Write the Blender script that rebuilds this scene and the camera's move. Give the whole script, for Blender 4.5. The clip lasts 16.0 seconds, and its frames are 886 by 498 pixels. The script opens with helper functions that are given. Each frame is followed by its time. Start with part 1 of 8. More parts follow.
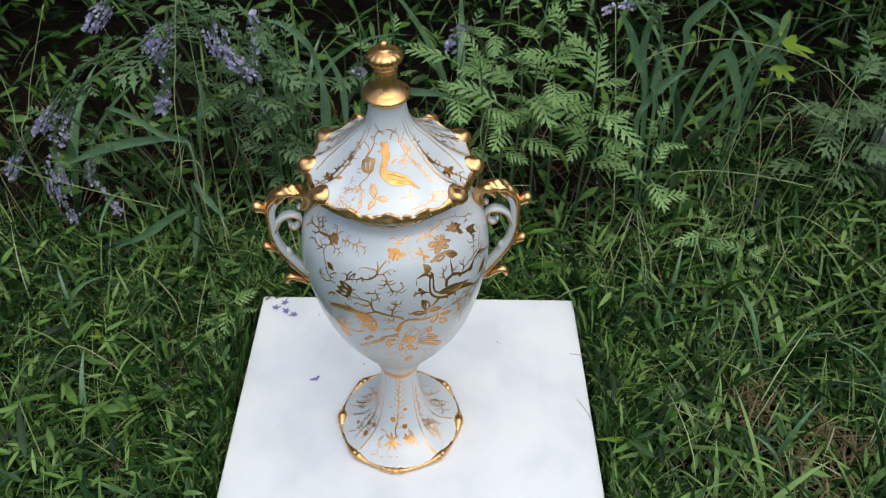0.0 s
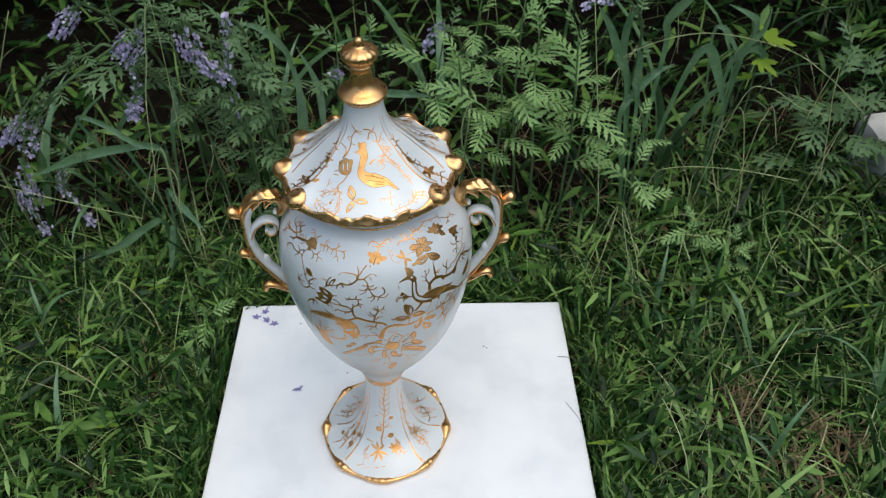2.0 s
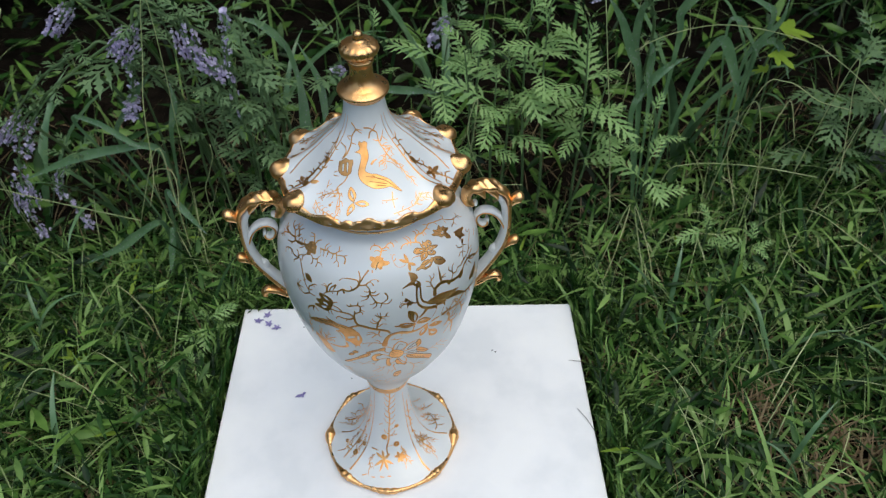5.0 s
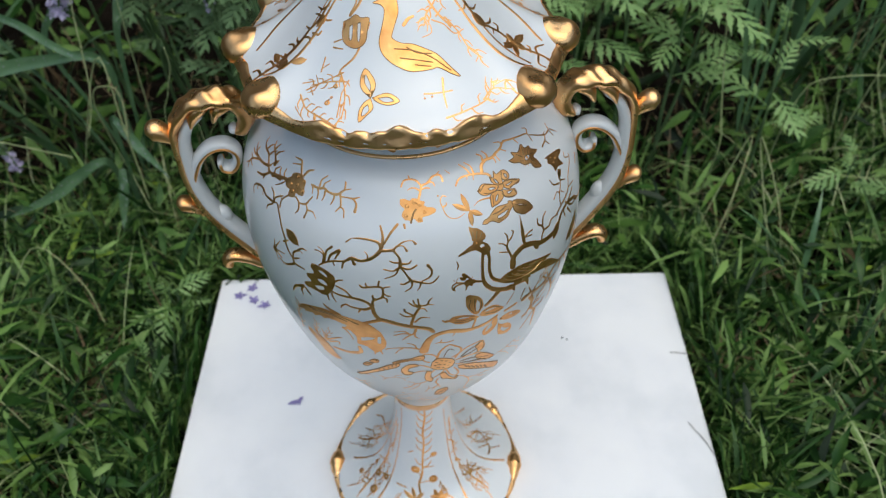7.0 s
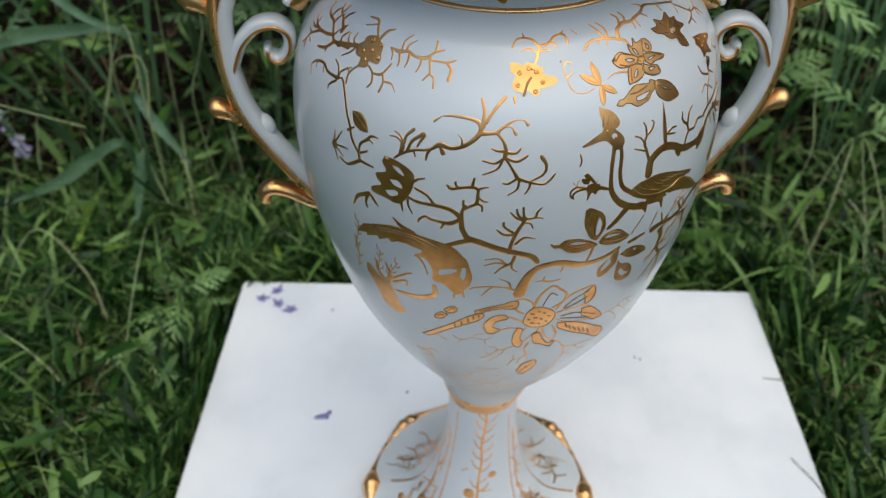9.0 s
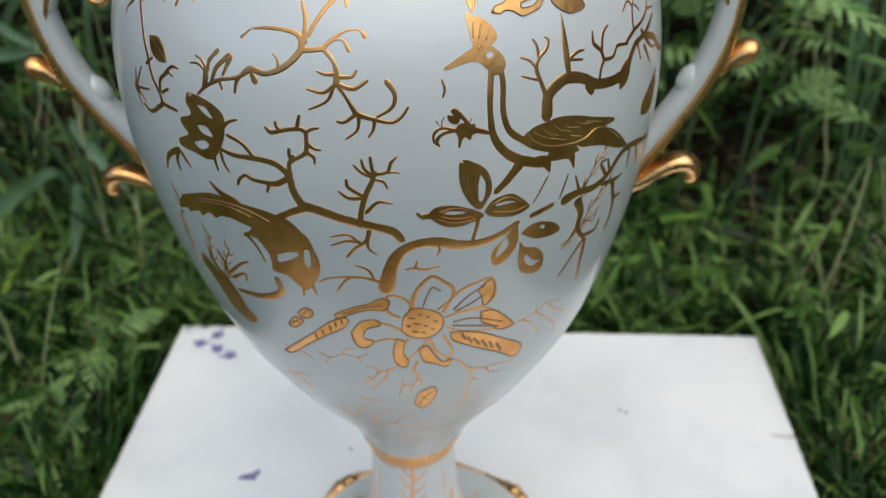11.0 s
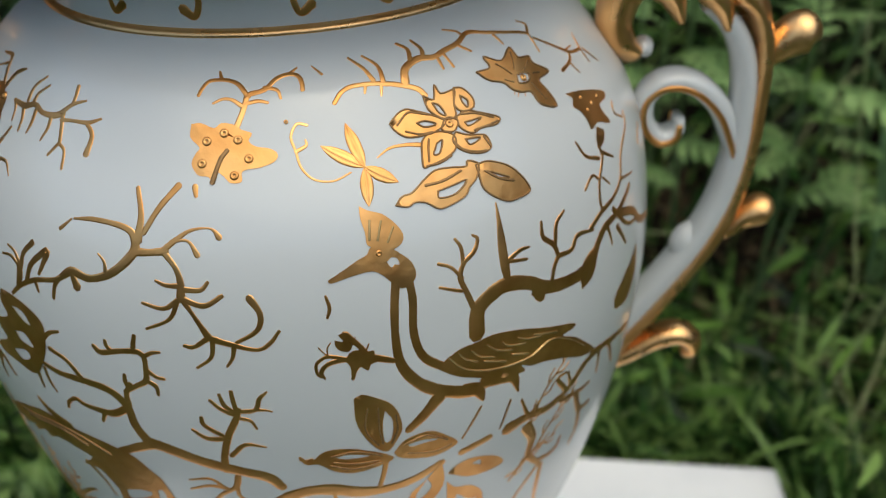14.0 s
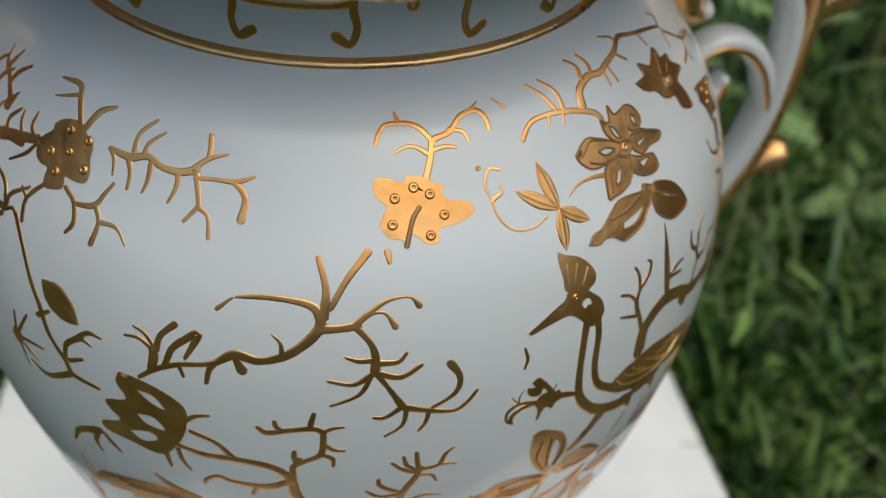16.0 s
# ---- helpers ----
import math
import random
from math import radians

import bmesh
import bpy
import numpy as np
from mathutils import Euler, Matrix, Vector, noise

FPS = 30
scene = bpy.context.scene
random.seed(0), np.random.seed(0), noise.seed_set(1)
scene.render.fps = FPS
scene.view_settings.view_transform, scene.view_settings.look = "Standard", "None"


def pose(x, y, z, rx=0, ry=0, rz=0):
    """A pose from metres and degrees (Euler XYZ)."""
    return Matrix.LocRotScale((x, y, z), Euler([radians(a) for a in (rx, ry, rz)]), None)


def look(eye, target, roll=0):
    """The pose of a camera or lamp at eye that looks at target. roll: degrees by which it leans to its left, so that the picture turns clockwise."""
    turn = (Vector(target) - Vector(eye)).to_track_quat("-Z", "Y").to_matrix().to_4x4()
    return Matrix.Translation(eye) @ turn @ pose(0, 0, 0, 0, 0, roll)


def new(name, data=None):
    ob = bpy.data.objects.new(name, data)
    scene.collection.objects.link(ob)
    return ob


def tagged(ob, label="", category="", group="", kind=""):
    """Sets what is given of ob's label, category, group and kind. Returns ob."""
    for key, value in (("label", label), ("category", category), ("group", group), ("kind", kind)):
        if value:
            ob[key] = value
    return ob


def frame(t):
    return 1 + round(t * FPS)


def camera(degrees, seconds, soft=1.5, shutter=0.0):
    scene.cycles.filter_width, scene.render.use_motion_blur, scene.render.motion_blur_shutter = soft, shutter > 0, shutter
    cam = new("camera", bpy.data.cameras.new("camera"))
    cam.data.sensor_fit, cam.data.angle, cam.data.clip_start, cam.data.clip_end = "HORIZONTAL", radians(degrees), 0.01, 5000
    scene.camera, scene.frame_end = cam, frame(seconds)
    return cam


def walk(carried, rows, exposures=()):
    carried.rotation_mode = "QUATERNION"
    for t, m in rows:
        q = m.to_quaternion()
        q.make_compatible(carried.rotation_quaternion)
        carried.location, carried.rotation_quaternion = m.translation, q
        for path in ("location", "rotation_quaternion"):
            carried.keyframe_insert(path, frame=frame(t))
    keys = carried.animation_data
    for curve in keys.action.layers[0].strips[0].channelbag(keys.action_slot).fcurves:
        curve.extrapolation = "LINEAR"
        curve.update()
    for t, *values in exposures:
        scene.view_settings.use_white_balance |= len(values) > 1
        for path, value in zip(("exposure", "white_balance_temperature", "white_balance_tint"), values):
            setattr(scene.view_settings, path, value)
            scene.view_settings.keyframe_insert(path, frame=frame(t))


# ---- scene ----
cam = camera(54.73, 16.0, 1.2)
PATH = [
    (0, (0.0374, -0.4204, 0.6228), (0.0237, 0.7224, -0.4969), -0.45),
    (0.5, (0.0404, -0.4153, 0.6179), (0.0351, 0.7301, -0.4992), -0.53),
    (1, (0.0426, -0.4141, 0.6177), (0.0393, 0.7321, -0.4986), -0.66),
    (1.5, (0.0378, -0.4118, 0.6137), (0.0469, 0.7365, -0.5005), -0.63),
    (2, (0.0384, -0.4104, 0.6099), (0.0547, 0.7399, -0.5021), -0.81),
    (2.5, (0.0374, -0.4115, 0.6091), (0.0630, 0.7413, -0.5002), -0.98),
    (3, (0.0371, -0.4088, 0.6062), (0.0635, 0.7448, -0.5021), -1.28),
    (3.5, (0.0393, -0.4115, 0.6084), (0.0647, 0.7422, -0.4999), -1.43),
    (3.7, (0.0423, -0.4113, 0.6085), (0.0631, 0.7430, -0.4992), -1.67),
    (5.8, (0.0355, -0.3235, 0.5571), (0.0156, 0.7932, -0.5886), -2.23),
    (6, (0.0311, -0.2923, 0.5282), (0.0047, 0.8131, -0.6283), -2.91),
    (6.5, (0.0214, -0.2567, 0.4769), (-0.0045, 0.8403, -0.6875), -2.73),
    (7, (0.0167, -0.2405, 0.4416), (-0.0112, 0.8506, -0.7283), -2.80),
    (7.5, (0.0100, -0.2315, 0.4109), (-0.0546, 0.8978, -0.7208), -2.88),
    (8, (-0.0043, -0.2317, 0.3871), (-0.0716, 0.9032, -0.7387), -2.66),
    (8.2, (-0.0149, -0.2315, 0.3805), (-0.0354, 0.9252, -0.7247), -0.42),
    (10.3, (0.0162, -0.2167, 0.3344), (-0.0862, 0.9963, -0.7039), -2.36),
    (10.5, (0.0223, -0.2160, 0.3325), (-0.0817, 0.9940, -0.7091), -2.45),
    (11, (0.0269, -0.1927, 0.3010), (-0.0850, 1.0950, -0.6419), -2.82),
    (11.5, (0.0296, -0.1661, 0.2847), (-0.1290, 1.2208, -0.4973), -2.64),
    (12, (0.0334, -0.1564, 0.2850), (-0.1270, 1.2420, -0.4757), -2.66),
    (12.5, (0.0371, -0.1562, 0.2883), (-0.1227, 1.2406, -0.4756), -2.61),
    (13, (0.0397, -0.1578, 0.2922), (-0.1293, 1.2278, -0.4898), -2.61),
    (13.5, (0.0396, -0.1471, 0.3021), (-0.1306, 1.2350, -0.4859), -1.94),
    (14, (0.0416, -0.1414, 0.3006), (-0.1150, 1.1928, -0.5686), -2.18),
    (14.5, (0.0309, -0.1511, 0.3154), (-0.0254, 1.1165, -0.6592), 0.74),
    (15, (0.0160, -0.1354, 0.3236), (0.1081, 1.0567, -0.7397), 5.04),
    (15.5, (-0.0037, -0.1341, 0.3390), (0.1798, 0.9857, -0.7891), 6.16),
    (16, (-0.0085, -0.1191, 0.3147), (0.2379, 1.0274, -0.7738), 4.57),
]
walk(cam, [(t, look(eye, target, roll)) for t, eye, target, roll in PATH], [(0, 0.70, 6470, 3), (8, 0.62, 6480, 3), (12, 0.66, 6930, 2), (16, 0.46, 7100, 2)])

# ---- world and light ----
world = bpy.data.worlds.new("sky")
scene.world = world
world.use_nodes = True
wn = world.node_tree.nodes
sky = wn.new("ShaderNodeTexSky")
sky.sky_type = "NISHITA"
sky.sun_disc = False
sky.sun_elevation = radians(71.8)
sky.sun_rotation = radians(142.4)
sky.dust_density = 2.0
wn["Background"].inputs[1].default_value = 0.125
world.node_tree.links.new(sky.outputs[0], wn["Background"].inputs[0])
sun = new("sun", bpy.data.lights.new("sun", "SUN"))
sun.data.energy, sun.data.angle, sun.data.color = 0.94, radians(84), (1.0, 0.95, 0.88)
sun.matrix_world = look((0.40, -0.52, 2.0), (0, 0, 0))


# ---- materials ----
def material(name, rough=0.5, metal=0.0):
    m = bpy.data.materials.new(name)
    m.use_nodes = True
    b = m.node_tree.nodes["Principled BSDF"]
    b.inputs["Roughness"].default_value = rough
    b.inputs["Metallic"].default_value = metal
    return m, m.node_tree, b


def mottled(nt, socket, stops, scale, detail=4.0, island=0.0, coords="Object"):
    """A colour ramp over noise, shifted for each island by its own chance."""
    n, l = nt.nodes, nt.links
    tc = n.new("ShaderNodeTexCoord")
    noi = n.new("ShaderNodeTexNoise")
    noi.inputs["Scale"].default_value = scale
    noi.inputs["Detail"].default_value = detail
    l.new(tc.outputs[coords], noi.inputs["Vector"])
    value = noi.outputs["Fac"]
    if island:
        geo = n.new("ShaderNodeNewGeometry")
        mix = n.new("ShaderNodeMath")
        mix.operation = "MULTIPLY_ADD"
        mix.inputs[1].default_value = island
        l.new(geo.outputs["Random Per Island"], mix.inputs[0])
        sub = n.new("ShaderNodeMath")
        sub.operation = "SUBTRACT"
        sub.inputs[1].default_value = island / 2
        l.new(noi.outputs["Fac"], sub.inputs[0])
        l.new(sub.outputs[0], mix.inputs[2])
        value = mix.outputs[0]
    ramp = n.new("ShaderNodeValToRGB")
    el = ramp.color_ramp.elements
    while len(el) < len(stops):
        el.new(0.5)
    for e, (p, c) in zip(el, stops):
        e.position, e.color = p, (*c, 1)
    l.new(value, ramp.inputs[0])
    l.new(ramp.outputs[0], socket)
    return ramp


def bumpy(nt, b, scale, strength, distance=0.001, detail=6.0):
    n, l = nt.nodes, nt.links
    tc = n.new("ShaderNodeTexCoord")
    noi = n.new("ShaderNodeTexNoise")
    noi.inputs["Scale"].default_value = scale
    noi.inputs["Detail"].default_value = detail
    l.new(tc.outputs["Object"], noi.inputs["Vector"])
    bu = n.new("ShaderNodeBump")
    bu.inputs["Strength"].default_value = strength
    bu.inputs["Distance"].default_value = distance
    l.new(noi.outputs["Fac"], bu.inputs["Height"])
    l.new(bu.outputs[0], b.inputs["Normal"])


def rough_range(nt, b, scale, low, high):
    n, l = nt.nodes, nt.links
    tc = n.new("ShaderNodeTexCoord")
    noi = n.new("ShaderNodeTexNoise")
    noi.inputs["Scale"].default_value = scale
    noi.inputs["Detail"].default_value = 5
    l.new(tc.outputs["Object"], noi.inputs["Vector"])
    mr = n.new("ShaderNodeMapRange")
    mr.inputs[1].default_value, mr.inputs[2].default_value = 0.3, 0.7
    mr.inputs[3].default_value, mr.inputs[4].default_value = low, high
    l.new(noi.outputs["Fac"], mr.inputs[0])
    l.new(mr.outputs[0], b.inputs["Roughness"])


def leaf_material(name, stops, rough=0.45, through_light=0.25, island=0.6, scale=30.0, gloss=0.22):
    m, nt, b = material(name, rough)
    b.inputs["Specular IOR Level"].default_value = gloss
    ramp = mottled(nt, b.inputs["Base Color"], stops, scale, island=island)
    tr = nt.nodes.new("ShaderNodeBsdfTranslucent")
    nt.links.new(ramp.outputs[0], tr.inputs["Color"])
    mix = nt.nodes.new("ShaderNodeMixShader")
    mix.inputs[0].default_value = through_light
    nt.links.new(b.outputs[0], mix.inputs[1])
    nt.links.new(tr.outputs[0], mix.inputs[2])
    nt.links.new(mix.outputs[0], nt.nodes["Material Output"].inputs["Surface"])
    return m


PORCELAIN, nt, b = material("porcelain_glaze", 0.30)
mottled(nt, b.inputs["Base Color"], [(0.3, (0.655, 0.672, 0.664)), (0.7, (0.705, 0.718, 0.710))], 25)
b.inputs["Coat Weight"].default_value = 0.6
b.inputs["Coat Roughness"].default_value = 0.12
bumpy(nt, b, 60, 0.05, 0.0005, 2)

GOLD, nt, b = material("burnished_gilding", 0.3, 0.92)
mottled(nt, b.inputs["Base Color"], [(0.3, (0.76, 0.385, 0.135)), (0.7, (0.95, 0.58, 0.265))], 90)
rough_range(nt, b, 140, 0.22, 0.38)
bumpy(nt, b, 150, 0.35, 0.0012, 3)

GILT, nt, b = material("raised_gilt_paint", 0.3, 0.96)
mottled(nt, b.inputs["Base Color"], [(0.3, (0.72, 0.315, 0.090)), (0.72, (0.95, 0.52, 0.195))], 160)
rough_range(nt, b, 300, 0.28, 0.44)
bumpy(nt, b, 500, 0.22, 0.0005, 4)

# Thin gilt line with a bright reflection put into its colour.
VEIN, nt, b = material("bright_reflecting_gilt_line", 0.35, 0.8)
mottled(nt, b.inputs["Base Color"], [(0.3, (0.50, 0.30, 0.11)), (0.7, (0.80, 0.56, 0.26))], 160)

# The same gilt line in brown, its dark reflection put into the colour.
LINE, nt, b = material("dark_reflecting_gilt_line", 0.45, 0.6)
mottled(nt, b.inputs["Base Color"], [(0.3, (0.26, 0.14, 0.052)), (0.7, (0.42, 0.24, 0.10))], 160)

MARBLE, nt, b = material("white_marble", 0.42)
mottled(nt, b.inputs["Base Color"], [(0.38, (0.80, 0.81, 0.82)), (0.50, (0.872, 0.873, 0.878)), (0.62, (0.908, 0.906, 0.902))], 16, 10)
rough_range(nt, b, 20, 0.35, 0.55)
bumpy(nt, b, 150, 0.06, 0.0008, 5)

# Soil taken near black: deep shade between the plants is in its colour.
SOIL, nt, b = material("shaded_soil", 0.95)
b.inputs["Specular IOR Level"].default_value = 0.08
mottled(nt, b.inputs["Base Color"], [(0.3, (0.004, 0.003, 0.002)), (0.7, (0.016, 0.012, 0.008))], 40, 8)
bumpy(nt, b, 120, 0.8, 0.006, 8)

TURF, nt, b = material("short_turf", 0.9)
b.inputs["Specular IOR Level"].default_value = 0.1
mottled(nt, b.inputs["Base Color"], [(0.3, (0.018, 0.032, 0.008)), (0.7, (0.045, 0.085, 0.020))], 12, 8)
bumpy(nt, b, 60, 0.8, 0.01, 8)

GRASS = leaf_material("grass_blade", [(0.15, (0.005, 0.020, 0.003)), (0.5, (0.032, 0.088, 0.016)), (0.84, (0.209, 0.330, 0.092))], 0.40, 0.10, 0.8)
WEED = leaf_material("weed_leaf", [(0.15, (0.004, 0.016, 0.003)), (0.5, (0.022, 0.068, 0.012)), (0.85, (0.142, 0.258, 0.052))], 0.38, 0.12, 0.8, gloss=0.24)
BLADE = leaf_material("broad_grass_blade", [(0.2, (0.048, 0.122, 0.050)), (0.8, (0.150, 0.258, 0.122))], 0.30, 0.12, 0.5, 60, 0.5)
FERNY = leaf_material("ferny_leaf", [(0.2, (0.110, 0.220, 0.074)), (0.5, (0.250, 0.405, 0.145)), (0.8, (0.410, 0.560, 0.235))], 0.55, 0.20, 0.15)
SAGE = leaf_material("grey_green_leaf", [(0.2, (0.088, 0.160, 0.070)), (0.8, (0.180, 0.275, 0.125))], 0.55, 0.15, 0.15)
STRAW = leaf_material("dry_straw", [(0.2, (0.10, 0.065, 0.030)), (0.8, (0.27, 0.20, 0.11))], 0.6, 0.1)
PALE_STALK = leaf_material("pale_grass_stalk", [(0.2, (0.22, 0.30, 0.11)), (0.8, (0.46, 0.50, 0.26))], 0.5, 0.1)
STEM = leaf_material("green_stem", [(0.2, (0.06, 0.115, 0.042)), (0.8, (0.13, 0.20, 0.085))], 0.5, 0.05)
FALLEN = leaf_material("wilted_petal", [(0.2, (0.14, 0.11, 0.32)), (0.8, (0.34, 0.30, 0.54))], 0.6, 0.1, 0.7, 80)
LILAC = leaf_material("lilac_petal", [(0.2, (0.44, 0.38, 0.58)), (0.8, (0.74, 0.68, 0.86))], 0.6, 0.3, 0.7, 80)

BRIGHT = leaf_material("bright_young_leaf", [(0.2, (0.19, 0.31, 0.032)), (0.8, (0.30, 0.43, 0.058))], 0.5, 0.3)
# Dark leaf colour and height of the added, mostly unseen hedge ring.
SCREEN_LEAF = leaf_material("screen_leaf", [(0.3, (0.010, 0.026, 0.008)), (0.7, (0.035, 0.060, 0.020))], 0.6, 0.0, 0.0, 14.0)
SCREEN_HEIGHT = 1.30

DEW, nt, b = material("dew", 0.04)
b.inputs["Base Color"].default_value = (0.9, 0.95, 0.95, 1)
b.inputs["Transmission Weight"].default_value = 0.7
b.inputs["IOR"].default_value = 1.33

STONE, nt, b = material("pale_limestone", 0.85)
mottled(nt, b.inputs["Base Color"], [(0.3, (0.50, 0.48, 0.44)), (0.7, (0.74, 0.72, 0.68))], 35, 8)
bumpy(nt, b, 90, 0.5, 0.003, 8)

DARK_TWIG, nt, b = material("dark_dry_stalk", 0.8)
mottled(nt, b.inputs["Base Color"], [(0.3, (0.030, 0.022, 0.015)), (0.7, (0.08, 0.06, 0.04))], 200)


# ---- building helpers ----
def link_mesh(name, verts, faces, mat, parent=None, smooth=True, label=""):
    me = bpy.data.meshes.new(name)
    me.from_pydata(verts, [], faces)
    me.materials.append(mat)
    if smooth:
        me.polygons.foreach_set("use_smooth", [True] * len(me.polygons))
    me.update()
    ob = new(name, me)
    if parent:
        ob.parent = parent
    if label:
        ob["label"] = label
    return ob


def spline(pts, n):
    """Catmull-Rom through the points, n steps a span."""
    p = np.array(pts, float)
    q = np.vstack([2 * p[0] - p[1], p, 2 * p[-1] - p[-2]])
    out = []
    for i in range(1, len(q) - 2):
        for k in range(n):
            t = k / n
            a, b_, c, d = q[i - 1], q[i], q[i + 1], q[i + 2]
            out.append(0.5 * (2 * b_ + (c - a) * t + (2 * a - 5 * b_ + 4 * c - d) * t ** 2 + (3 * b_ - a - 3 * c + d) * t ** 3))
    out.append(p[-1])
    return np.array(out)


def grid_faces(rows, cols, wrap):
    f = []
    for i in range(rows - 1):
        for j in range(cols if wrap else cols - 1):
            k = (j + 1) % cols
            f.append((i * cols + j, i * cols + k, (i + 1) * cols + k, (i + 1) * cols + j))
    return f


def lathe(name, profile, mat, parent, n=144, steps=6, shape=None, label=""):
    """A turned solid: profile of (r, z) from bottom to top; shape(angle, r, z) gives the r and z of a fluted one."""
    prof = spline(profile, steps)
    verts = []
    for r, z in prof:
        for j in range(n):
            a = 2 * math.pi * j / n
            rr, zz = shape(a, r, z) if shape else (r, z)
            verts.append((rr * math.cos(a), rr * math.sin(a), zz))
    faces = grid_faces(len(prof), n, True)
    return link_mesh(name, verts, faces, mat, parent, label=label)


def sweep(name, pts, radii, mat, parent, side=(0, 1, 0), n=14, steps=6, label="", square=1.0):
    """A tube through the points; radii: (across the side vector, along it) at each point."""
    p = spline(pts, steps)
    r = spline(radii, steps)
    s = Vector(side)
    verts = []
    for i in range(len(p)):
        t = Vector(p[min(i + 1, len(p) - 1)] - p[max(i - 1, 0)]).normalized()
        u = t.cross(s).normalized()
        w = u.cross(t).normalized()
        for j in range(n):
            a = 2 * math.pi * j / n
            ca, sa = math.cos(a), math.sin(a)
            ca, sa = math.copysign(abs(ca) ** square, ca), math.copysign(abs(sa) ** square, sa)
            verts.append(Vector(p[i]) + u * (ca * r[i][0]) + w * (sa * r[i][1]))
    faces = grid_faces(len(p), n, True)
    faces.append(tuple(range(n))[::-1])
    faces.append(tuple(range(len(verts) - n, len(verts))))
    return link_mesh(name, verts, faces, mat, parent, label=label)


def blob(name, centre, size, mat, parent, turn=(0, 0, 0), dent=0.0, seed=0, n=16):
    """A rounded knob, dented and uneven."""
    verts, m = [], Euler([radians(a) for a in turn]).to_matrix()
    for i in range(n + 1):
        for j in range(2 * n):
            th, ph = math.pi * i / n, math.pi * j / n
            v = Vector((math.sin(th) * math.cos(ph), math.sin(th) * math.sin(ph), math.cos(th)))
            k = 1 + dent * noise.noise(v * 1.6 + Vector((seed * 7.1, 0, 0)))
            verts.append(Vector(centre) + m @ Vector((v.x * size[0], v.y * size[1], v.z * size[2])) * k)
    return link_mesh(name, verts, grid_faces(n + 1, 2 * n, True), mat, parent)


# ---- ground ----
GROUND = -0.022


def ground_height(x, y):
    """Level under the slab, gently uneven round it."""
    d = max(abs(x) - 0.17, abs(y) - 0.17, 0.0)
    k = min(d / 0.15, 1.0)
    return GROUND - 0.006 * k + k * 0.012 * noise.noise(Vector((x * 4, y * 4, 0.3)))


axis = sorted({round(v, 4) for v in [*np.linspace(-3.6, 2.4, 151), -400, -60, -15, -5, -2.5, 3.5, 6, 15, 60, 400]})
verts = [(x, y, ground_height(x, y)) for y in axis for x in axis]
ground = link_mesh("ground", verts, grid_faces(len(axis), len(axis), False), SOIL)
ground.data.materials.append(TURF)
# The near ground gets the shade-darkened soil, the rest turf.
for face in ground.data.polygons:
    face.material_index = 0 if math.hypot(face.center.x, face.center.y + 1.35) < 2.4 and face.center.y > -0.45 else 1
tagged(ground, "dark soil under the lawn and weeds, with the shade between plants in its colour", "ground", kind="structure")

# ---- the marble slab ----
bm = bmesh.new()
low = [bm.verts.new((x, y, -0.0215)) for x, y in ((-0.1522, -0.1560), (0.1634, -0.1600), (0.1571, 0.1440), (-0.1468, 0.1490))]
slab_face = bm.faces.new(low)
up = bmesh.ops.extrude_face_region(bm, geom=[slab_face])
bmesh.ops.translate(bm, verts=[g for g in up["geom"] if isinstance(g, bmesh.types.BMVert)], vec=(0, 0, 0.0215))
bmesh.ops.recalc_face_normals(bm, faces=bm.faces[:])
bmesh.ops.bevel(bm, geom=bm.edges[:], offset=0.0016, segments=2, affect="EDGES", profile=0.5)
me = bpy.data.meshes.new("marble_slab")
bm.to_mesh(me)
bm.free()
me.materials.append(MARBLE)
slab = new("marble_slab", me)
tagged(slab, "square white marble slab lying flat on the grass", "slab")

# ---- the lidded porcelain urn ----
urn = tagged(new("lidded_urn"), "white porcelain lidded urn with raised gilt decoration on marble slab", "urn")
urn.location = (-0.0002, 0.0035, 0.0)
BODY = [(0.0156, 0.0820), (0.0166, 0.0860), (0.0196, 0.0940), (0.0243, 0.1030), (0.0313, 0.1140), (0.0387, 0.1260), (0.0451, 0.1380), (0.0507, 0.1500), (0.0548, 0.1620), (0.0580, 0.1740), (0.0607, 0.1860), (0.0626, 0.1980), (0.0638, 0.2100), (0.0637, 0.2210), (0.0623, 0.2320), (0.0600, 0.2400), (0.0567, 0.2465), (0.0520, 0.2525), (0.0471, 0.2580), (0.0428, 0.2612), (0.0394, 0.2632), (0.0383, 0.2642)]


def lean(z):
    """How far the foot, stem and the bowl's end stand aside of the bowl's axis."""
    return float(np.interp(z, (0.0, 0.080, 0.100, 0.120, 0.150), (-0.0052, -0.0034, -0.0019, -0.0007, 0.0)))


def aside(ob):
    for v in ob.data.vertices:
        v.co.x += lean(v.co.z)
    return ob


LUMPS = [-152, -122, -88, -52, 52, 88, 122, 152]


def bulge(a, at, width):
    """1 at the angles in at (degrees, 0 is the front), falling off over width."""
    d = math.degrees(a) + 90
    return sum(math.exp(-(((d - k + 180) % 360 - 180) / width) ** 2) for k in at)


def foot_shape(a, r, z):
    k = max(0.0, min(1.0, (r - 0.017) / 0.03))
    rib = bulge(a, (-136, -90, -44, 42, 87, 132), 9)
    return r * (1 + 0.008 * rib * k + 0.010 * k + 0.004 * k * bulge(a, (0, 180), 14)), z + 0.0010 * rib * k


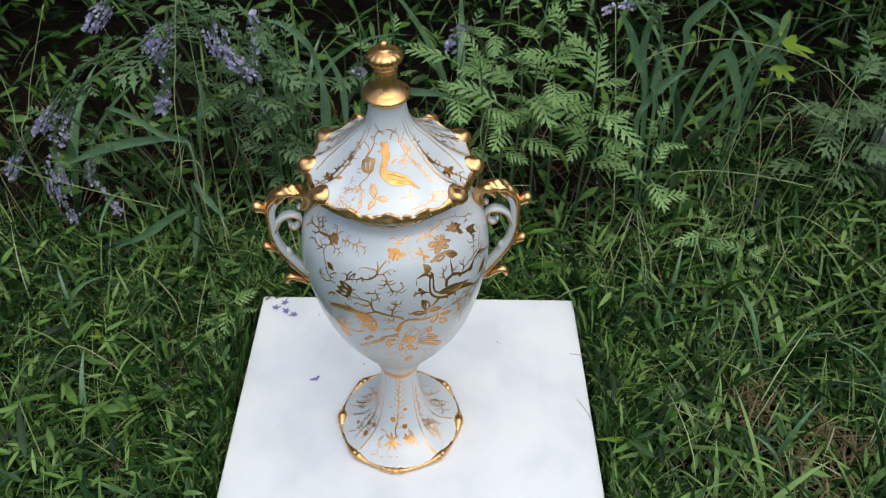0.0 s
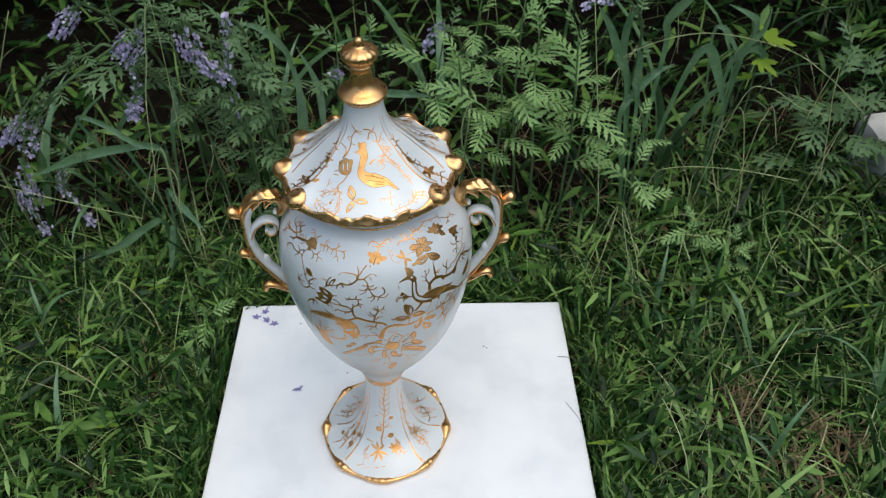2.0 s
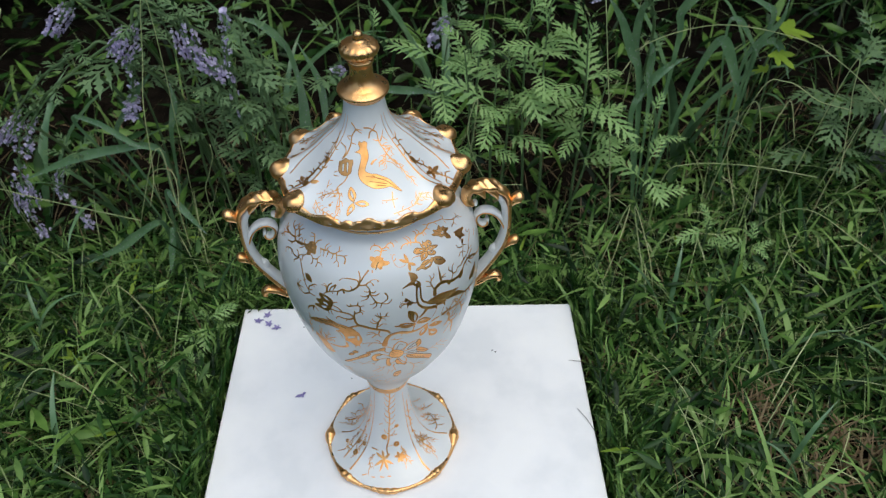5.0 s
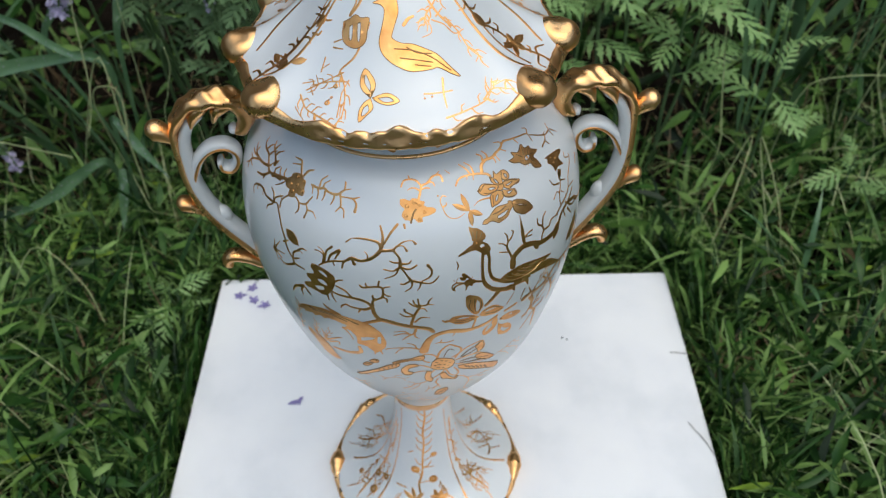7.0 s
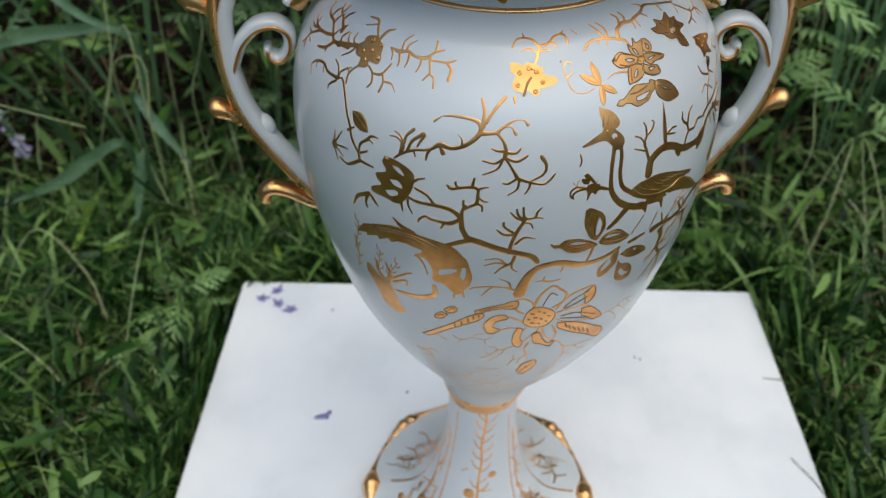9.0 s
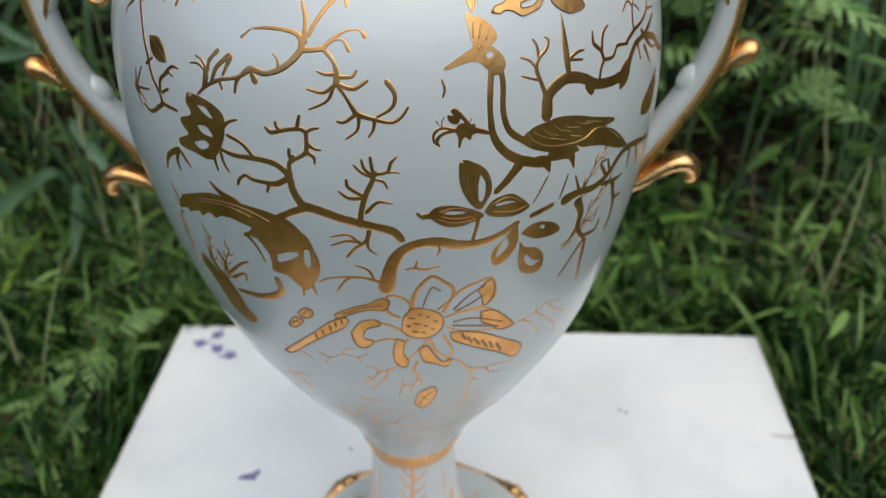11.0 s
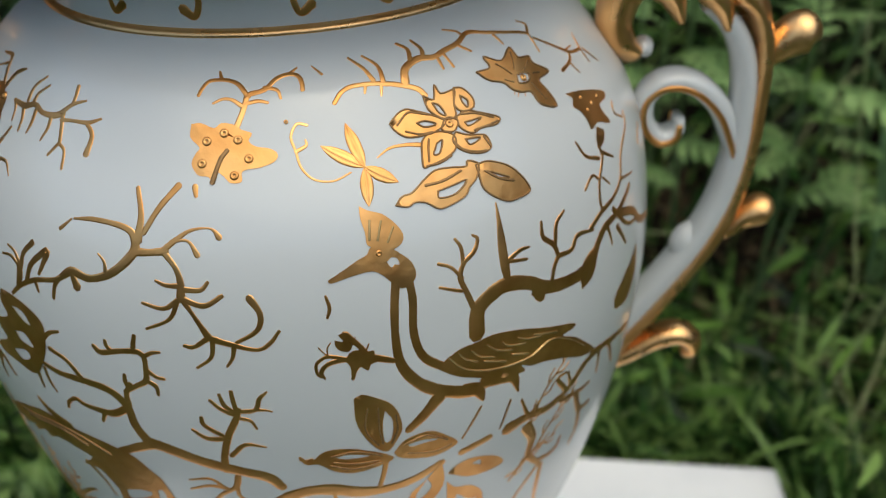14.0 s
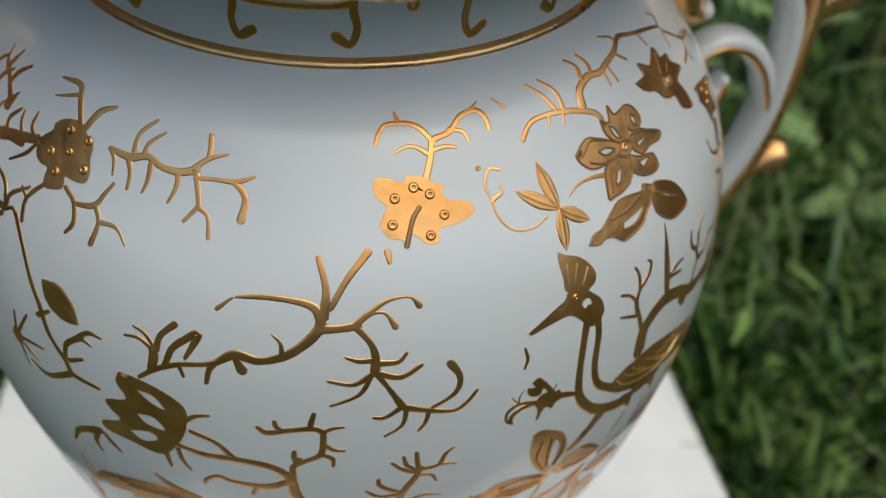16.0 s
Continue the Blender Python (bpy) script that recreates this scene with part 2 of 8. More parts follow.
def lid_shape(a, r, z):
    k = max(0.0, min(1.0, (r - 0.013) / 0.034))
    p = bulge(a, LUMPS, 8)
    return r * (1 + 0.055 * p * k - 0.012 * k - 0.030 * k * bulge(a, (0, 180), 38)), z + 0.0018 * p * k


body = aside(lathe("body", BODY, PORCELAIN, urn, n=192))
NECK = [(0.0383, 0.2620), (0.0381, 0.2640), (0.0377, 0.2685), (0.0377, 0.2750), (0.0385, 0.2795)]
neck = lathe("neck", NECK, PORCELAIN, urn)
ring = lathe("neck_ring", [(0.0382, 0.2634), (0.0389, 0.2637), (0.0387, 0.2643), (0.0380, 0.2647)], GOLD, urn, label="thin gilded line round the neck")
collar = aside(lathe("collar", [(0.0141, 0.0788), (0.0148, 0.0794), (0.0155, 0.0812), (0.0162, 0.0836), (0.0172, 0.0868), (0.0168, 0.0872)], GOLD, urn, label="gilded collar between bowl and stem"))
FOOT = [(0.0498, 0.0012), (0.0505, 0.0030), (0.0492, 0.0052), (0.0432, 0.0075), (0.0350, 0.0112), (0.0285, 0.0160), (0.0232, 0.0235), (0.0195, 0.0335), (0.0170, 0.0450),
        (0.0152, 0.0570), (0.0143, 0.0680), (0.0142, 0.0800)]
foot = aside(lathe("foot", FOOT, PORCELAIN, urn, n=192, shape=foot_shape, label="flared ribbed porcelain foot"))
LID = [(0.0530, 0.2798), (0.0534, 0.2812), (0.0500, 0.2842), (0.0430, 0.2880), (0.0360, 0.2930), (0.0300, 0.2985), (0.0245, 0.3045), (0.0195, 0.3095), (0.0155, 0.3145), (0.0131, 0.3200), (0.0118, 0.3260), (0.0111, 0.3330)]
lid = lathe("lid", [(0.0395, 0.2790), (0.0460, 0.2782), *LID], PORCELAIN, urn, n=192, shape=lid_shape, label="concave ribbed porcelain lid")
finial = lathe("finial", [(0.0108, 0.3322), (0.0119, 0.3327), (0.0123, 0.3336), (0.0135, 0.3348), (0.0143, 0.3360), (0.0140, 0.3372), (0.0120, 0.3384), (0.0098, 0.3397), (0.0082, 0.3414), (0.0071, 0.3436), (0.0065, 0.3464), (0.0062, 0.3494), (0.0063, 0.3514), (0.0069, 0.3528),
                          (0.0074, 0.3536), (0.0073, 0.3548), (0.0065, 0.3554), (0.0072, 0.3562), (0.0093, 0.3578), (0.0104, 0.3602), (0.0102, 0.3624), (0.0085, 0.3640), (0.0058, 0.3650), (0.0034, 0.3658), (0.0027, 0.3672), (0.0026, 0.3690), (0.0018, 0.3704), (0.0002, 0.3709)],
               GOLD, lid, n=64, label="turned gilded finial",
               shape=lambda a, r, z: (r * (1 + (0.03 * math.cos(16 * a) if 0.356 < z < 0.3645 else 0.0)), z))


# ---- gilt drawing on curved porcelain ----
from mathutils import geometry


class Skin:
    """A turned surface with places by angle (degrees, 0 is the front, right is plus) and length along its profile (mm)."""

    def __init__(self, profile, shape=None):
        self.p = spline(profile, 12)
        self.s = np.concatenate([[0], np.cumsum(np.hypot(*np.diff(self.p, axis=0).T))]) * 1000
        self.shape = shape

    def at_height(self, z):
        return float(np.interp(z, self.p[:, 1] * 1000, self.s))

    def radius(self, s):
        return float(np.interp(s, self.s, self.p[:, 0])) * 1000

    def point(self, th, s):
        r, z = float(np.interp(s, self.s, self.p[:, 0])), float(np.interp(s, self.s, self.p[:, 1]))
        a = radians(th - 90)
        if self.shape:
            r, z = self.shape(a, r, z)
        return Vector((r * math.cos(a) + lean(z), r * math.sin(a), z))

    def raised(self, th, s, h):
        p = self.point(th, s)
        n = (self.point(th + 0.5, s) - p).cross(self.point(th, s + 0.3) - p).normalized()
        return p + n * h


ON_BODY, ON_NECK, ON_LID, ON_FOOT = Skin(BODY), Skin(NECK), Skin(LID, lid_shape), Skin(FOOT, foot_shape)
MOTIFS = []


def motif(name, parent=None, skin=None):
    """A new piece of gilt drawing, filled by the strokes that follow."""
    m = {"name": name, "parent": parent or body, "skin": skin or ON_BODY, "v": [], "f": [], "pieces": []}
    MOTIFS.append(m)
    return m


def apart(m, name):
    """A leaf or petal of its own on the same skin."""
    return motif(name, m["parent"], m["skin"])


FLAT = [(-1.0, -0.2), (-0.93, 0.75), (-0.5, 0.95), (0.0, 1.0), (0.5, 0.95), (0.93, 0.75), (1.0, -0.2)]
VEINED = [(-1.0, -0.3), (-0.86, 1.0), (-0.55, 0.55), (-0.12, 0.6), (0.0, 1.15), (0.12, 0.6), (0.55, 0.55), (0.86, 1.0), (1.0, -0.3)]


def ribbon(m, rows, section, relief=0.00005):
    """rows of (u, s, half width, centre angle, centre radius): a raised ribbon on the skin."""
    k, o = len(section), len(m["v"])
    skin = m["skin"]
    for i, (u, s, w, nu, ns, th0, rad) in enumerate(rows):
        for c, h in section:
            uu, ss = u + nu * c * w, s + ns * c * w
            m["v"].append(skin.raised(th0 + math.degrees(uu / rad), ss, h * relief))
    f0 = len(m["f"])
    for i in range(len(rows) - 1):
        for j in range(k - 1):
            q = o + i * k + j
            m["f"].append((q, q + 1, q + k + 1, q + k))
    m["pieces"].append((o, len(m["v"]), f0, len(m["f"])))


def stroke_rows(m, pts, widths, steps=5):
    skin = m["skin"]
    th0 = pts[0][0]
    ss = [skin.at_height(z) for _, z in pts]
    rad = max(2.0, skin.radius(sum(ss) / len(ss)))
    line = spline([(radians(t - th0) * rad, s, w) for (t, _), s, w in zip(pts, ss, widths)], steps)
    rows, n = [], len(line)
    lead = np.array([line[0] - (line[1] - line[0]) / max(1e-6, np.hypot(*(line[1] - line[0])[:2])) * line[0][2] * 0.35])
    tail = np.array([line[-1] + (line[-1] - line[-2]) / max(1e-6, np.hypot(*(line[-1] - line[-2])[:2])) * line[-1][2] * 0.35])
    lead[0][2], tail[0][2] = line[0][2] * 0.45, line[-1][2] * 0.45
    line = np.vstack([lead, line, tail])
    for i in range(len(line)):
        d = line[min(i + 1, len(line) - 1)][:2] - line[max(i - 1, 0)][:2]
        d = d / max(1e-6, np.hypot(*d))
        w = max(0.05, line[i][2] / 2 * (1.0 if skin is ON_BODY or skin is ON_NECK else 0.84)) * (1 + 0.10 * noise.noise(Vector((line[i][0] * 1.3, line[i][1] * 1.3, th0))))
        rows.append((line[i][0], line[i][1], w, d[1], -d[0], th0, rad))
    return rows


def stroke(m, pts, widths, steps=5):
    ribbon(m, stroke_rows(m, pts, widths, steps), FLAT)


def between(a, b, k):
    return (a[0] + (b[0] - a[0]) * k, a[1] + (b[1] - a[1]) * k)


def leaf(m, base, tip, width):
    m = apart(m, "gilt_leaf")
    pts = [between(base, tip, k) for k in (0, 0.22, 0.5, 0.78, 1)]
    ribbon(m, stroke_rows(m, pts, [width * k for k in (0.12, 0.75, 1.0, 0.7, 0.06)], 3), VEINED, 0.00011)


def dot(m, at, size):
    skin, s = m["skin"], m["skin"].at_height(at[1])
    rad = max(2.0, skin.radius(s))
    o, n = len(m["v"]), 10
    for c, h in ((1.0, 0.8), (0.8, 2.2), (0.45, 2.2), (0.2, 1.2)):
        for j in range(n):
            a = 2 * math.pi * j / n
            m["v"].append(skin.raised(at[0] + math.degrees(math.cos(a) * size * c / 2 / rad), s + math.sin(a) * size * c / 2, h * 0.00013))
    f0 = len(m["f"])
    m["pieces"].append((o, len(m["v"]), f0, f0 + 3 * n))
    for i in range(3):
        for j in range(n):
            k = (j + 1) % n
            m["f"].append((o + i * n + j, o + i * n + k, o + (i + 1) * n + k, o + (i + 1) * n + j))


def inside(p, ring):
    hit = False
    for a, b_ in zip(ring, ring[1:] + ring[:1]):
        if (a[1] > p[1]) != (b_[1] > p[1]) and p[0] < (b_[0] - a[0]) * (p[1] - a[1]) / (b_[1] - a[1]) + a[0]:
            hit = not hit
    return hit


def patch(m, name, outline, *holes):
    """A filled gilt shape with a rounded outline, left open where the holes are; edged with a thin line where the drawing is lined."""
    if m.get("lined"):
        for ring in (outline, *holes):
            vein(m, [*ring, ring[0]], 0.24)
    m = apart(m, name)
    skin = m["skin"]
    th0 = sum(t for t, _ in outline) / len(outline)
    rad = skin.radius(skin.at_height(sum(z for _, z in outline) / len(outline)))
    rings = []
    for ring in (outline, *holes):
        line = spline([(radians(t - th0) * rad, skin.at_height(z)) for t, z in [*ring, ring[0]]], 3)[:-1]
        rings.append([(float(u), float(w)) for u, w in line])
    pts, edges = [], []
    for ring in rings:
        o, n = len(pts), len(ring)
        pts += ring
        edges += [(o + i, o + (i + 1) % n) for i in range(n)]
    us, ws = [p[0] for p in rings[0]], [p[1] for p in rings[0]]
    for u in np.arange(min(us), max(us), 1.3):
        for w in np.arange(min(ws), max(ws), 1.3):
            p = (float(u), float(w))
            if inside(p, rings[0]) and not any(inside(p, h) for h in rings[1:]):
                pts.append(p)
    co, _, tris, *_ = geometry.delaunay_2d_cdt([Vector(p) for p in pts], edges, [], 0, 1e-5)
    m["v"] += [skin.raised(th0 + math.degrees(c.x / rad), c.y, 0.00010 + 0.00004 * noise.noise(Vector((c.x * 0.8, c.y * 0.8, th0)))) for c in co]
    for tri in tris:
        c = (sum(co[i].x for i in tri) / 3, sum(co[i].y for i in tri) / 3)
        if inside(c, rings[0]) and not any(inside(c, h) for h in rings[1:]):
            m["f"].append(tuple(tri))


def vein(m, pts, width):
    """A thin raised line over a filled shape."""
    # The long-necked drawing takes the line coloured for bright reflection, others the dark one.
    bright = m["name"] == "gilt_long_necked_shape"
    m = apart(m, "gilt_vein")
    m["mat"] = VEIN if bright else LINE
    ribbon(m, stroke_rows(m, pts, [width] * len(pts), 4), FLAT, 0.00024)


def twig(m, pts, width, hooks, length, seed):
    """A drawn stem with small curved hooks alternating along it."""
    r = random.Random(seed)
    stroke(m, pts, [width * (1 - 0.5 * i / (len(pts) - 1)) for i in range(len(pts))])
    for i in range(hooks):
        k = (i + 0.6) / hooks * (len(pts) - 1)
        j = min(int(k), len(pts) - 2)
        a, b_ = pts[j], pts[j + 1]
        base = between(a, b_, k - j)
        rad = max(8.0, m["skin"].radius(m["skin"].at_height(base[1])))
        du, dz = radians(b_[0] - a[0]) * rad, b_[1] - a[1]
        n = max(1e-6, math.hypot(du, dz))
        du, dz = du / n, dz / n
        side = 1 if i % 2 else -1
        ln = length * r.uniform(0.6, 1.2)
        p = []
        for q, turn in ((0, 0), (0.5, 0.9), (1.0, 0.5)):
            c, s_ = math.cos(side * turn), math.sin(side * turn)
            p.append((base[0] + math.degrees((du * c - dz * s_) * ln * q / rad), base[1] + (du * s_ + dz * c) * ln * q))
        stroke(m, p, [width * 0.8, width * 0.7, width * 0.35], 3)


def touching(pieces, pts):
    """Groups of strokes that run into one another."""
    groups = []
    for p in pieces:
        near = [q for q in groups if any(np.min(np.linalg.norm(pts[p[0]:p[1], None] - pts[None, a:b_], axis=2)) < 0.0011 for a, b_, *_ in q)]
        groups = [q for q in groups if q not in near] + [[p] + [x for q in near for x in q]]
    return groups


def finish_motifs():
    for m in MOTIFS:
        mat = m.get("mat", GILT)
        if len(m["pieces"]) < 2:
            if m["v"]:
                link_mesh(m["name"], m["v"], m["f"], mat, m["parent"])
            continue
        for group in touching(m["pieces"], np.array(m["v"])):
            v, f, rest = [], [], list(group)
            while rest:
                done = np.array(v) if v else None
                if v:
                    gaps = [np.linalg.norm(np.array(m["v"][p[0]:p[1]])[:, None] - done[None], axis=2) for p in rest]
                    k = min(range(len(rest)), key=lambda q: gaps[q].min())
                    near = np.unravel_index(gaps[k].argmin(), gaps[k].shape)
                else:
                    k = 0
                v0, v1, f0, f1 = rest.pop(k)
                shift = len(v) - v0
                v += m["v"][v0:v1]
                f += [tuple(a + shift for a in face) for face in m["f"][f0:f1]]
                if done is not None:
                    i = int(near[0]) + v0 + shift
                    f.append((i, i + 1 if i + 1 < len(v) else i - 1, int(near[1])))
            link_mesh(m["name"], v, f, mat, m["parent"])
    MOTIFS.clear()


# gilt drawing on the bowl

m = motif("gilt_long_necked_shape")
patch(m, "gilt_crest", [(21.2, 246.7), (22.2, 246.1), (24.0, 245.4), (25.4, 244.1), (26.1, 242.8), (25.8, 241.8), (24.6, 241.2), (23.7, 241.1), (22.2, 241.8), (21.4, 242.4), (21.4, 243.7), (21.1, 245.4)])
vein(m, [(22.2, 245.0), (21.8, 242.8)], 0.30)
vein(m, [(23.6, 244.7), (22.8, 242.6)], 0.30)
vein(m, [(25.0, 243.8), (24.0, 242.2)], 0.30)
patch(m, "gilt_head", [(16.1, 238.8), (18.3, 239.9), (19.9, 240.7), (21.2, 241.2), (21.9, 242.0), (24.1, 241.5), (25.4, 240.5), (26.5, 239.3), (26.9, 237.6), (26.1, 236.5), (24.9, 236.2), (23.9, 237.0), (22.8, 238.3), (21.5, 239.1), (18.9, 238.9), (16.5, 238.4)], [(23.5, 239.9), (24.1, 240.3), (24.8, 240.1), (25.0, 239.3), (24.4, 238.9), (23.8, 239.3)])
dot(m, (22.7, 241.1), 0.89)
stroke(m, [(24.6, 238.9), (23.7, 234.4), (23.3, 229.7), (23.6, 225.4), (25.3, 222.0), (27.9, 219.5), (31.4, 217.6)], [1.33, 1.17, 1.17, 1.42, 1.75, 2.08, 2.17])
stroke(m, [(25.7, 238.7), (26.0, 234.6), (25.6, 229.9), (26.3, 226.1), (28.2, 223.8), (30.8, 222.1)], [1.06, 1.15, 1.15, 1.23, 1.39, 1.15])
patch(m, "gilt_feathered_wing", [(28.1, 223.1), (29.5, 224.3), (31.6, 225.2), (33.8, 225.3), (36.1, 225.5), (40.1, 224.5), (45.5, 222.1), (50.3, 220.0), (50.3, 219.1), (47.9, 219.1), (50.7, 217.1), (54.0, 213.6), (56.0, 210.9), (52.5, 212.0), (48.1, 214.7), (44.3, 216.4), (42.0, 217.0), (40.3, 218.1), (40.9, 216.6), (36.8, 217.6), (33.1, 219.5), (30.6, 220.9)])
vein(m, [(29.7, 224.4), (31.4, 222.0), (34.0, 220.4), (37.8, 219.2), (42.0, 218.8), (45.5, 219.8), (49.3, 217.7), (53.1, 213.8)], 0.26)
vein(m, [(31.2, 224.4), (32.0, 223.2), (33.6, 222.2)], 0.27)
vein(m, [(32.9, 224.2), (34.2, 222.7), (36.0, 221.8)], 0.27)
vein(m, [(35.2, 224.2), (36.5, 222.8), (38.9, 221.6)], 0.28)
vein(m, [(37.5, 223.6), (38.4, 222.6), (41.0, 221.7)], 0.29)
vein(m, [(39.9, 223.2), (41.5, 222.2), (43.7, 221.5)], 0.30)
vein(m, [(42.6, 222.3), (46.7, 220.6)], 0.32)
vein(m, [(34.6, 221.7), (37.8, 220.2)], 0.28)
vein(m, [(38.9, 220.8), (41.5, 219.6)], 0.30)
stroke(m, [(34.5, 218.0), (38.8, 216.7), (39.9, 213.3)], [2.34, 2.12, 0.42])
stroke(m, [(31.4, 217.8), (33.5, 217.0), (34.3, 214.7)], [2.58, 2.38, 0.59])
stroke(m, [(22.9, 226.1), (19.9, 227.4), (17.1, 227.7), (15.0, 227.4), (14.0, 226.3), (14.3, 225.2)], [0.79, 1.19, 0.87, 0.71, 0.64, 0.32])
stroke(m, [(19.6, 227.9), (18.7, 229.6), (17.2, 231.3)], [0.93, 0.77, 1.39])
stroke(m, [(19.4, 227.3), (18.1, 226.0), (17.6, 224.5)], [0.72, 0.64, 0.48])
stroke(m, [(15.6, 236.9), (15.9, 235.3), (15.5, 234.0)], [0.37, 0.52, 0.37])

m = motif("gilt_leaf_spray")
stroke(m, [(28.2, 218.3), (25.9, 215.6), (23.8, 213.6)], [2.22, 1.67, 1.39])
patch(m, "gilt_leaf", [(17.4, 221.4), (18.5, 221.8), (19.9, 221.0), (21.7, 219.5), (22.7, 217.3), (23.0, 214.3), (22.1, 212.2), (20.9, 210.5), (19.4, 211.8), (18.0, 214.7), (17.3, 217.7)], [(21.0, 218.3), (21.9, 216.1), (21.5, 212.8), (20.6, 212.6), (20.6, 216.0)])
vein(m, [(18.9, 219.3), (18.4, 215.5), (19.8, 212.2)], 0.26)
vein(m, [(20.2, 219.0), (20.1, 215.1), (20.4, 212.3)], 0.26)
vein(m, [(22.3, 217.2), (22.4, 214.5), (21.5, 212.0)], 0.27)
patch(m, "gilt_leaf", [(21.7, 209.9), (22.8, 211.6), (24.5, 212.4), (26.9, 212.3), (29.0, 210.3), (30.5, 208.2), (29.0, 207.2), (26.9, 206.9), (24.3, 207.6), (22.3, 208.7)], [(23.6, 210.9), (25.7, 211.0), (27.7, 210.3), (25.7, 210.3), (24.0, 210.3)])
vein(m, [(23.5, 209.2), (26.9, 208.0), (29.5, 208.3)], 0.29)
vein(m, [(23.2, 211.1), (26.1, 211.8), (29.0, 209.6)], 0.28)
patch(m, "gilt_leaf", [(9.7, 211.4), (10.1, 211.9), (11.1, 210.8), (13.1, 212.6), (16.1, 212.5), (19.0, 211.1), (20.8, 209.9), (21.6, 208.8), (20.0, 207.9), (16.4, 207.3), (13.9, 208.3), (12.1, 210.1), (10.7, 210.2)], [(14.3, 211.0), (16.0, 211.3), (18.6, 210.4), (15.9, 210.4)])
vein(m, [(13.8, 211.4), (16.8, 211.7), (20.1, 210.0)], 0.27)
vein(m, [(13.6, 209.6), (16.5, 208.2), (20.0, 208.6)], 0.28)
vein(m, [(14.0, 210.2), (16.5, 209.3), (19.6, 209.1)], 0.28)
stroke(m, [(11.3, 211.0), (10.4, 210.9), (9.8, 211.8)], [0.91, 0.64, 0.37])
stroke(m, [(20.6, 208.5), (20.2, 205.9), (19.5, 203.0)], [0.9, 0.8, 0.8])
stroke(m, [(34.0, 213.6), (32.6, 211.0), (31.2, 208.5)], [0.41, 0.41, 0.31])
stroke(m, [(38.7, 212.2), (37.9, 209.7), (37.1, 207.1)], [0.45, 0.45, 0.34])
stroke(m, [(31.1, 205.4), (35.5, 206.2)], [1.47, 1.36])
patch(m, "gilt_leaf", [(29.1, 201.6), (30.5, 202.9), (33.2, 203.1), (36.7, 201.1), (38.3, 198.5), (35.8, 198.1), (32.3, 198.9)], [(32.8, 201.7), (34.0, 202.0), (34.2, 200.8)])
patch(m, "gilt_leaf", [(28.2, 204.7), (28.6, 201.2), (28.2, 198.5), (26.4, 195.6), (24.2, 194.7), (23.2, 197.0), (23.8, 199.6), (25.5, 201.3), (26.8, 203.0)], [(26.1, 201.9), (26.7, 199.7), (25.5, 197.8), (24.2, 197.1), (24.7, 199.3)])
patch(m, "gilt_leaf", [(29.0, 199.6), (30.4, 197.4), (32.9, 196.3), (34.9, 193.3), (35.1, 189.9), (33.5, 188.7), (30.3, 190.3), (29.2, 193.6)], [(30.7, 195.4), (32.7, 192.8), (34.2, 192.0), (32.2, 191.2), (30.4, 193.7)])

m = motif("gilt_branch")
stroke(m, [(3.2, 192.4), (4.6, 198.5), (6.5, 202.4), (9.6, 204.2), (13.2, 204.1), (17.1, 202.5), (20.9, 202.1), (24.5, 202.8), (28.2, 204.7)], [3.61, 2.87, 2.34, 2.23, 2.66, 2.34, 1.91, 1.7, 1.49])
stroke(m, [(6.9, 205.6), (5.4, 207.9), (1.7, 209.4), (-2.6, 210.9), (-7.1, 212.8), (-9.4, 213.4)], [1.62, 2.02, 1.92, 2.02, 2.12, 2.23])
stroke(m, [(-9.3, 213.0), (-10.8, 216.4), (-11.3, 219.8), (-13.5, 222.0), (-17.3, 222.5), (-21.2, 222.4), (-23.9, 223.0)], [1.98, 1.54, 1.43, 1.32, 1.21, 0.99, 0.88])
stroke(m, [(-17.3, 222.5), (-19.4, 225.1), (-22.2, 226.2)], [0.91, 0.8, 0.8])
stroke(m, [(-9.3, 213.0), (-11.8, 211.7), (-14.6, 210.0)], [1.79, 1.57, 1.34])
stroke(m, [(0.1, 209.3), (0.5, 212.5), (1.6, 216.4), (2.9, 219.3), (3.5, 221.1)], [1.19, 1.1, 1.1, 1.01, 0.92])
stroke(m, [(1.5, 215.8), (-1.2, 215.7), (-2.9, 217.2)], [0.94, 0.84, 0.47])
stroke(m, [(0.8, 216.4), (-1.2, 218.1), (-1.4, 219.6)], [0.83, 0.73, 0.55])
stroke(m, [(3.0, 220.1), (1.3, 221.1), (0.1, 222.6)], [0.86, 0.69, 0.52])
stroke(m, [(3.0, 220.5), (1.8, 221.8), (1.4, 223.6)], [0.77, 0.68, 0.51])
stroke(m, [(3.2, 220.5), (3.0, 222.3), (2.9, 224.1)], [0.76, 0.67, 0.59])
stroke(m, [(3.4, 220.7), (5.5, 221.0), (6.2, 222.8), (7.2, 223.9)], [0.75, 0.75, 0.66, 0.33])
stroke(m, [(5.2, 221.0), (6.7, 220.9), (7.5, 220.6)], [0.58, 0.42, 0.25])
stroke(m, [(3.6, 219.5), (4.7, 219.1), (5.3, 217.7)], [0.7, 0.53, 0.35])
stroke(m, [(1.4, 212.5), (3.5, 214.7), (6.0, 214.2)], [0.83, 0.74, 0.28])
stroke(m, [(1.5, 208.1), (0.8, 205.7), (-1.4, 203.7), (-3.1, 201.4)], [1.07, 0.86, 0.75, 0.43])
stroke(m, [(-0.4, 205.2), (-2.7, 205.6), (-5.6, 204.3)], [0.87, 0.65, 0.44])
stroke(m, [(-0.7, 205.4), (-2.4, 207.2), (-5.4, 206.5)], [0.75, 0.54, 0.32])
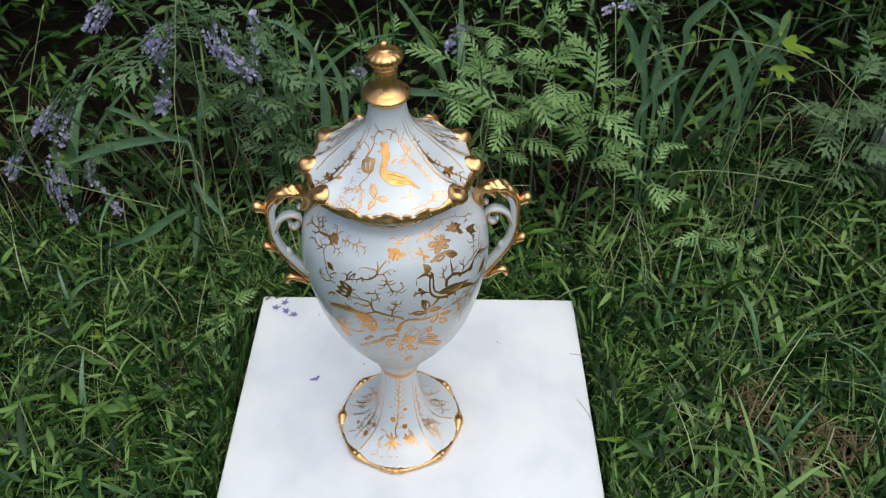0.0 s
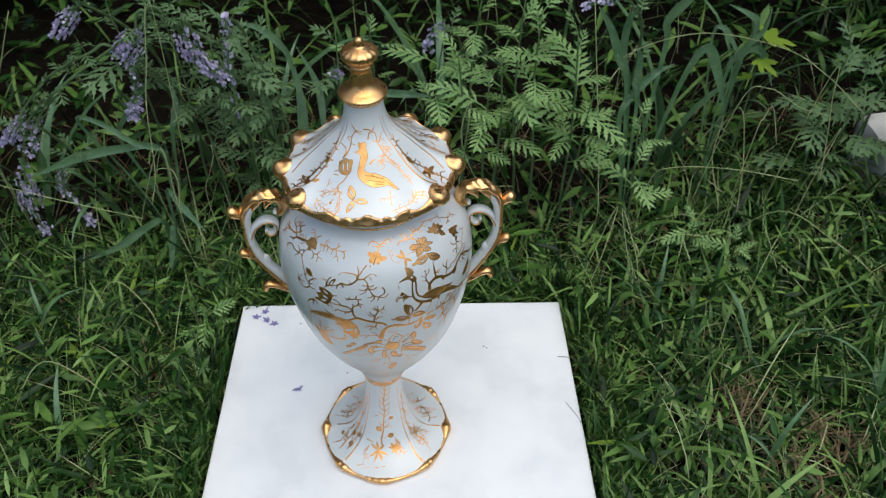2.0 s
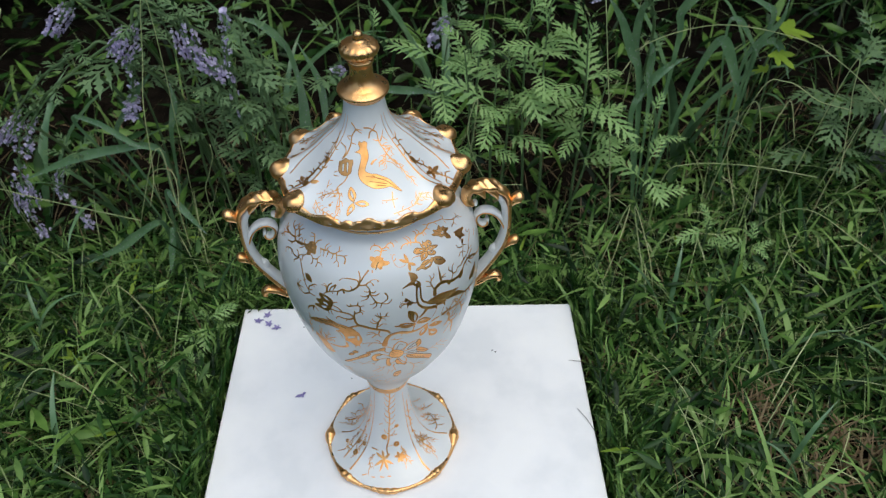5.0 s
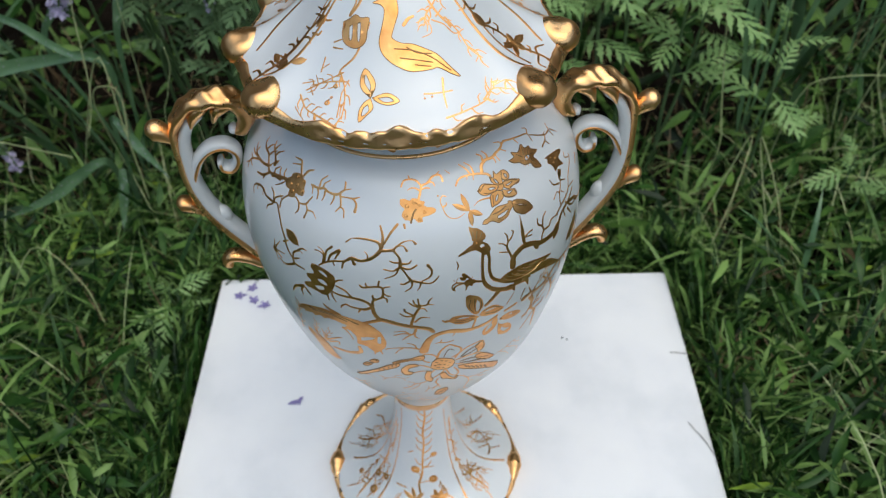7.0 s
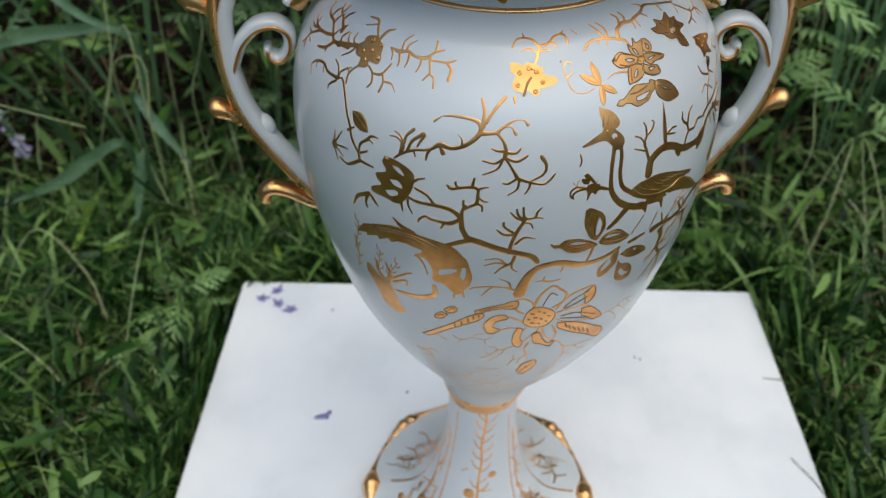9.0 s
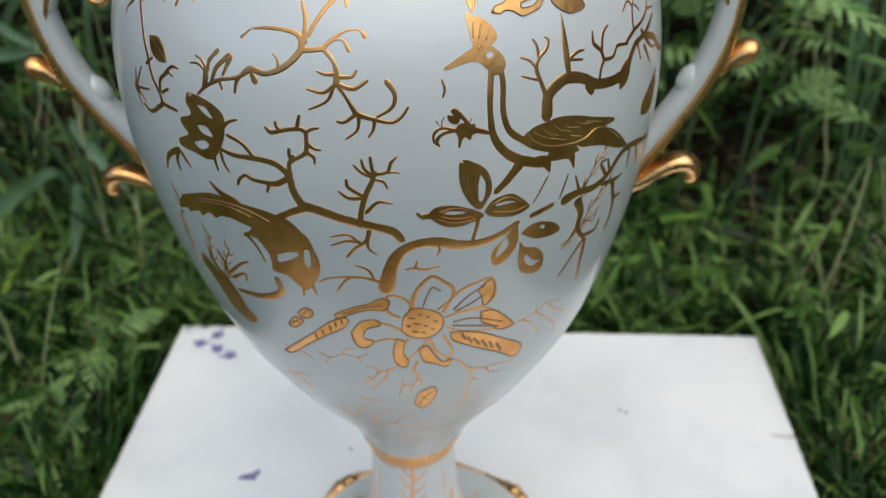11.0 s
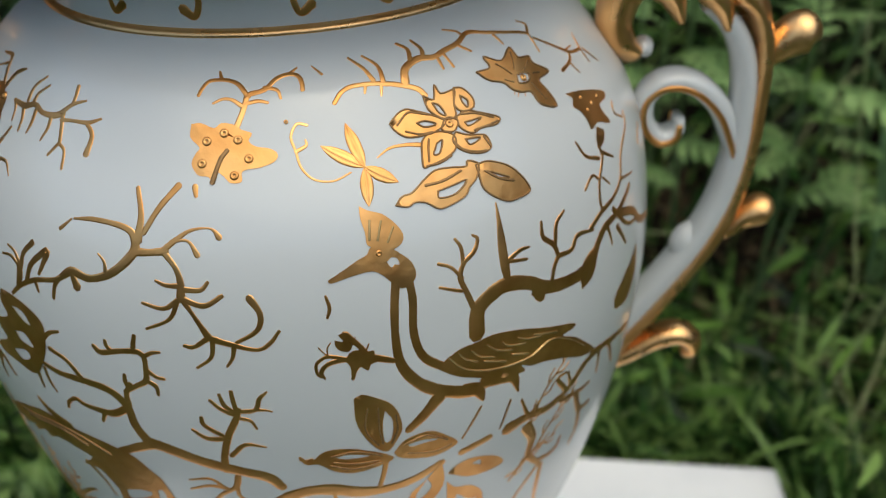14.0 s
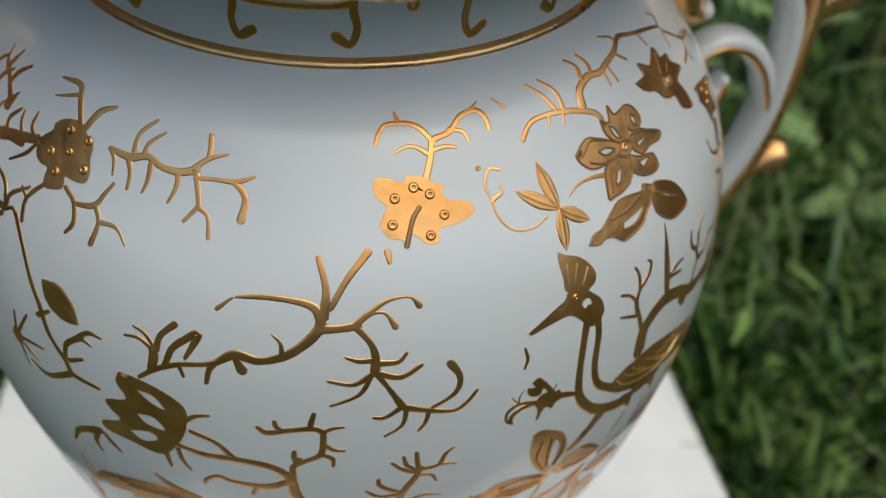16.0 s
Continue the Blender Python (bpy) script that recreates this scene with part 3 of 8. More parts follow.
stroke(m, [(1.0, 206.1), (1.0, 203.6), (2.3, 202.2)], [0.74, 0.63, 0.32])
stroke(m, [(13.2, 203.8), (13.5, 202.0), (13.0, 200.7)], [0.62, 0.51, 0.31])
stroke(m, [(2.8, 194.1), (-0.3, 195.6), (-4.0, 195.8), (-7.6, 195.0), (-9.3, 193.8)], [1.0, 0.75, 0.63, 0.5, 0.38])
stroke(m, [(1.2, 194.9), (0.4, 197.8), (-1.8, 199.2)], [0.69, 0.58, 0.35])
stroke(m, [(-3.1, 195.9), (-4.7, 194.1), (-6.2, 191.5)], [0.64, 0.51, 0.38])
stroke(m, [(7.2, 197.7), (8.8, 197.9), (10.7, 197.2), (13.3, 197.6)], [0.44, 0.66, 0.66, 0.44])
stroke(m, [(8.9, 197.9), (9.4, 199.8)], [0.64, 0.32])

m = motif("gilt_thorn_twig")
stroke(m, [(-10.9, 219.9), (-10.9, 222.0), (-10.0, 223.9)], [0.99, 0.89, 0.79])
stroke(m, [(-11.0, 222.4), (-9.2, 223.7), (-7.7, 224.9), (-7.4, 227.4), (-7.4, 228.8)], [0.75, 0.84, 0.93, 0.84, 0.84])
stroke(m, [(-7.7, 224.9), (-6.5, 224.1), (-6.4, 222.7)], [0.83, 0.74, 0.46])
stroke(m, [(-10.4, 223.0), (-10.7, 224.2), (-10.6, 225.3)], [0.77, 0.77, 0.58])
stroke(m, [(-7.4, 226.7), (-6.3, 225.7), (-5.2, 225.5)], [0.72, 0.63, 0.54])
stroke(m, [(-7.4, 228.7), (-6.3, 229.4), (-5.2, 229.6)], [0.71, 0.62, 0.44])
stroke(m, [(-7.4, 228.7), (-8.4, 229.3), (-10.9, 228.9), (-13.5, 228.2), (-14.5, 229.0)], [0.85, 0.95, 0.85, 0.95, 0.66])
stroke(m, [(-8.8, 229.3), (-8.6, 230.5), (-8.3, 231.7)], [0.88, 0.71, 0.62])
stroke(m, [(-11.8, 228.7), (-12.5, 229.4), (-12.6, 230.2)], [0.77, 0.67, 0.57])
stroke(m, [(-11.5, 219.2), (-13.6, 217.8), (-15.5, 217.7), (-18.2, 217.9), (-19.6, 218.5), (-21.1, 217.2), (-21.5, 216.1)], [1.3, 1.3, 1.06, 0.83, 0.71, 0.71, 0.59])
stroke(m, [(-15.1, 217.5), (-15.8, 215.7)], [0.91, 0.57])

m = motif("gilt_sprig")
stroke(m, [(-27.9, 232.9), (-25.8, 234.8), (-23.0, 236.3), (-19.3, 237.3), (-16.8, 238.9), (-14.1, 238.5), (-11.3, 239.4), (-9.2, 240.9), (-7.7, 242.5), (-7.4, 243.4)], [0.57, 0.76, 0.76, 0.76, 1.34, 1.05, 1.15, 1.24, 1.34, 1.34])
stroke(m, [(-7.4, 242.9), (-7.7, 244.3), (-8.7, 245.1), (-10.9, 245.5), (-14.0, 245.6), (-16.8, 245.3)], [1.25, 1.08, 0.91, 0.75, 0.67, 0.33])
stroke(m, [(-17.2, 245.2), (-18.9, 243.8)], [0.28, 0.56])
stroke(m, [(-7.2, 243.8), (-6.9, 246.7), (-7.8, 249.5)], [1.27, 0.88, 0.64])
stroke(m, [(-6.4, 244.8), (-4.5, 247.6), (-2.0, 250.0)], [0.77, 0.77, 0.93])
stroke(m, [(-7.4, 242.6), (-5.4, 242.7), (-3.3, 243.0)], [1.08, 1.01, 1.01])
stroke(m, [(-3.9, 242.9), (-2.2, 244.2), (-0.1, 245.4), (2.4, 245.6), (3.5, 244.6)], [0.82, 0.75, 0.45, 0.3, 0.9])
stroke(m, [(-2.7, 244.1), (-0.5, 244.2), (0.7, 242.6)], [0.52, 0.37, 0.82])
stroke(m, [(-3.5, 242.7), (-2.1, 241.0), (-1.6, 239.2), (-1.7, 237.2)], [0.91, 0.76, 1.06, 1.21])
stroke(m, [(-1.9, 238.9), (-3.5, 238.9), (-4.8, 239.4)], [0.76, 0.61, 0.38])
stroke(m, [(-1.5, 238.5), (0.8, 238.5), (1.8, 239.5)], [0.83, 0.68, 0.45])
stroke(m, [(-1.6, 237.3), (1.1, 236.5), (3.4, 237.8)], [0.91, 0.76, 0.61])
stroke(m, [(-2.1, 237.1), (-4.0, 235.9), (-6.7, 236.4)], [0.8, 0.64, 0.48])
stroke(m, [(-2.1, 237.0), (-3.4, 234.5), (-6.5, 232.9)], [0.72, 0.56, 0.4])
stroke(m, [(-1.5, 237.2), (-0.2, 235.0), (1.3, 232.1)], [0.85, 0.62, 1.08])
stroke(m, [(1.1, 232.1), (-0.7, 230.8), (-1.9, 230.9)], [0.79, 0.64, 0.56])
stroke(m, [(1.7, 231.8), (1.2, 229.3), (-0.7, 227.7)], [0.73, 0.56, 0.4])
stroke(m, [(1.6, 232.0), (3.6, 231.3), (6.8, 230.4), (8.5, 231.3), (9.7, 232.9)], [1.06, 0.84, 0.61, 0.61, 0.46])
stroke(m, [(6.6, 237.5), (7.7, 235.3), (7.1, 233.1), (4.5, 231.5)], [1.12, 0.82, 0.67, 0.52])
stroke(m, [(4.2, 231.2), (3.8, 229.3), (3.0, 228.0)], [0.71, 0.55, 0.4])
stroke(m, [(-11.6, 239.6), (-11.8, 240.9), (-12.7, 241.8)], [0.76, 0.42, 0.25])
stroke(m, [(-18.9, 237.5), (-19.6, 236.3), (-19.9, 234.6)], [0.81, 0.71, 0.61])
stroke(m, [(-23.0, 236.1), (-22.5, 234.8)], [0.65, 0.44])
stroke(m, [(-16.7, 238.6), (-15.9, 237.0)], [0.75, 1.4])
stroke(m, [(-26.4, 234.6), (-26.0, 236.4), (-26.1, 237.6)], [1.05, 1.28, 1.16])
stroke(m, [(-26.2, 237.4), (-27.8, 238.3), (-29.6, 238.1)], [0.58, 0.47, 0.35])
stroke(m, [(-26.0, 237.8), (-27.1, 239.1), (-28.5, 239.6)], [0.68, 0.46, 0.34])
stroke(m, [(-25.7, 237.4), (-25.2, 239.4), (-23.5, 241.2)], [0.87, 0.76, 0.87])
stroke(m, [(-24.7, 235.5), (-23.9, 238.0), (-22.5, 239.5), (-20.8, 240.6), (-22.3, 237.3)], [0.84, 0.84, 0.95, 1.06, 0.53])
stroke(m, [(0.2, 249.9), (0.4, 248.9)], [0.9, 0.53])

m = motif("gilt_tulip")
patch(m, "gilt_tulip_head", [(-30.5, 232.7), (-27.9, 232.6), (-24.6, 231.6), (-22.6, 230.0), (-22.5, 227.8), (-23.2, 224.9), (-25.3, 221.1), (-27.2, 220.1), (-30.2, 220.7), (-33.6, 221.1), (-33.9, 222.6), (-31.2, 224.2), (-32.2, 225.5), (-32.8, 227.1), (-29.9, 228.6), (-31.0, 230.8)], [(-28.4, 230.8), (-26.4, 230.7), (-25.0, 228.9), (-26.5, 229.3)], [(-28.8, 226.7), (-26.6, 227.0), (-25.3, 225.2), (-27.6, 225.4)], [(-30.1, 223.0), (-27.4, 224.0), (-26.5, 223.0), (-28.6, 221.8)])
stroke(m, [(-23.0, 227.5), (-21.6, 228.9), (-19.9, 229.6)], [0.8, 0.69, 0.46])
stroke(m, [(-34.7, 219.8), (-38.5, 217.2), (-40.2, 213.7)], [1.4, 1.2, 0.6])
stroke(m, [(-35.0, 219.7), (-36.0, 216.8), (-35.6, 214.9)], [1.11, 0.92, 0.55])
stroke(m, [(-34.2, 219.5), (-33.2, 218.0), (-32.3, 216.9)], [0.85, 0.85, 0.51])
stroke(m, [(-25.8, 220.9), (-25.4, 218.2)], [0.96, 0.41])
stroke(m, [(-24.1, 222.3), (-23.8, 220.2), (-22.9, 218.4)], [0.77, 0.64, 0.39])

m = motif("gilt_long_tailed_shape")
patch(m, "gilt_tail", [(-37.7, 208.2), (-28.9, 212.1), (-24.4, 211.8), (-19.7, 211.5), (-15.1, 210.7), (-12.5, 209.5), (-10.8, 207.2), (-9.6, 205.5), (-8.9, 202.0), (-8.5, 199.2), (-9.2, 195.7), (-10.9, 192.7), (-12.7, 190.6), (-14.0, 192.0), (-15.8, 194.3), (-17.7, 194.7), (-18.8, 195.2), (-18.5, 198.3), (-18.8, 200.5), (-20.5, 203.4), (-23.4, 203.2), (-20.8, 205.9), (-23.3, 206.7), (-24.9, 207.2), (-26.0, 207.0), (-27.3, 207.0), (-29.3, 205.7), (-30.3, 206.7), (-33.0, 204.8), (-33.6, 205.9), (-37.0, 204.1), (-37.2, 205.1), (-40.2, 203.9)], [(-16.8, 200.1), (-14.8, 201.1), (-12.5, 201.5), (-12.4, 200.7), (-14.4, 199.1), (-16.9, 198.0)], [(-11.0, 202.4), (-10.1, 202.6), (-10.1, 199.8), (-10.7, 197.6), (-11.5, 198.8)])
vein(m, [(-34.3, 208.8), (-26.8, 210.6), (-21.2, 210.4), (-16.7, 208.6)], 0.57)
vein(m, [(-33.0, 208.4), (-25.8, 210.0), (-20.5, 208.9)], 0.56)
stroke(m, [(-28.0, 214.9), (-26.0, 212.9), (-22.8, 211.5)], [0.58, 1.46, 2.04])
stroke(m, [(-22.7, 203.9), (-20.9, 200.9), (-20.0, 196.9)], [0.91, 0.61, 0.46])
stroke(m, [(-13.0, 193.1), (-13.5, 188.9)], [1.02, 0.44])
stroke(m, [(-11.3, 192.8), (-10.7, 189.8)], [1.13, 0.42])
stroke(m, [(-33.4, 186.4), (-35.9, 190.3), (-35.6, 194.9)], [1.56, 1.11, 0.67])
stroke(m, [(-32.2, 187.6), (-31.7, 192.1), (-32.7, 195.4)], [1.25, 1.04, 0.62])
stroke(m, [(-31.1, 189.5), (-26.7, 193.9), (-24.7, 195.2)], [1.14, 0.76, 0.57])
stroke(m, [(-31.1, 187.8), (-26.8, 191.0), (-26.9, 188.8)], [1.18, 0.78, 0.59])

m = motif("gilt_winged_shape")
patch(m, "gilt_wing", [(-1.0, 256.0), (0.5, 256.1), (2.5, 255.6), (3.5, 256.1), (5.5, 255.9), (6.5, 255.4), (8.0, 255.0), (7.5, 254.3), (8.5, 253.7), (10.5, 253.4), (11.5, 252.8), (11.0, 252.1), (9.0, 251.6), (7.5, 251.5), (6.5, 251.2), (6.5, 250.3), (5.0, 250.2), (4.0, 250.9), (3.0, 251.3), (2.5, 250.2), (2.0, 250.8), (0.5, 251.0), (-0.5, 252.1), (0.0, 253.1), (0.5, 253.7), (-1.0, 254.7)])
vein(m, [(4.5, 253.4), (3.5, 252.4), (2.5, 250.2)], 0.61)
dot(m, (1.5, 254.3), 1.24)
dot(m, (4.0, 255.1), 1.24)
dot(m, (6.0, 254.4), 1.23)
dot(m, (1.0, 252.1), 1.23)
dot(m, (7.5, 252.5), 1.22)
dot(m, (5.5, 250.9), 1.22)

m = motif("gilt_upper_twig")
stroke(m, [(5.5, 255.3), (6.5, 256.9), (7.0, 257.9), (7.5, 258.7), (10.0, 259.1), (12.0, 260.0), (14.0, 260.3), (15.5, 260.1), (16.0, 259.5), (16.0, 258.8)], [0.78, 0.76, 0.74, 0.73, 0.71, 0.69, 0.67, 0.66, 0.64, 0.62])
stroke(m, [(7.5, 258.5), (6.0, 259.6), (4.5, 260.0), (3.0, 260.1), (1.0, 260.0), (0.0, 259.4), (-0.5, 258.7)], [0.69, 0.65, 0.62, 0.58, 0.55, 0.51, 0.47])
stroke(m, [(3.0, 260.1), (2.5, 260.8)], [0.59, 0.32])
stroke(m, [(10.0, 259.3), (12.0, 259.0), (12.5, 258.2)], [0.62, 0.49, 0.36])
stroke(m, [(14.0, 260.3), (15.5, 260.8)], [0.53, 0.26])
stroke(m, [(6.5, 257.7), (5.0, 258.3), (3.5, 258.4), (2.0, 258.0)], [0.63, 0.52, 0.42, 0.31])
stroke(m, [(7.0, 257.9), (9.0, 258.1), (10.5, 257.9)], [0.62, 0.52, 0.41])
stroke(m, [(18.0, 260.8), (19.5, 260.0)], [0.21, 0.37])
dot(m, (13.0, 255.9), 0.61)

m = motif("gilt_c_scroll")
stroke(m, [(16.0, 255.4), (14.5, 255.6), (13.5, 254.4), (14.0, 252.9), (14.5, 251.3), (16.0, 250.0), (18.5, 249.6), (21.0, 250.2)], [0.42, 0.39, 0.37, 0.34, 0.32, 0.3, 0.27, 0.25])
stroke(m, [(14.0, 252.9), (15.5, 253.4), (15.5, 254.0)], [0.59, 0.42, 0.25])

m = motif("gilt_blossom")
m["lined"] = True
leaf(m, (23.0, 250.5), (21.5, 255.1), 1.86)
leaf(m, (23.0, 250.5), (17.5, 253.2), 1.92)
leaf(m, (23.0, 250.5), (27.0, 248.4), 1.93)
leaf(m, (23.0, 250.5), (22.5, 246.5), 1.82)
stroke(m, [(25.0, 251.2), (27.0, 251.9), (29.5, 251.9), (32.0, 251.5)], [0.17, 0.34, 0.51, 0.68])
patch(m, "gilt_petal", [(28.0, 254.3), (29.5, 255.1), (31.0, 255.4), (32.5, 255.0), (34.5, 254.3), (36.5, 253.2), (34.5, 252.5), (32.5, 252.4), (30.0, 252.6), (28.5, 253.5)], [(32.0, 253.8), (33.5, 253.8), (35.0, 253.2), (33.0, 253.2)])
patch(m, "gilt_petal", [(34.5, 256.3), (36.0, 255.7), (37.0, 257.1), (37.5, 256.1), (40.0, 256.1), (39.0, 254.8), (38.5, 253.5), (37.0, 253.4), (35.5, 254.0), (34.5, 255.0)], [(35.5, 255.4), (36.5, 255.0), (37.0, 253.8), (36.0, 254.3)])
patch(m, "gilt_petal", [(40.0, 256.3), (41.5, 256.0), (42.5, 254.8), (42.0, 253.8), (40.0, 253.7), (39.0, 254.6)], [(40.5, 255.4), (41.5, 254.7), (41.0, 254.0), (40.5, 254.6)])
patch(m, "gilt_petal", [(38.5, 253.4), (40.5, 253.7), (42.5, 253.1), (45.5, 251.9), (44.5, 251.3), (42.0, 251.5), (40.0, 251.3), (38.5, 252.2)], [(39.5, 252.6), (42.5, 252.5), (40.0, 252.1)])
patch(m, "gilt_petal", [(37.5, 251.9), (39.0, 251.3), (41.0, 250.9), (42.0, 250.5), (42.0, 249.3), (40.5, 249.0), (38.5, 249.4), (37.0, 250.2), (36.5, 251.2)], [(38.5, 250.9), (41.0, 250.6), (39.0, 250.2)])
patch(m, "gilt_petal", [(33.0, 252.4), (35.0, 252.4), (37.0, 251.6), (36.5, 250.3), (34.5, 249.6), (32.0, 249.3), (31.0, 249.3), (31.5, 251.0), (32.0, 251.9)], [(34.0, 251.3), (35.0, 251.5), (34.0, 250.3), (33.0, 250.3)])
patch(m, "gilt_flower_heart", [(36.5, 253.5), (37.5, 253.5), (38.5, 252.9), (37.5, 252.1), (36.5, 252.1), (35.5, 252.6)])
dot(m, (37.0, 252.9), 1.22)
vein(m, [(29.0, 254.0), (31.0, 255.0), (32.5, 254.8), (34.5, 254.3)], 0.30)
vein(m, [(30.0, 253.2), (32.0, 252.6), (34.0, 252.5)], 0.30)
vein(m, [(33.0, 251.9), (32.5, 251.0), (32.0, 249.7)], 0.30)
vein(m, [(31.5, 249.3), (33.5, 249.3), (35.5, 249.7)], 0.30)
vein(m, [(36.5, 251.2), (37.5, 250.0), (39.5, 249.3), (41.0, 249.1)], 0.31)
vein(m, [(39.5, 253.5), (42.0, 253.1), (44.5, 252.1)], 0.31)
vein(m, [(40.5, 251.5), (43.0, 251.5), (45.0, 251.6)], 0.31)
vein(m, [(41.5, 250.6), (42.0, 249.3)], 0.31)
patch(m, "gilt_leaf", [(26.0, 246.0), (27.0, 246.8), (28.5, 247.0), (30.5, 248.0), (32.5, 248.7), (35.0, 248.5), (37.0, 248.2), (37.5, 248.7), (38.5, 248.4), (39.0, 247.9), (38.0, 246.7), (36.5, 245.9), (35.5, 245.1), (33.0, 244.6), (31.5, 244.6), (30.0, 245.6), (28.5, 245.9), (27.5, 245.6)], [(32.0, 246.5), (34.5, 246.7), (36.5, 246.8), (34.5, 245.7), (32.0, 245.7)])
vein(m, [(30.5, 247.4), (33.0, 247.4), (36.0, 247.9)], 0.39)
patch(m, "gilt_leaf", [(38.5, 248.0), (40.5, 248.0), (43.0, 247.0), (44.5, 245.7), (45.5, 244.0), (45.5, 242.9), (43.5, 242.7), (41.5, 242.9), (39.5, 244.2), (38.5, 245.4), (38.5, 246.8)], [(39.5, 247.1), (41.0, 246.5), (43.0, 245.4), (41.0, 246.0)])
vein(m, [(40.0, 246.8), (41.5, 245.7), (43.5, 244.9)], 0.40)

m = motif("gilt_curled_twig")
stroke(m, [(35.0, 256.3), (34.0, 257.2), (31.0, 258.0), (29.0, 258.3), (27.5, 258.5), (24.0, 258.6), (22.0, 258.2), (20.5, 257.2)], [0.85, 0.81, 0.78, 0.74, 0.7, 0.67, 0.63, 0.59])
stroke(m, [(29.0, 258.4), (29.0, 260.0), (27.0, 261.1)], [0.7, 0.53, 0.35])
stroke(m, [(27.5, 258.8), (26.5, 260.0), (24.5, 261.1)], [0.7, 0.53, 0.35])
stroke(m, [(26.0, 258.5), (25.5, 257.7)], [0.51, 0.26])
stroke(m, [(28.5, 258.2), (28.0, 257.2)], [0.52, 0.26])
stroke(m, [(32.5, 258.0), (33.5, 259.3), (36.5, 259.9), (39.5, 259.7), (42.0, 260.0), (45.5, 260.3), (49.0, 260.9), (53.0, 260.3), (59.0, 259.3), (62.0, 258.6)], [1.18, 1.11, 1.03, 0.95, 0.88, 0.8, 0.72, 0.65, 0.57, 0.49])
stroke(m, [(35.0, 259.9), (35.5, 260.9), (34.0, 261.6)], [0.72, 0.58, 0.45])
stroke(m, [(37.5, 259.9), (38.0, 260.7), (37.0, 261.6)], [0.72, 0.59, 0.45])
stroke(m, [(40.0, 259.7), (40.0, 258.4)], [0.63, 0.36])
stroke(m, [(41.5, 259.8), (42.0, 258.3)], [0.54, 0.36])
stroke(m, [(45.0, 260.2), (47.0, 259.2)], [0.55, 0.37])
stroke(m, [(47.5, 260.7), (47.0, 261.3), (44.5, 261.8)], [0.56, 0.42, 0.28])
stroke(m, [(54.0, 259.9), (54.5, 258.7)], [0.57, 0.29])
stroke(m, [(62.0, 258.6), (63.5, 259.4), (62.0, 260.1)], [0.59, 0.44, 0.3])
stroke(m, [(62.0, 258.6), (61.5, 256.3)], [0.49, 0.29])
stroke(m, [(62.5, 257.9), (67.5, 255.3), (70.0, 254.1), (74.0, 253.5)], [0.42, 0.49, 0.56, 0.63])
stroke(m, [(69.5, 254.3), (68.0, 253.4), (64.0, 253.1)], [0.6, 0.6, 0.6])
stroke(m, [(74.0, 253.5), (75.0, 255.4)], [0.63, 0.32])
stroke(m, [(74.0, 253.7), (74.0, 251.5)], [0.53, 0.32])
stroke(m, [(75.0, 253.2), (77.5, 250.6)], [0.54, 0.32])
stroke(m, [(67.5, 253.5), (68.5, 251.6)], [0.51, 0.31])
stroke(m, [(69.0, 254.7), (71.5, 254.6)], [0.41, 0.21])

m = motif("gilt_small_blossom")
m["lined"] = True
patch(m, "gilt_petal", [(45.5, 257.1), (48.5, 257.1), (48.5, 258.3), (51.5, 257.3), (55.0, 258.2), (55.5, 256.9), (58.0, 256.5), (58.0, 255.6), (60.5, 254.0), (57.0, 253.7), (57.5, 252.2), (57.5, 250.2), (54.5, 251.3), (54.0, 252.9), (52.0, 253.4), (50.5, 254.1), (49.5, 255.1), (47.0, 255.9)], [(53.0, 255.3), (55.0, 255.1), (55.5, 254.6), (54.5, 254.1), (52.5, 254.4)])
dot(m, (54.0, 254.7), 1.09)
vein(m, [(52.0, 255.6), (51.0, 256.5), (50.0, 257.2)], 0.17)
vein(m, [(53.0, 255.9), (54.0, 256.9), (54.5, 257.7)], 0.17)
vein(m, [(55.0, 255.4), (57.0, 256.1)], 0.17)
vein(m, [(56.5, 254.7), (58.0, 254.4)], 0.17)
vein(m, [(55.0, 253.8), (55.5, 252.8), (56.0, 251.5)], 0.17)
vein(m, [(51.5, 254.7), (50.0, 255.3)], 0.17)
stroke(m, [(51.5, 254.3), (50.5, 253.5)], [0.23, 0.12])
stroke(m, [(52.0, 254.0), (51.0, 253.1)], [0.23, 0.12])
stroke(m, [(53.0, 253.7), (52.5, 252.8)], [0.23, 0.12])
stroke(m, [(54.5, 253.5), (54.0, 252.6)], [0.23, 0.12])

m = motif("gilt_side_vine")
patch(m, "gilt_berry", [(61.0, 250.8), (64.5, 250.2), (68.5, 249.1), (71.5, 247.9), (71.0, 247.1), (68.0, 247.1), (68.0, 245.7), (68.5, 244.2), (65.0, 245.6), (62.5, 245.4), (62.5, 246.7), (62.0, 248.2), (61.0, 249.1), (62.0, 249.9)])
dot(m, (64.0, 249.4), 0.60)
dot(m, (64.0, 247.7), 0.60)
dot(m, (68.5, 248.2), 0.62)
dot(m, (66.0, 248.0), 0.61)
patch(m, "gilt_berry", [(64.0, 245.3), (65.5, 244.2), (64.5, 243.1), (62.5, 242.7), (62.5, 243.9)])
stroke(m, [(62.5, 243.1), (62.5, 241.4), (60.0, 238.9), (59.0, 236.5), (59.0, 234.5)], [0.6, 0.62, 0.65, 0.67, 0.7])
stroke(m, [(57.5, 245.4), (58.5, 243.1), (61.5, 241.6)], [0.4, 0.55, 0.7])
stroke(m, [(62.5, 242.2), (65.5, 240.2)], [0.72, 0.41])
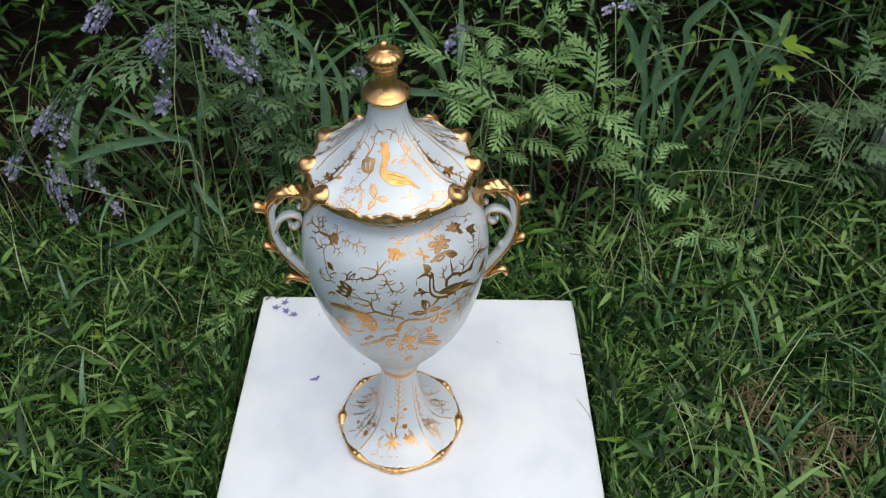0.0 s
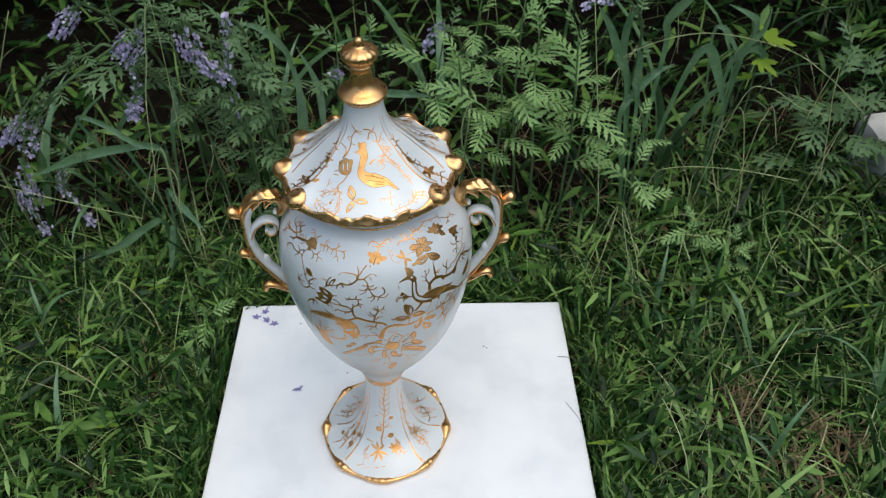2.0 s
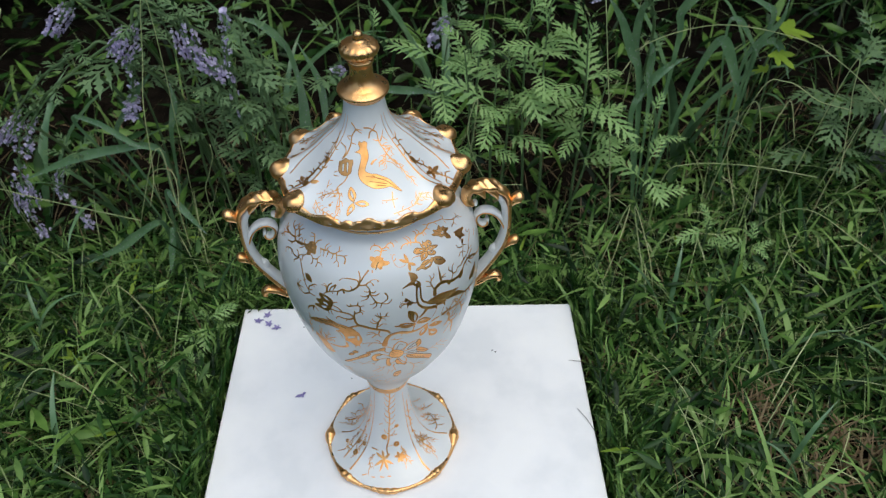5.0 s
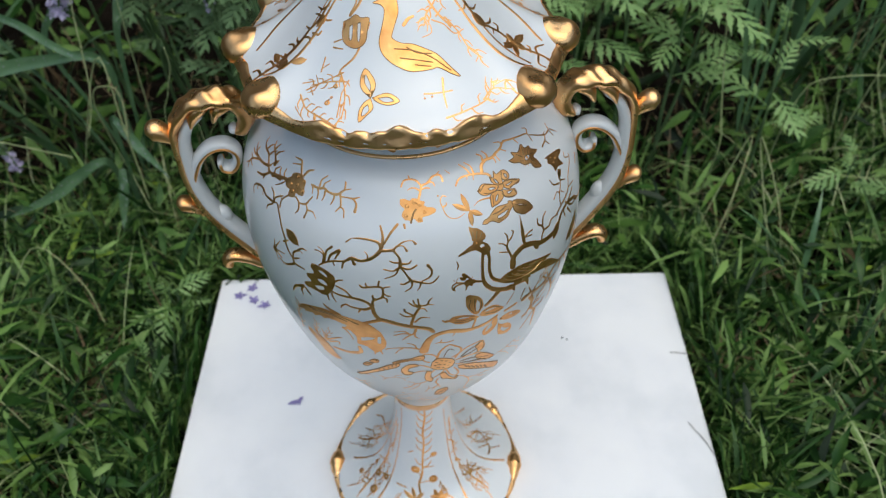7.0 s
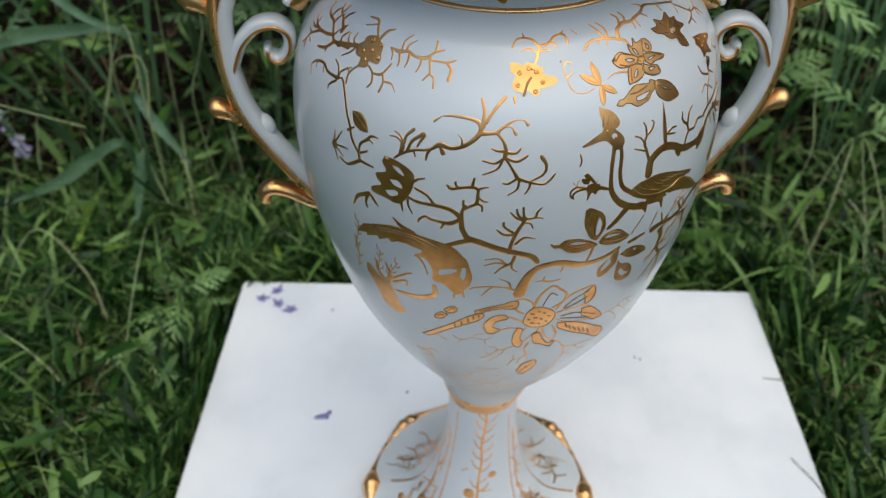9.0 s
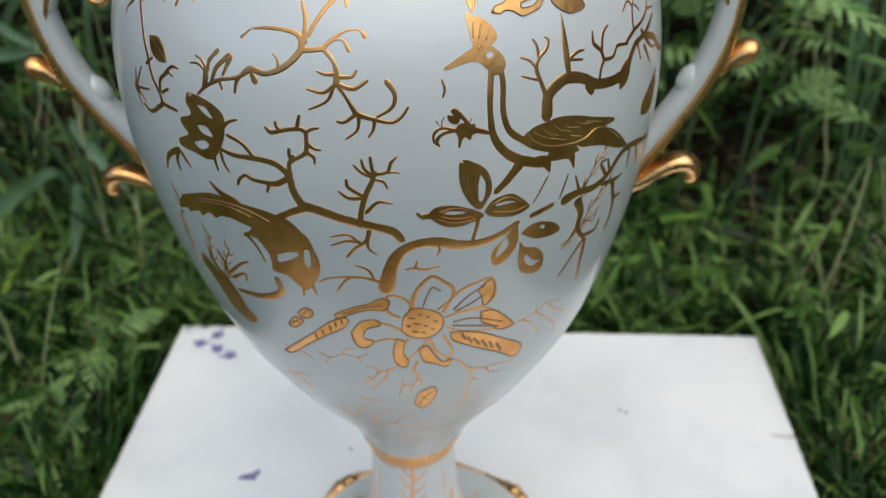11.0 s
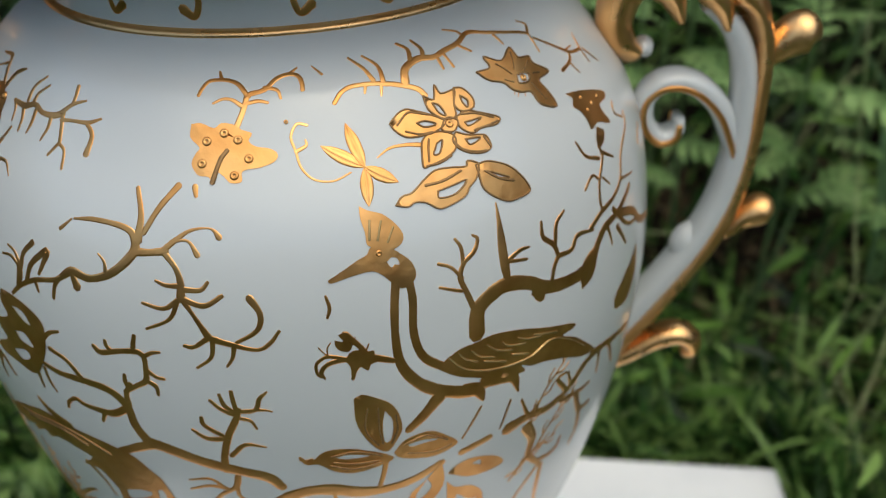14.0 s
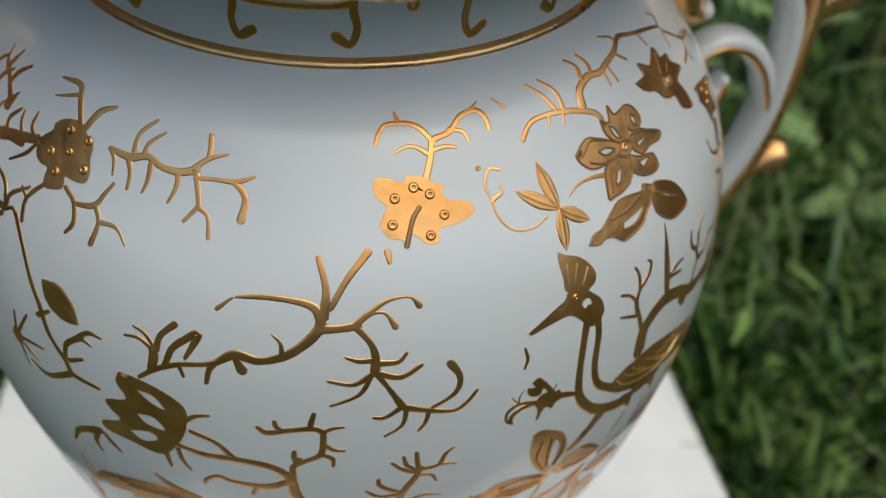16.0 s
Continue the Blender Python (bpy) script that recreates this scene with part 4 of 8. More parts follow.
stroke(m, [(60.0, 238.9), (58.5, 240.2), (56.0, 239.1)], [0.48, 0.48, 0.48])
stroke(m, [(61.0, 238.9), (62.5, 237.2)], [0.51, 0.3])
stroke(m, [(75.0, 243.5), (74.0, 241.9), (68.5, 239.5), (66.0, 236.3), (62.5, 234.9), (59.0, 234.5), (55.5, 233.4)], [0.49, 0.57, 0.65, 0.73, 0.81, 0.9, 0.98])
stroke(m, [(72.5, 245.9), (71.5, 244.6), (74.0, 242.9)], [0.43, 0.43, 0.43])
stroke(m, [(62.0, 233.4), (66.5, 228.4), (71.5, 226.7)], [0.99, 0.77, 0.55])
stroke(m, [(66.0, 236.3), (71.0, 235.1)], [0.54, 0.32])
stroke(m, [(81.0, 238.7), (77.5, 236.9)], [0.78, 0.56])

m = motif("gilt_side_tree")
stroke(m, [(33.9, 226.3), (34.3, 229.9), (36.2, 231.5), (38.8, 232.2), (42.3, 231.0), (45.6, 228.8), (50.1, 227.7), (54.6, 227.8), (56.7, 230.1), (59.2, 231.8), (63.9, 232.2), (69.0, 233.9)], [2.58, 2.46, 2.34, 2.34, 2.11, 2.11, 2.11, 2.34, 1.64, 1.41, 1.17, 0.94])
stroke(m, [(39.2, 232.0), (39.1, 236.7), (39.7, 243.2)], [1.06, 1.5, 0.26])
stroke(m, [(38.9, 235.1), (41.6, 236.1), (43.3, 236.0)], [0.74, 0.64, 0.37])
stroke(m, [(39.2, 235.4), (42.6, 234.5)], [0.64, 0.46])
stroke(m, [(33.8, 230.7), (33.1, 233.2), (32.5, 235.5), (33.3, 237.2), (35.0, 238.3), (35.8, 239.7), (35.2, 240.4)], [0.98, 0.82, 0.82, 0.66, 0.66, 0.57, 0.33])
stroke(m, [(32.5, 233.6), (29.6, 235.0)], [0.56, 0.4])
stroke(m, [(32.8, 235.3), (31.5, 237.2), (29.9, 238.1)], [0.56, 0.48, 0.48])
stroke(m, [(33.2, 236.9), (33.3, 239.3), (32.7, 240.6)], [0.64, 0.56, 0.4])
stroke(m, [(46.3, 228.9), (47.1, 231.3), (48.2, 232.7)], [0.74, 0.85, 0.96])
stroke(m, [(48.1, 232.6), (47.5, 234.6), (45.9, 236.4), (46.1, 238.5)], [0.81, 0.81, 0.81, 0.5])
stroke(m, [(47.8, 234.5), (48.7, 237.2), (50.6, 238.3)], [0.83, 0.73, 0.42])
stroke(m, [(48.1, 232.6), (50.8, 232.3), (52.4, 233.8), (56.1, 232.9)], [0.8, 0.8, 0.8, 0.46])
stroke(m, [(44.0, 229.3), (44.3, 227.8)], [3.14, 1.88])
leaf(m, (56.0, 230.0), (52.4, 225.0), 4.09)
stroke(m, [(70.5, 221.4), (67.2, 217.1), (62.6, 216.3)], [1.24, 7.05, 3.73])
stroke(m, [(63.4, 231.9), (69.1, 229.2), (73.5, 225.1), (85.3, 219.7)], [1.53, 1.53, 1.53, 1.09])
stroke(m, [(59.9, 231.6), (60.8, 228.0)], [0.87, 0.44])
stroke(m, [(62.8, 230.0), (65.5, 225.5)], [0.99, 0.66])


m = motif("gilt_low_vine")
stroke(m, [(70.9, 205.1), (58.2, 209.6), (53.8, 209.3), (50.4, 206.7), (46.2, 205.5), (42.0, 206.4), (38.4, 206.0)], [1.13, 1.61, 1.61, 1.61, 1.77, 1.93, 2.74])
stroke(m, [(49.5, 207.1), (47.5, 210.6), (49.2, 210.9)], [1.1, 0.83, 0.55])
stroke(m, [(50.8, 206.8), (49.7, 210.7)], [0.87, 0.58])
stroke(m, [(42.0, 206.6), (40.6, 211.0)], [0.85, 0.49])
stroke(m, [(42.4, 206.6), (44.0, 208.4)], [0.64, 0.51])
stroke(m, [(48.9, 204.9), (53.8, 203.4), (56.3, 203.3)], [1.32, 1.15, 0.66])
stroke(m, [(52.8, 203.5), (54.8, 198.2), (58.0, 197.3)], [1.43, 1.25, 0.71])
stroke(m, [(54.8, 198.2), (55.5, 192.9), (54.4, 189.4)], [1.34, 0.96, 0.77])
stroke(m, [(42.0, 204.1), (43.6, 200.1), (43.4, 196.0), (46.3, 191.5)], [2.31, 1.88, 1.44, 1.16])
stroke(m, [(43.4, 196.0), (41.5, 194.0), (39.3, 193.5)], [1.16, 0.87, 0.43])
stroke(m, [(45.2, 192.7), (49.7, 192.0), (50.8, 194.6)], [1.18, 1.01, 0.51])
stroke(m, [(46.3, 191.5), (43.5, 187.6), (40.8, 183.4)], [0.99, 0.83, 0.5])
stroke(m, [(46.9, 190.8), (47.3, 183.5), (48.1, 177.8)], [1.14, 1.14, 0.57])
stroke(m, [(58.0, 209.2), (58.3, 203.9)], [1.07, 0.53])
stroke(m, [(61.1, 208.7), (64.3, 201.7)], [1.24, 0.62])

m = motif("gilt_lotus")
m["lined"] = True
patch(m, "gilt_flower_heart", [(6.0, 183.6), (7.5, 185.7), (9.0, 186.0), (11.0, 185.1), (13.0, 183.6), (14.0, 181.2), (13.5, 178.2), (12.0, 176.1), (10.0, 175.5), (7.5, 176.1), (5.5, 178.2), (5.5, 180.9)])
vein(m, [(7.0, 183.0), (8.0, 182.7)], 0.48)
vein(m, [(9.0, 183.9), (9.5, 183.6)], 0.48)
vein(m, [(10.5, 183.0), (11.0, 182.7)], 0.48)
vein(m, [(12.0, 181.2), (12.5, 180.9)], 0.48)
vein(m, [(6.5, 180.3), (7.0, 180.0)], 0.49)
vein(m, [(8.0, 180.9), (9.0, 180.6)], 0.48)
vein(m, [(10.0, 180.0), (10.5, 179.7)], 0.49)
vein(m, [(11.5, 178.5), (12.0, 178.2)], 0.49)
vein(m, [(7.5, 178.2), (8.5, 177.9)], 0.49)
vein(m, [(9.5, 177.6), (10.0, 177.3)], 0.49)
stroke(m, [(7.5, 185.7), (8.5, 190.2), (10.0, 193.2), (12.0, 195.0), (14.0, 193.2), (16.0, 190.5), (15.5, 187.2), (13.0, 184.8)], [0.95, 0.93, 0.9, 0.87, 0.84, 0.82, 0.79, 0.76])
vein(m, [(10.0, 186.6), (11.0, 190.2), (12.0, 192.0), (13.5, 190.5)], 0.19)
stroke(m, [(14.0, 183.6), (15.5, 187.2), (18.0, 189.9), (21.0, 191.1), (23.5, 191.4), (24.5, 188.7), (24.5, 185.1), (22.5, 183.3), (19.5, 182.7), (16.0, 182.4)], [0.84, 0.83, 0.81, 0.79, 0.77, 0.75, 0.73, 0.71, 0.69, 0.68])
patch(m, "gilt_petal", [(21.0, 188.7), (23.5, 191.1), (24.5, 188.1), (24.0, 184.8), (22.5, 183.3), (22.0, 186.0)])
vein(m, [(16.0, 183.9), (19.0, 187.5), (22.5, 189.6)], 0.21)
vein(m, [(16.5, 183.3), (20.0, 185.1), (22.5, 186.9)], 0.21)
stroke(m, [(14.5, 181.8), (18.0, 182.7), (22.0, 182.4), (24.5, 180.9), (28.5, 176.1), (30.0, 173.1), (26.5, 173.4), (22.5, 174.3), (18.0, 175.8), (14.5, 178.5)], [0.74, 0.72, 0.7, 0.69, 0.67, 0.65, 0.64, 0.62, 0.6, 0.59])
patch(m, "gilt_petal", [(22.0, 181.2), (25.0, 180.6), (28.5, 176.4), (30.5, 172.8), (27.0, 172.8), (24.5, 175.8), (22.5, 177.6)])
vein(m, [(16.0, 179.7), (20.5, 179.7), (27.5, 175.5)], 0.23)
vein(m, [(16.0, 178.5), (21.0, 176.7), (26.5, 174.3)], 0.23)
patch(m, "gilt_petal", [(15.5, 176.1), (19.5, 175.2), (24.0, 172.5), (28.5, 168.6), (34.5, 162.9), (33.5, 158.4), (28.0, 163.5), (23.0, 167.4), (18.5, 171.0), (16.0, 173.4)])
vein(m, [(18.0, 174.9), (19.0, 172.5)], 0.63)
vein(m, [(19.5, 173.1), (20.5, 170.7)], 0.64)
vein(m, [(21.0, 171.9), (22.5, 169.2)], 0.64)
vein(m, [(23.0, 170.4), (24.5, 167.4)], 0.65)
vein(m, [(25.0, 169.2), (26.0, 166.5)], 0.65)
vein(m, [(27.0, 167.4), (28.5, 164.1)], 0.66)
stroke(m, [(6.5, 175.5), (5.0, 172.2), (5.5, 168.0), (7.0, 168.9), (9.5, 172.5), (10.5, 175.2)], [0.75, 0.72, 0.69, 0.66, 0.63, 0.6])
stroke(m, [(11.0, 174.6), (12.5, 169.5), (15.0, 166.5), (16.0, 169.2), (15.0, 172.8), (14.0, 175.2)], [0.75, 0.72, 0.69, 0.66, 0.63, 0.6])
patch(m, "gilt_petal", [(4.0, 175.8), (5.5, 174.6), (5.0, 170.1), (6.0, 167.1), (5.0, 164.4), (3.0, 166.8), (3.0, 171.9)])
patch(m, "gilt_petal", [(8.5, 171.6), (10.5, 172.2), (12.0, 168.3), (14.0, 165.0), (16.0, 165.9), (15.0, 162.9), (12.0, 165.0), (9.5, 166.5)])
stroke(m, [(5.5, 178.2), (3.0, 180.6), (0.5, 181.5), (-2.0, 180.0), (-4.5, 177.9), (-5.5, 174.9), (-4.0, 173.1), (-1.5, 174.3), (2.0, 175.8), (4.5, 175.2)], [0.87, 0.85, 0.83, 0.81, 0.79, 0.77, 0.75, 0.73, 0.71, 0.7])
patch(m, "gilt_petal", [(-5.5, 177.9), (-3.0, 181.8), (0.0, 182.7), (1.0, 180.9), (-2.0, 179.4), (-3.0, 176.1), (-1.0, 174.9), (-3.0, 172.5), (-5.0, 173.4)])
stroke(m, [(5.0, 183.3), (3.5, 184.5), (2.0, 187.5), (3.0, 189.9), (5.0, 190.2), (7.0, 188.4), (8.0, 185.7)], [0.83, 0.8, 0.77, 0.75, 0.72, 0.69, 0.66])
patch(m, "gilt_leaf", [(-8.0, 183.9), (-4.5, 186.3), (-1.0, 187.8), (2.0, 189.6), (3.5, 188.7), (2.5, 186.0), (-1.0, 186.0), (-4.5, 184.5), (-7.5, 182.7)])
vein(m, [(-6.5, 184.2), (-2.0, 186.6), (2.0, 187.5)], 0.19)
patch(m, "gilt_pod", [(-25.5, 164.7), (-19.5, 170.7), (-14.5, 175.8), (-10.0, 180.6), (-6.5, 183.0), (-5.5, 182.1), (-7.0, 179.4), (-11.0, 176.1), (-16.5, 171.3), (-23.0, 165.0)])
vein(m, [(-14.0, 175.8), (-14.0, 174.0)], 0.51)
vein(m, [(-12.0, 177.6), (-12.0, 176.1)], 0.50)
vein(m, [(-10.0, 179.7), (-10.0, 177.9)], 0.50)
vein(m, [(-8.5, 181.2), (-8.5, 179.7)], 0.49)
vein(m, [(-7.0, 182.4), (-7.0, 180.9)], 0.49)
patch(m, "gilt_bud", [(-16.5, 182.4), (-14.5, 184.5), (-13.0, 184.2), (-13.0, 182.7), (-14.5, 181.2), (-16.0, 181.2)])
vein(m, [(-15.5, 182.1), (-14.0, 183.9), (-13.5, 182.7)], 0.22)
patch(m, "gilt_bud", [(-20.0, 177.6), (-18.0, 180.3), (-16.5, 180.3), (-16.0, 179.4), (-18.0, 177.0), (-19.5, 176.7)])
vein(m, [(-19.0, 177.9), (-17.5, 179.4), (-17.0, 178.8)], 0.23)
patch(m, "gilt_bud", [(6.5, 145.2), (7.5, 150.9), (9.5, 153.0), (12.0, 153.6), (12.5, 150.3), (11.5, 146.4), (9.5, 142.2), (7.5, 142.8)])
vein(m, [(7.5, 144.3), (9.5, 149.1), (11.5, 151.8)], 0.25)
vein(m, [(8.5, 150.0), (10.5, 146.7)], 0.23)

m = motif("gilt_lotus_stem")
stroke(m, [(5.5, 166.8), (3.5, 165.0), (1.0, 163.2), (-1.5, 162.0), (-4.0, 158.1), (-7.0, 156.0)], [0.68, 0.61, 0.55, 0.48, 0.41, 0.34])
stroke(m, [(1.0, 163.2), (-0.5, 159.0), (-4.5, 153.9)], [0.48, 0.38, 0.28])
stroke(m, [(-3.5, 158.7), (-5.0, 160.5)], [0.4, 0.27])
stroke(m, [(-1.5, 161.4), (-2.0, 164.1), (-4.0, 164.4)], [0.39, 0.33, 0.26])
stroke(m, [(8.0, 166.5), (7.0, 162.6), (8.0, 159.3), (6.5, 156.3), (4.0, 155.4), (2.5, 150.9)], [0.69, 0.62, 0.56, 0.49, 0.42, 0.35])
stroke(m, [(8.0, 159.3), (9.0, 155.4)], [0.48, 0.27])
stroke(m, [(4.0, 155.4), (4.0, 158.7)], [0.4, 0.27])
stroke(m, [(6.5, 156.3), (5.5, 152.4)], [0.41, 0.28])
stroke(m, [(15.0, 166.2), (18.0, 164.1), (20.5, 160.2), (25.0, 158.1), (29.5, 157.8), (34.0, 156.3)], [0.62, 0.55, 0.49, 0.42, 0.35, 0.28])
stroke(m, [(20.5, 160.2), (22.0, 154.8), (21.5, 150.3), (21.5, 143.4), (19.5, 139.8)], [0.59, 0.51, 0.44, 0.37, 0.29])
stroke(m, [(25.0, 158.1), (27.5, 154.8), (31.0, 153.0)], [0.42, 0.32, 0.22])
stroke(m, [(22.0, 154.8), (25.0, 152.1)], [0.36, 0.22])
stroke(m, [(21.5, 143.4), (24.5, 138.6)], [0.39, 0.24])
stroke(m, [(29.5, 172.5), (33.0, 173.1), (36.5, 173.7), (39.5, 175.2), (44.0, 173.4)], [0.4, 0.35, 0.31, 0.26, 0.21])
stroke(m, [(36.5, 173.7), (40.5, 169.5), (45.5, 163.2), (46.5, 159.3)], [0.37, 0.32, 0.27, 0.23])
stroke(m, [(39.5, 175.2), (43.5, 170.4), (48.5, 166.5)], [0.36, 0.29, 0.22])
stroke(m, [(33.0, 173.1), (37.0, 168.9), (40.0, 163.5)], [0.33, 0.27, 0.22])
stroke(m, [(36.5, 173.7), (36.5, 176.1)], [0.28, 0.19])

m = motif("gilt_fine_tendril")
stroke(m, [(-15.0, 168.3), (-12.5, 166.8), (-9.0, 168.9), (-5.5, 168.3), (-3.0, 170.1)], [0.38, 0.34, 0.29, 0.25, 0.2])
stroke(m, [(-9.0, 168.9), (-8.0, 171.0), (-5.5, 171.9)], [0.3, 0.25, 0.19])
stroke(m, [(-12.5, 166.8), (-14.5, 163.8)], [0.32, 0.2])
stroke(m, [(-5.5, 168.3), (-5.0, 165.9)], [0.29, 0.2])
stroke(m, [(-24.5, 167.7), (-22.5, 166.2), (-19.5, 166.2), (-17.5, 164.7)], [0.4, 0.34, 0.28, 0.21])
stroke(m, [(-31.0, 151.8), (-27.5, 153.0), (-25.5, 150.6), (-25.0, 147.0)], [0.73, 0.61, 0.49, 0.37])
stroke(m, [(-29.5, 150.6), (-24.0, 155.1), (-22.5, 153.6)], [0.57, 0.42, 0.28])
stroke(m, [(-30.0, 147.0), (-25.5, 149.4)], [0.43, 0.26])
stroke(m, [(-25.0, 129.9), (-15.0, 134.1), (-9.5, 130.8), (-1.5, 129.0), (7.0, 125.1), (17.5, 119.6), (24.0, 121.8)], [0.48, 0.45, 0.42, 0.38, 0.35, 0.32, 0.29])
stroke(m, [(-9.5, 130.8), (-4.5, 138.3), (0.5, 140.7)], [0.38, 0.31, 0.23])
stroke(m, [(-15.0, 134.1), (-10.5, 141.3), (-6.0, 144.3)], [0.37, 0.3, 0.23])
stroke(m, [(-1.5, 129.0), (2.0, 135.3), (6.5, 135.9)], [0.39, 0.31, 0.24])
stroke(m, [(7.0, 125.1), (10.5, 129.9), (15.0, 129.3)], [0.4, 0.32, 0.25])
stroke(m, [(-19.5, 132.6), (-20.5, 136.2), (-24.0, 134.7)], [0.37, 0.3, 0.23])
stroke(m, [(-5.5, 129.9), (-9.0, 123.9), (-14.5, 121.2)], [0.39, 0.31, 0.24])
stroke(m, [(3.0, 128.1), (0.0, 121.5)], [0.38, 0.24])
stroke(m, [(-8.5, 148.2), (-4.5, 146.7), (-0.5, 148.5)], [0.37, 0.3, 0.22])
stroke(m, [(19.0, 135.9), (22.5, 138.0), (28.0, 133.8)], [0.4, 0.32, 0.24])

m = motif("gilt_small_flower")
patch(m, "gilt_petal", [(17.0, 227.5), (17.5, 228.6), (18.5, 228.9), (19.5, 228.4), (20.5, 228.4), (20.5, 227.3), (21.0, 226.7), (20.0, 226.4), (19.5, 225.5), (18.5, 226.4), (18.0, 225.3), (17.5, 225.0), (17.5, 226.4)])
patch(m, "gilt_petal", [(16.0, 230.8), (17.0, 230.5), (16.5, 231.5), (17.5, 231.5), (17.5, 230.5), (18.0, 229.7), (17.5, 228.9), (16.5, 229.2), (16.0, 230.0)])
stroke(m, [(17.0, 227.8), (15.5, 228.4), (14.5, 228.4), (13.5, 227.5), (13.5, 226.1), (14.0, 225.5)], [0.63, 0.58, 0.53, 0.49, 0.44, 0.39])
stroke(m, [(15.0, 228.6), (14.5, 229.2), (14.0, 230.0)], [0.23, 0.19, 0.15])
stroke(m, [(15.0, 228.6), (15.0, 229.7), (15.5, 230.5)], [0.23, 0.19, 0.15])
stroke(m, [(18.0, 229.7), (18.5, 230.8)], [0.19, 0.12])
stroke(m, [(19.5, 228.4), (20.0, 229.5)], [0.23, 0.16])

for i, line in enumerate(([(-43.0, 196.0), (-40.5, 203.0), (-39.5, 208.0)], [(-44.5, 186.0), (-42.5, 193.0), (-42.0, 199.0)], [(-34.0, 187.0), (-31.0, 193.0), (-28.5, 197.5)], [(-36.0, 190.0), (-34.5, 196.0), (-33.5, 200.0)], [(42.0, 203.0), (45.0, 210.0), (49.0, 214.0)], [(44.0, 196.0), (48.0, 202.0), (52.0, 205.0)], [(40.0, 192.0), (44.0, 196.0), (49.0, 197.0)])):
    twig(motif("gilt_side_twig"), line, 0.55, 6, 2.8, 140 + i)

m = motif("gilt_slim_shape")
patch(m, "gilt_slim_shape", [(-39.8, 191.1), (-38.4, 190.9), (-35.3, 187.6), (-32.9, 185.9), (-31.7, 182.1), (-31.1, 177.5), (-29.8, 174.5), (-32.3, 171.7), (-35.4, 172.4), (-37.8, 174.4), (-38.6, 180.0), (-39.6, 185.0), (-40.7, 187.4)])
stroke(m, [(-30.7, 183.9), (-26.8, 184.4), (-23.1, 185.3), (-18.8, 188.3), (-18.6, 192.6)], [1.36, 1.81, 2.04, 1.81, 1.36])

m = motif("gilt_left_stem")
stroke(m, [(-47.7, 245.3), (-45.3, 242.3), (-43.4, 239.0), (-41.9, 236.6), (-40.6, 233.3), (-38.3, 230.4), (-37.4, 228.6), (-33.6, 228.3)], [0.83, 0.73, 0.83, 0.94, 0.83, 0.83, 0.94, 0.63])
stroke(m, [(-38.2, 230.8), (-37.7, 233.3), (-35.3, 235.3)], [0.73, 0.83, 0.73])
stroke(m, [(-37.0, 234.1), (-34.6, 236.3), (-32.7, 236.4)], [0.68, 0.68, 0.39])
stroke(m, [(-35.6, 235.2), (-34.1, 234.7)], [0.59, 0.39])
stroke(m, [(-37.6, 230.7), (-35.5, 232.0)], [0.73, 0.52])
stroke(m, [(-42.3, 235.0), (-40.3, 236.6)], [0.84, 0.53])
leaf(m, (-41.5, 240.1), (-35.9, 236.9), 4.22)
stroke(m, [(-44.6, 226.2), (-41.7, 225.6), (-37.9, 228.2)], [0.55, 0.83, 1.1])
stroke(m, [(-46.9, 229.0), (-46.6, 228.9)], [2.65, 2.65])
stroke(m, [(-46.9, 229.0), (-43.3, 227.1)], [0.83, 0.41])
stroke(m, [(-46.9, 229.0), (-45.3, 225.0)], [0.71, 0.43])
stroke(m, [(-46.9, 229.0), (-44.3, 233.8)], [0.75, 0.38])
stroke(m, [(-46.9, 229.0), (-46.8, 233.0)], [0.77, 0.39])
stroke(m, [(-46.9, 229.0), (-41.8, 230.0)], [0.62, 0.37])
stroke(m, [(-47.7, 245.1), (-48.7, 245.6), (-50.3, 244.7)], [0.63, 0.54, 0.36])
stroke(m, [(-46.5, 245.1), (-46.7, 247.6), (-43.7, 250.3), (-42.3, 250.4)], [0.65, 0.65, 0.57, 0.65])
stroke(m, [(-46.6, 247.4), (-48.2, 248.2)], [0.6, 0.43])

m = motif("gilt_berry_twig")
patch(m, "gilt_berry", [(-48.5, 252.4), (-48.3, 253.2), (-46.8, 254.3), (-46.9, 254.9), (-45.9, 255.6), (-44.0, 256.1), (-42.2, 256.1), (-40.5, 255.3), (-39.3, 254.9), (-39.0, 253.5), (-38.4, 252.6), (-38.6, 251.5), (-40.4, 251.2), (-41.9, 251.2), (-41.6, 250.3), (-42.5, 249.8), (-44.4, 249.4), (-45.1, 250.0), (-45.2, 251.1), (-46.5, 251.1), (-47.8, 251.5)])
dot(m, (-43.8, 255.2), 1.37)
dot(m, (-40.2, 255.0), 1.23)
dot(m, (-45.7, 252.6), 1.28)
dot(m, (-42.6, 253.4), 1.06)
dot(m, (-43.7, 251.2), 1.25)
dot(m, (-39.5, 252.5), 1.31)
stroke(m, [(-41.3, 250.4), (-39.3, 249.5), (-38.5, 247.8), (-39.3, 246.5)], [0.6, 0.68, 0.68, 0.45])
stroke(m, [(-39.3, 249.4), (-36.4, 250.0), (-35.3, 251.4), (-34.5, 252.5)], [0.57, 0.78, 0.57, 0.43])
stroke(m, [(-36.0, 250.0), (-35.0, 248.7), (-35.4, 246.5)], [0.72, 0.64, 0.72])
stroke(m, [(-35.0, 248.8), (-32.5, 248.9), (-30.8, 247.6)], [0.62, 0.49, 0.21])
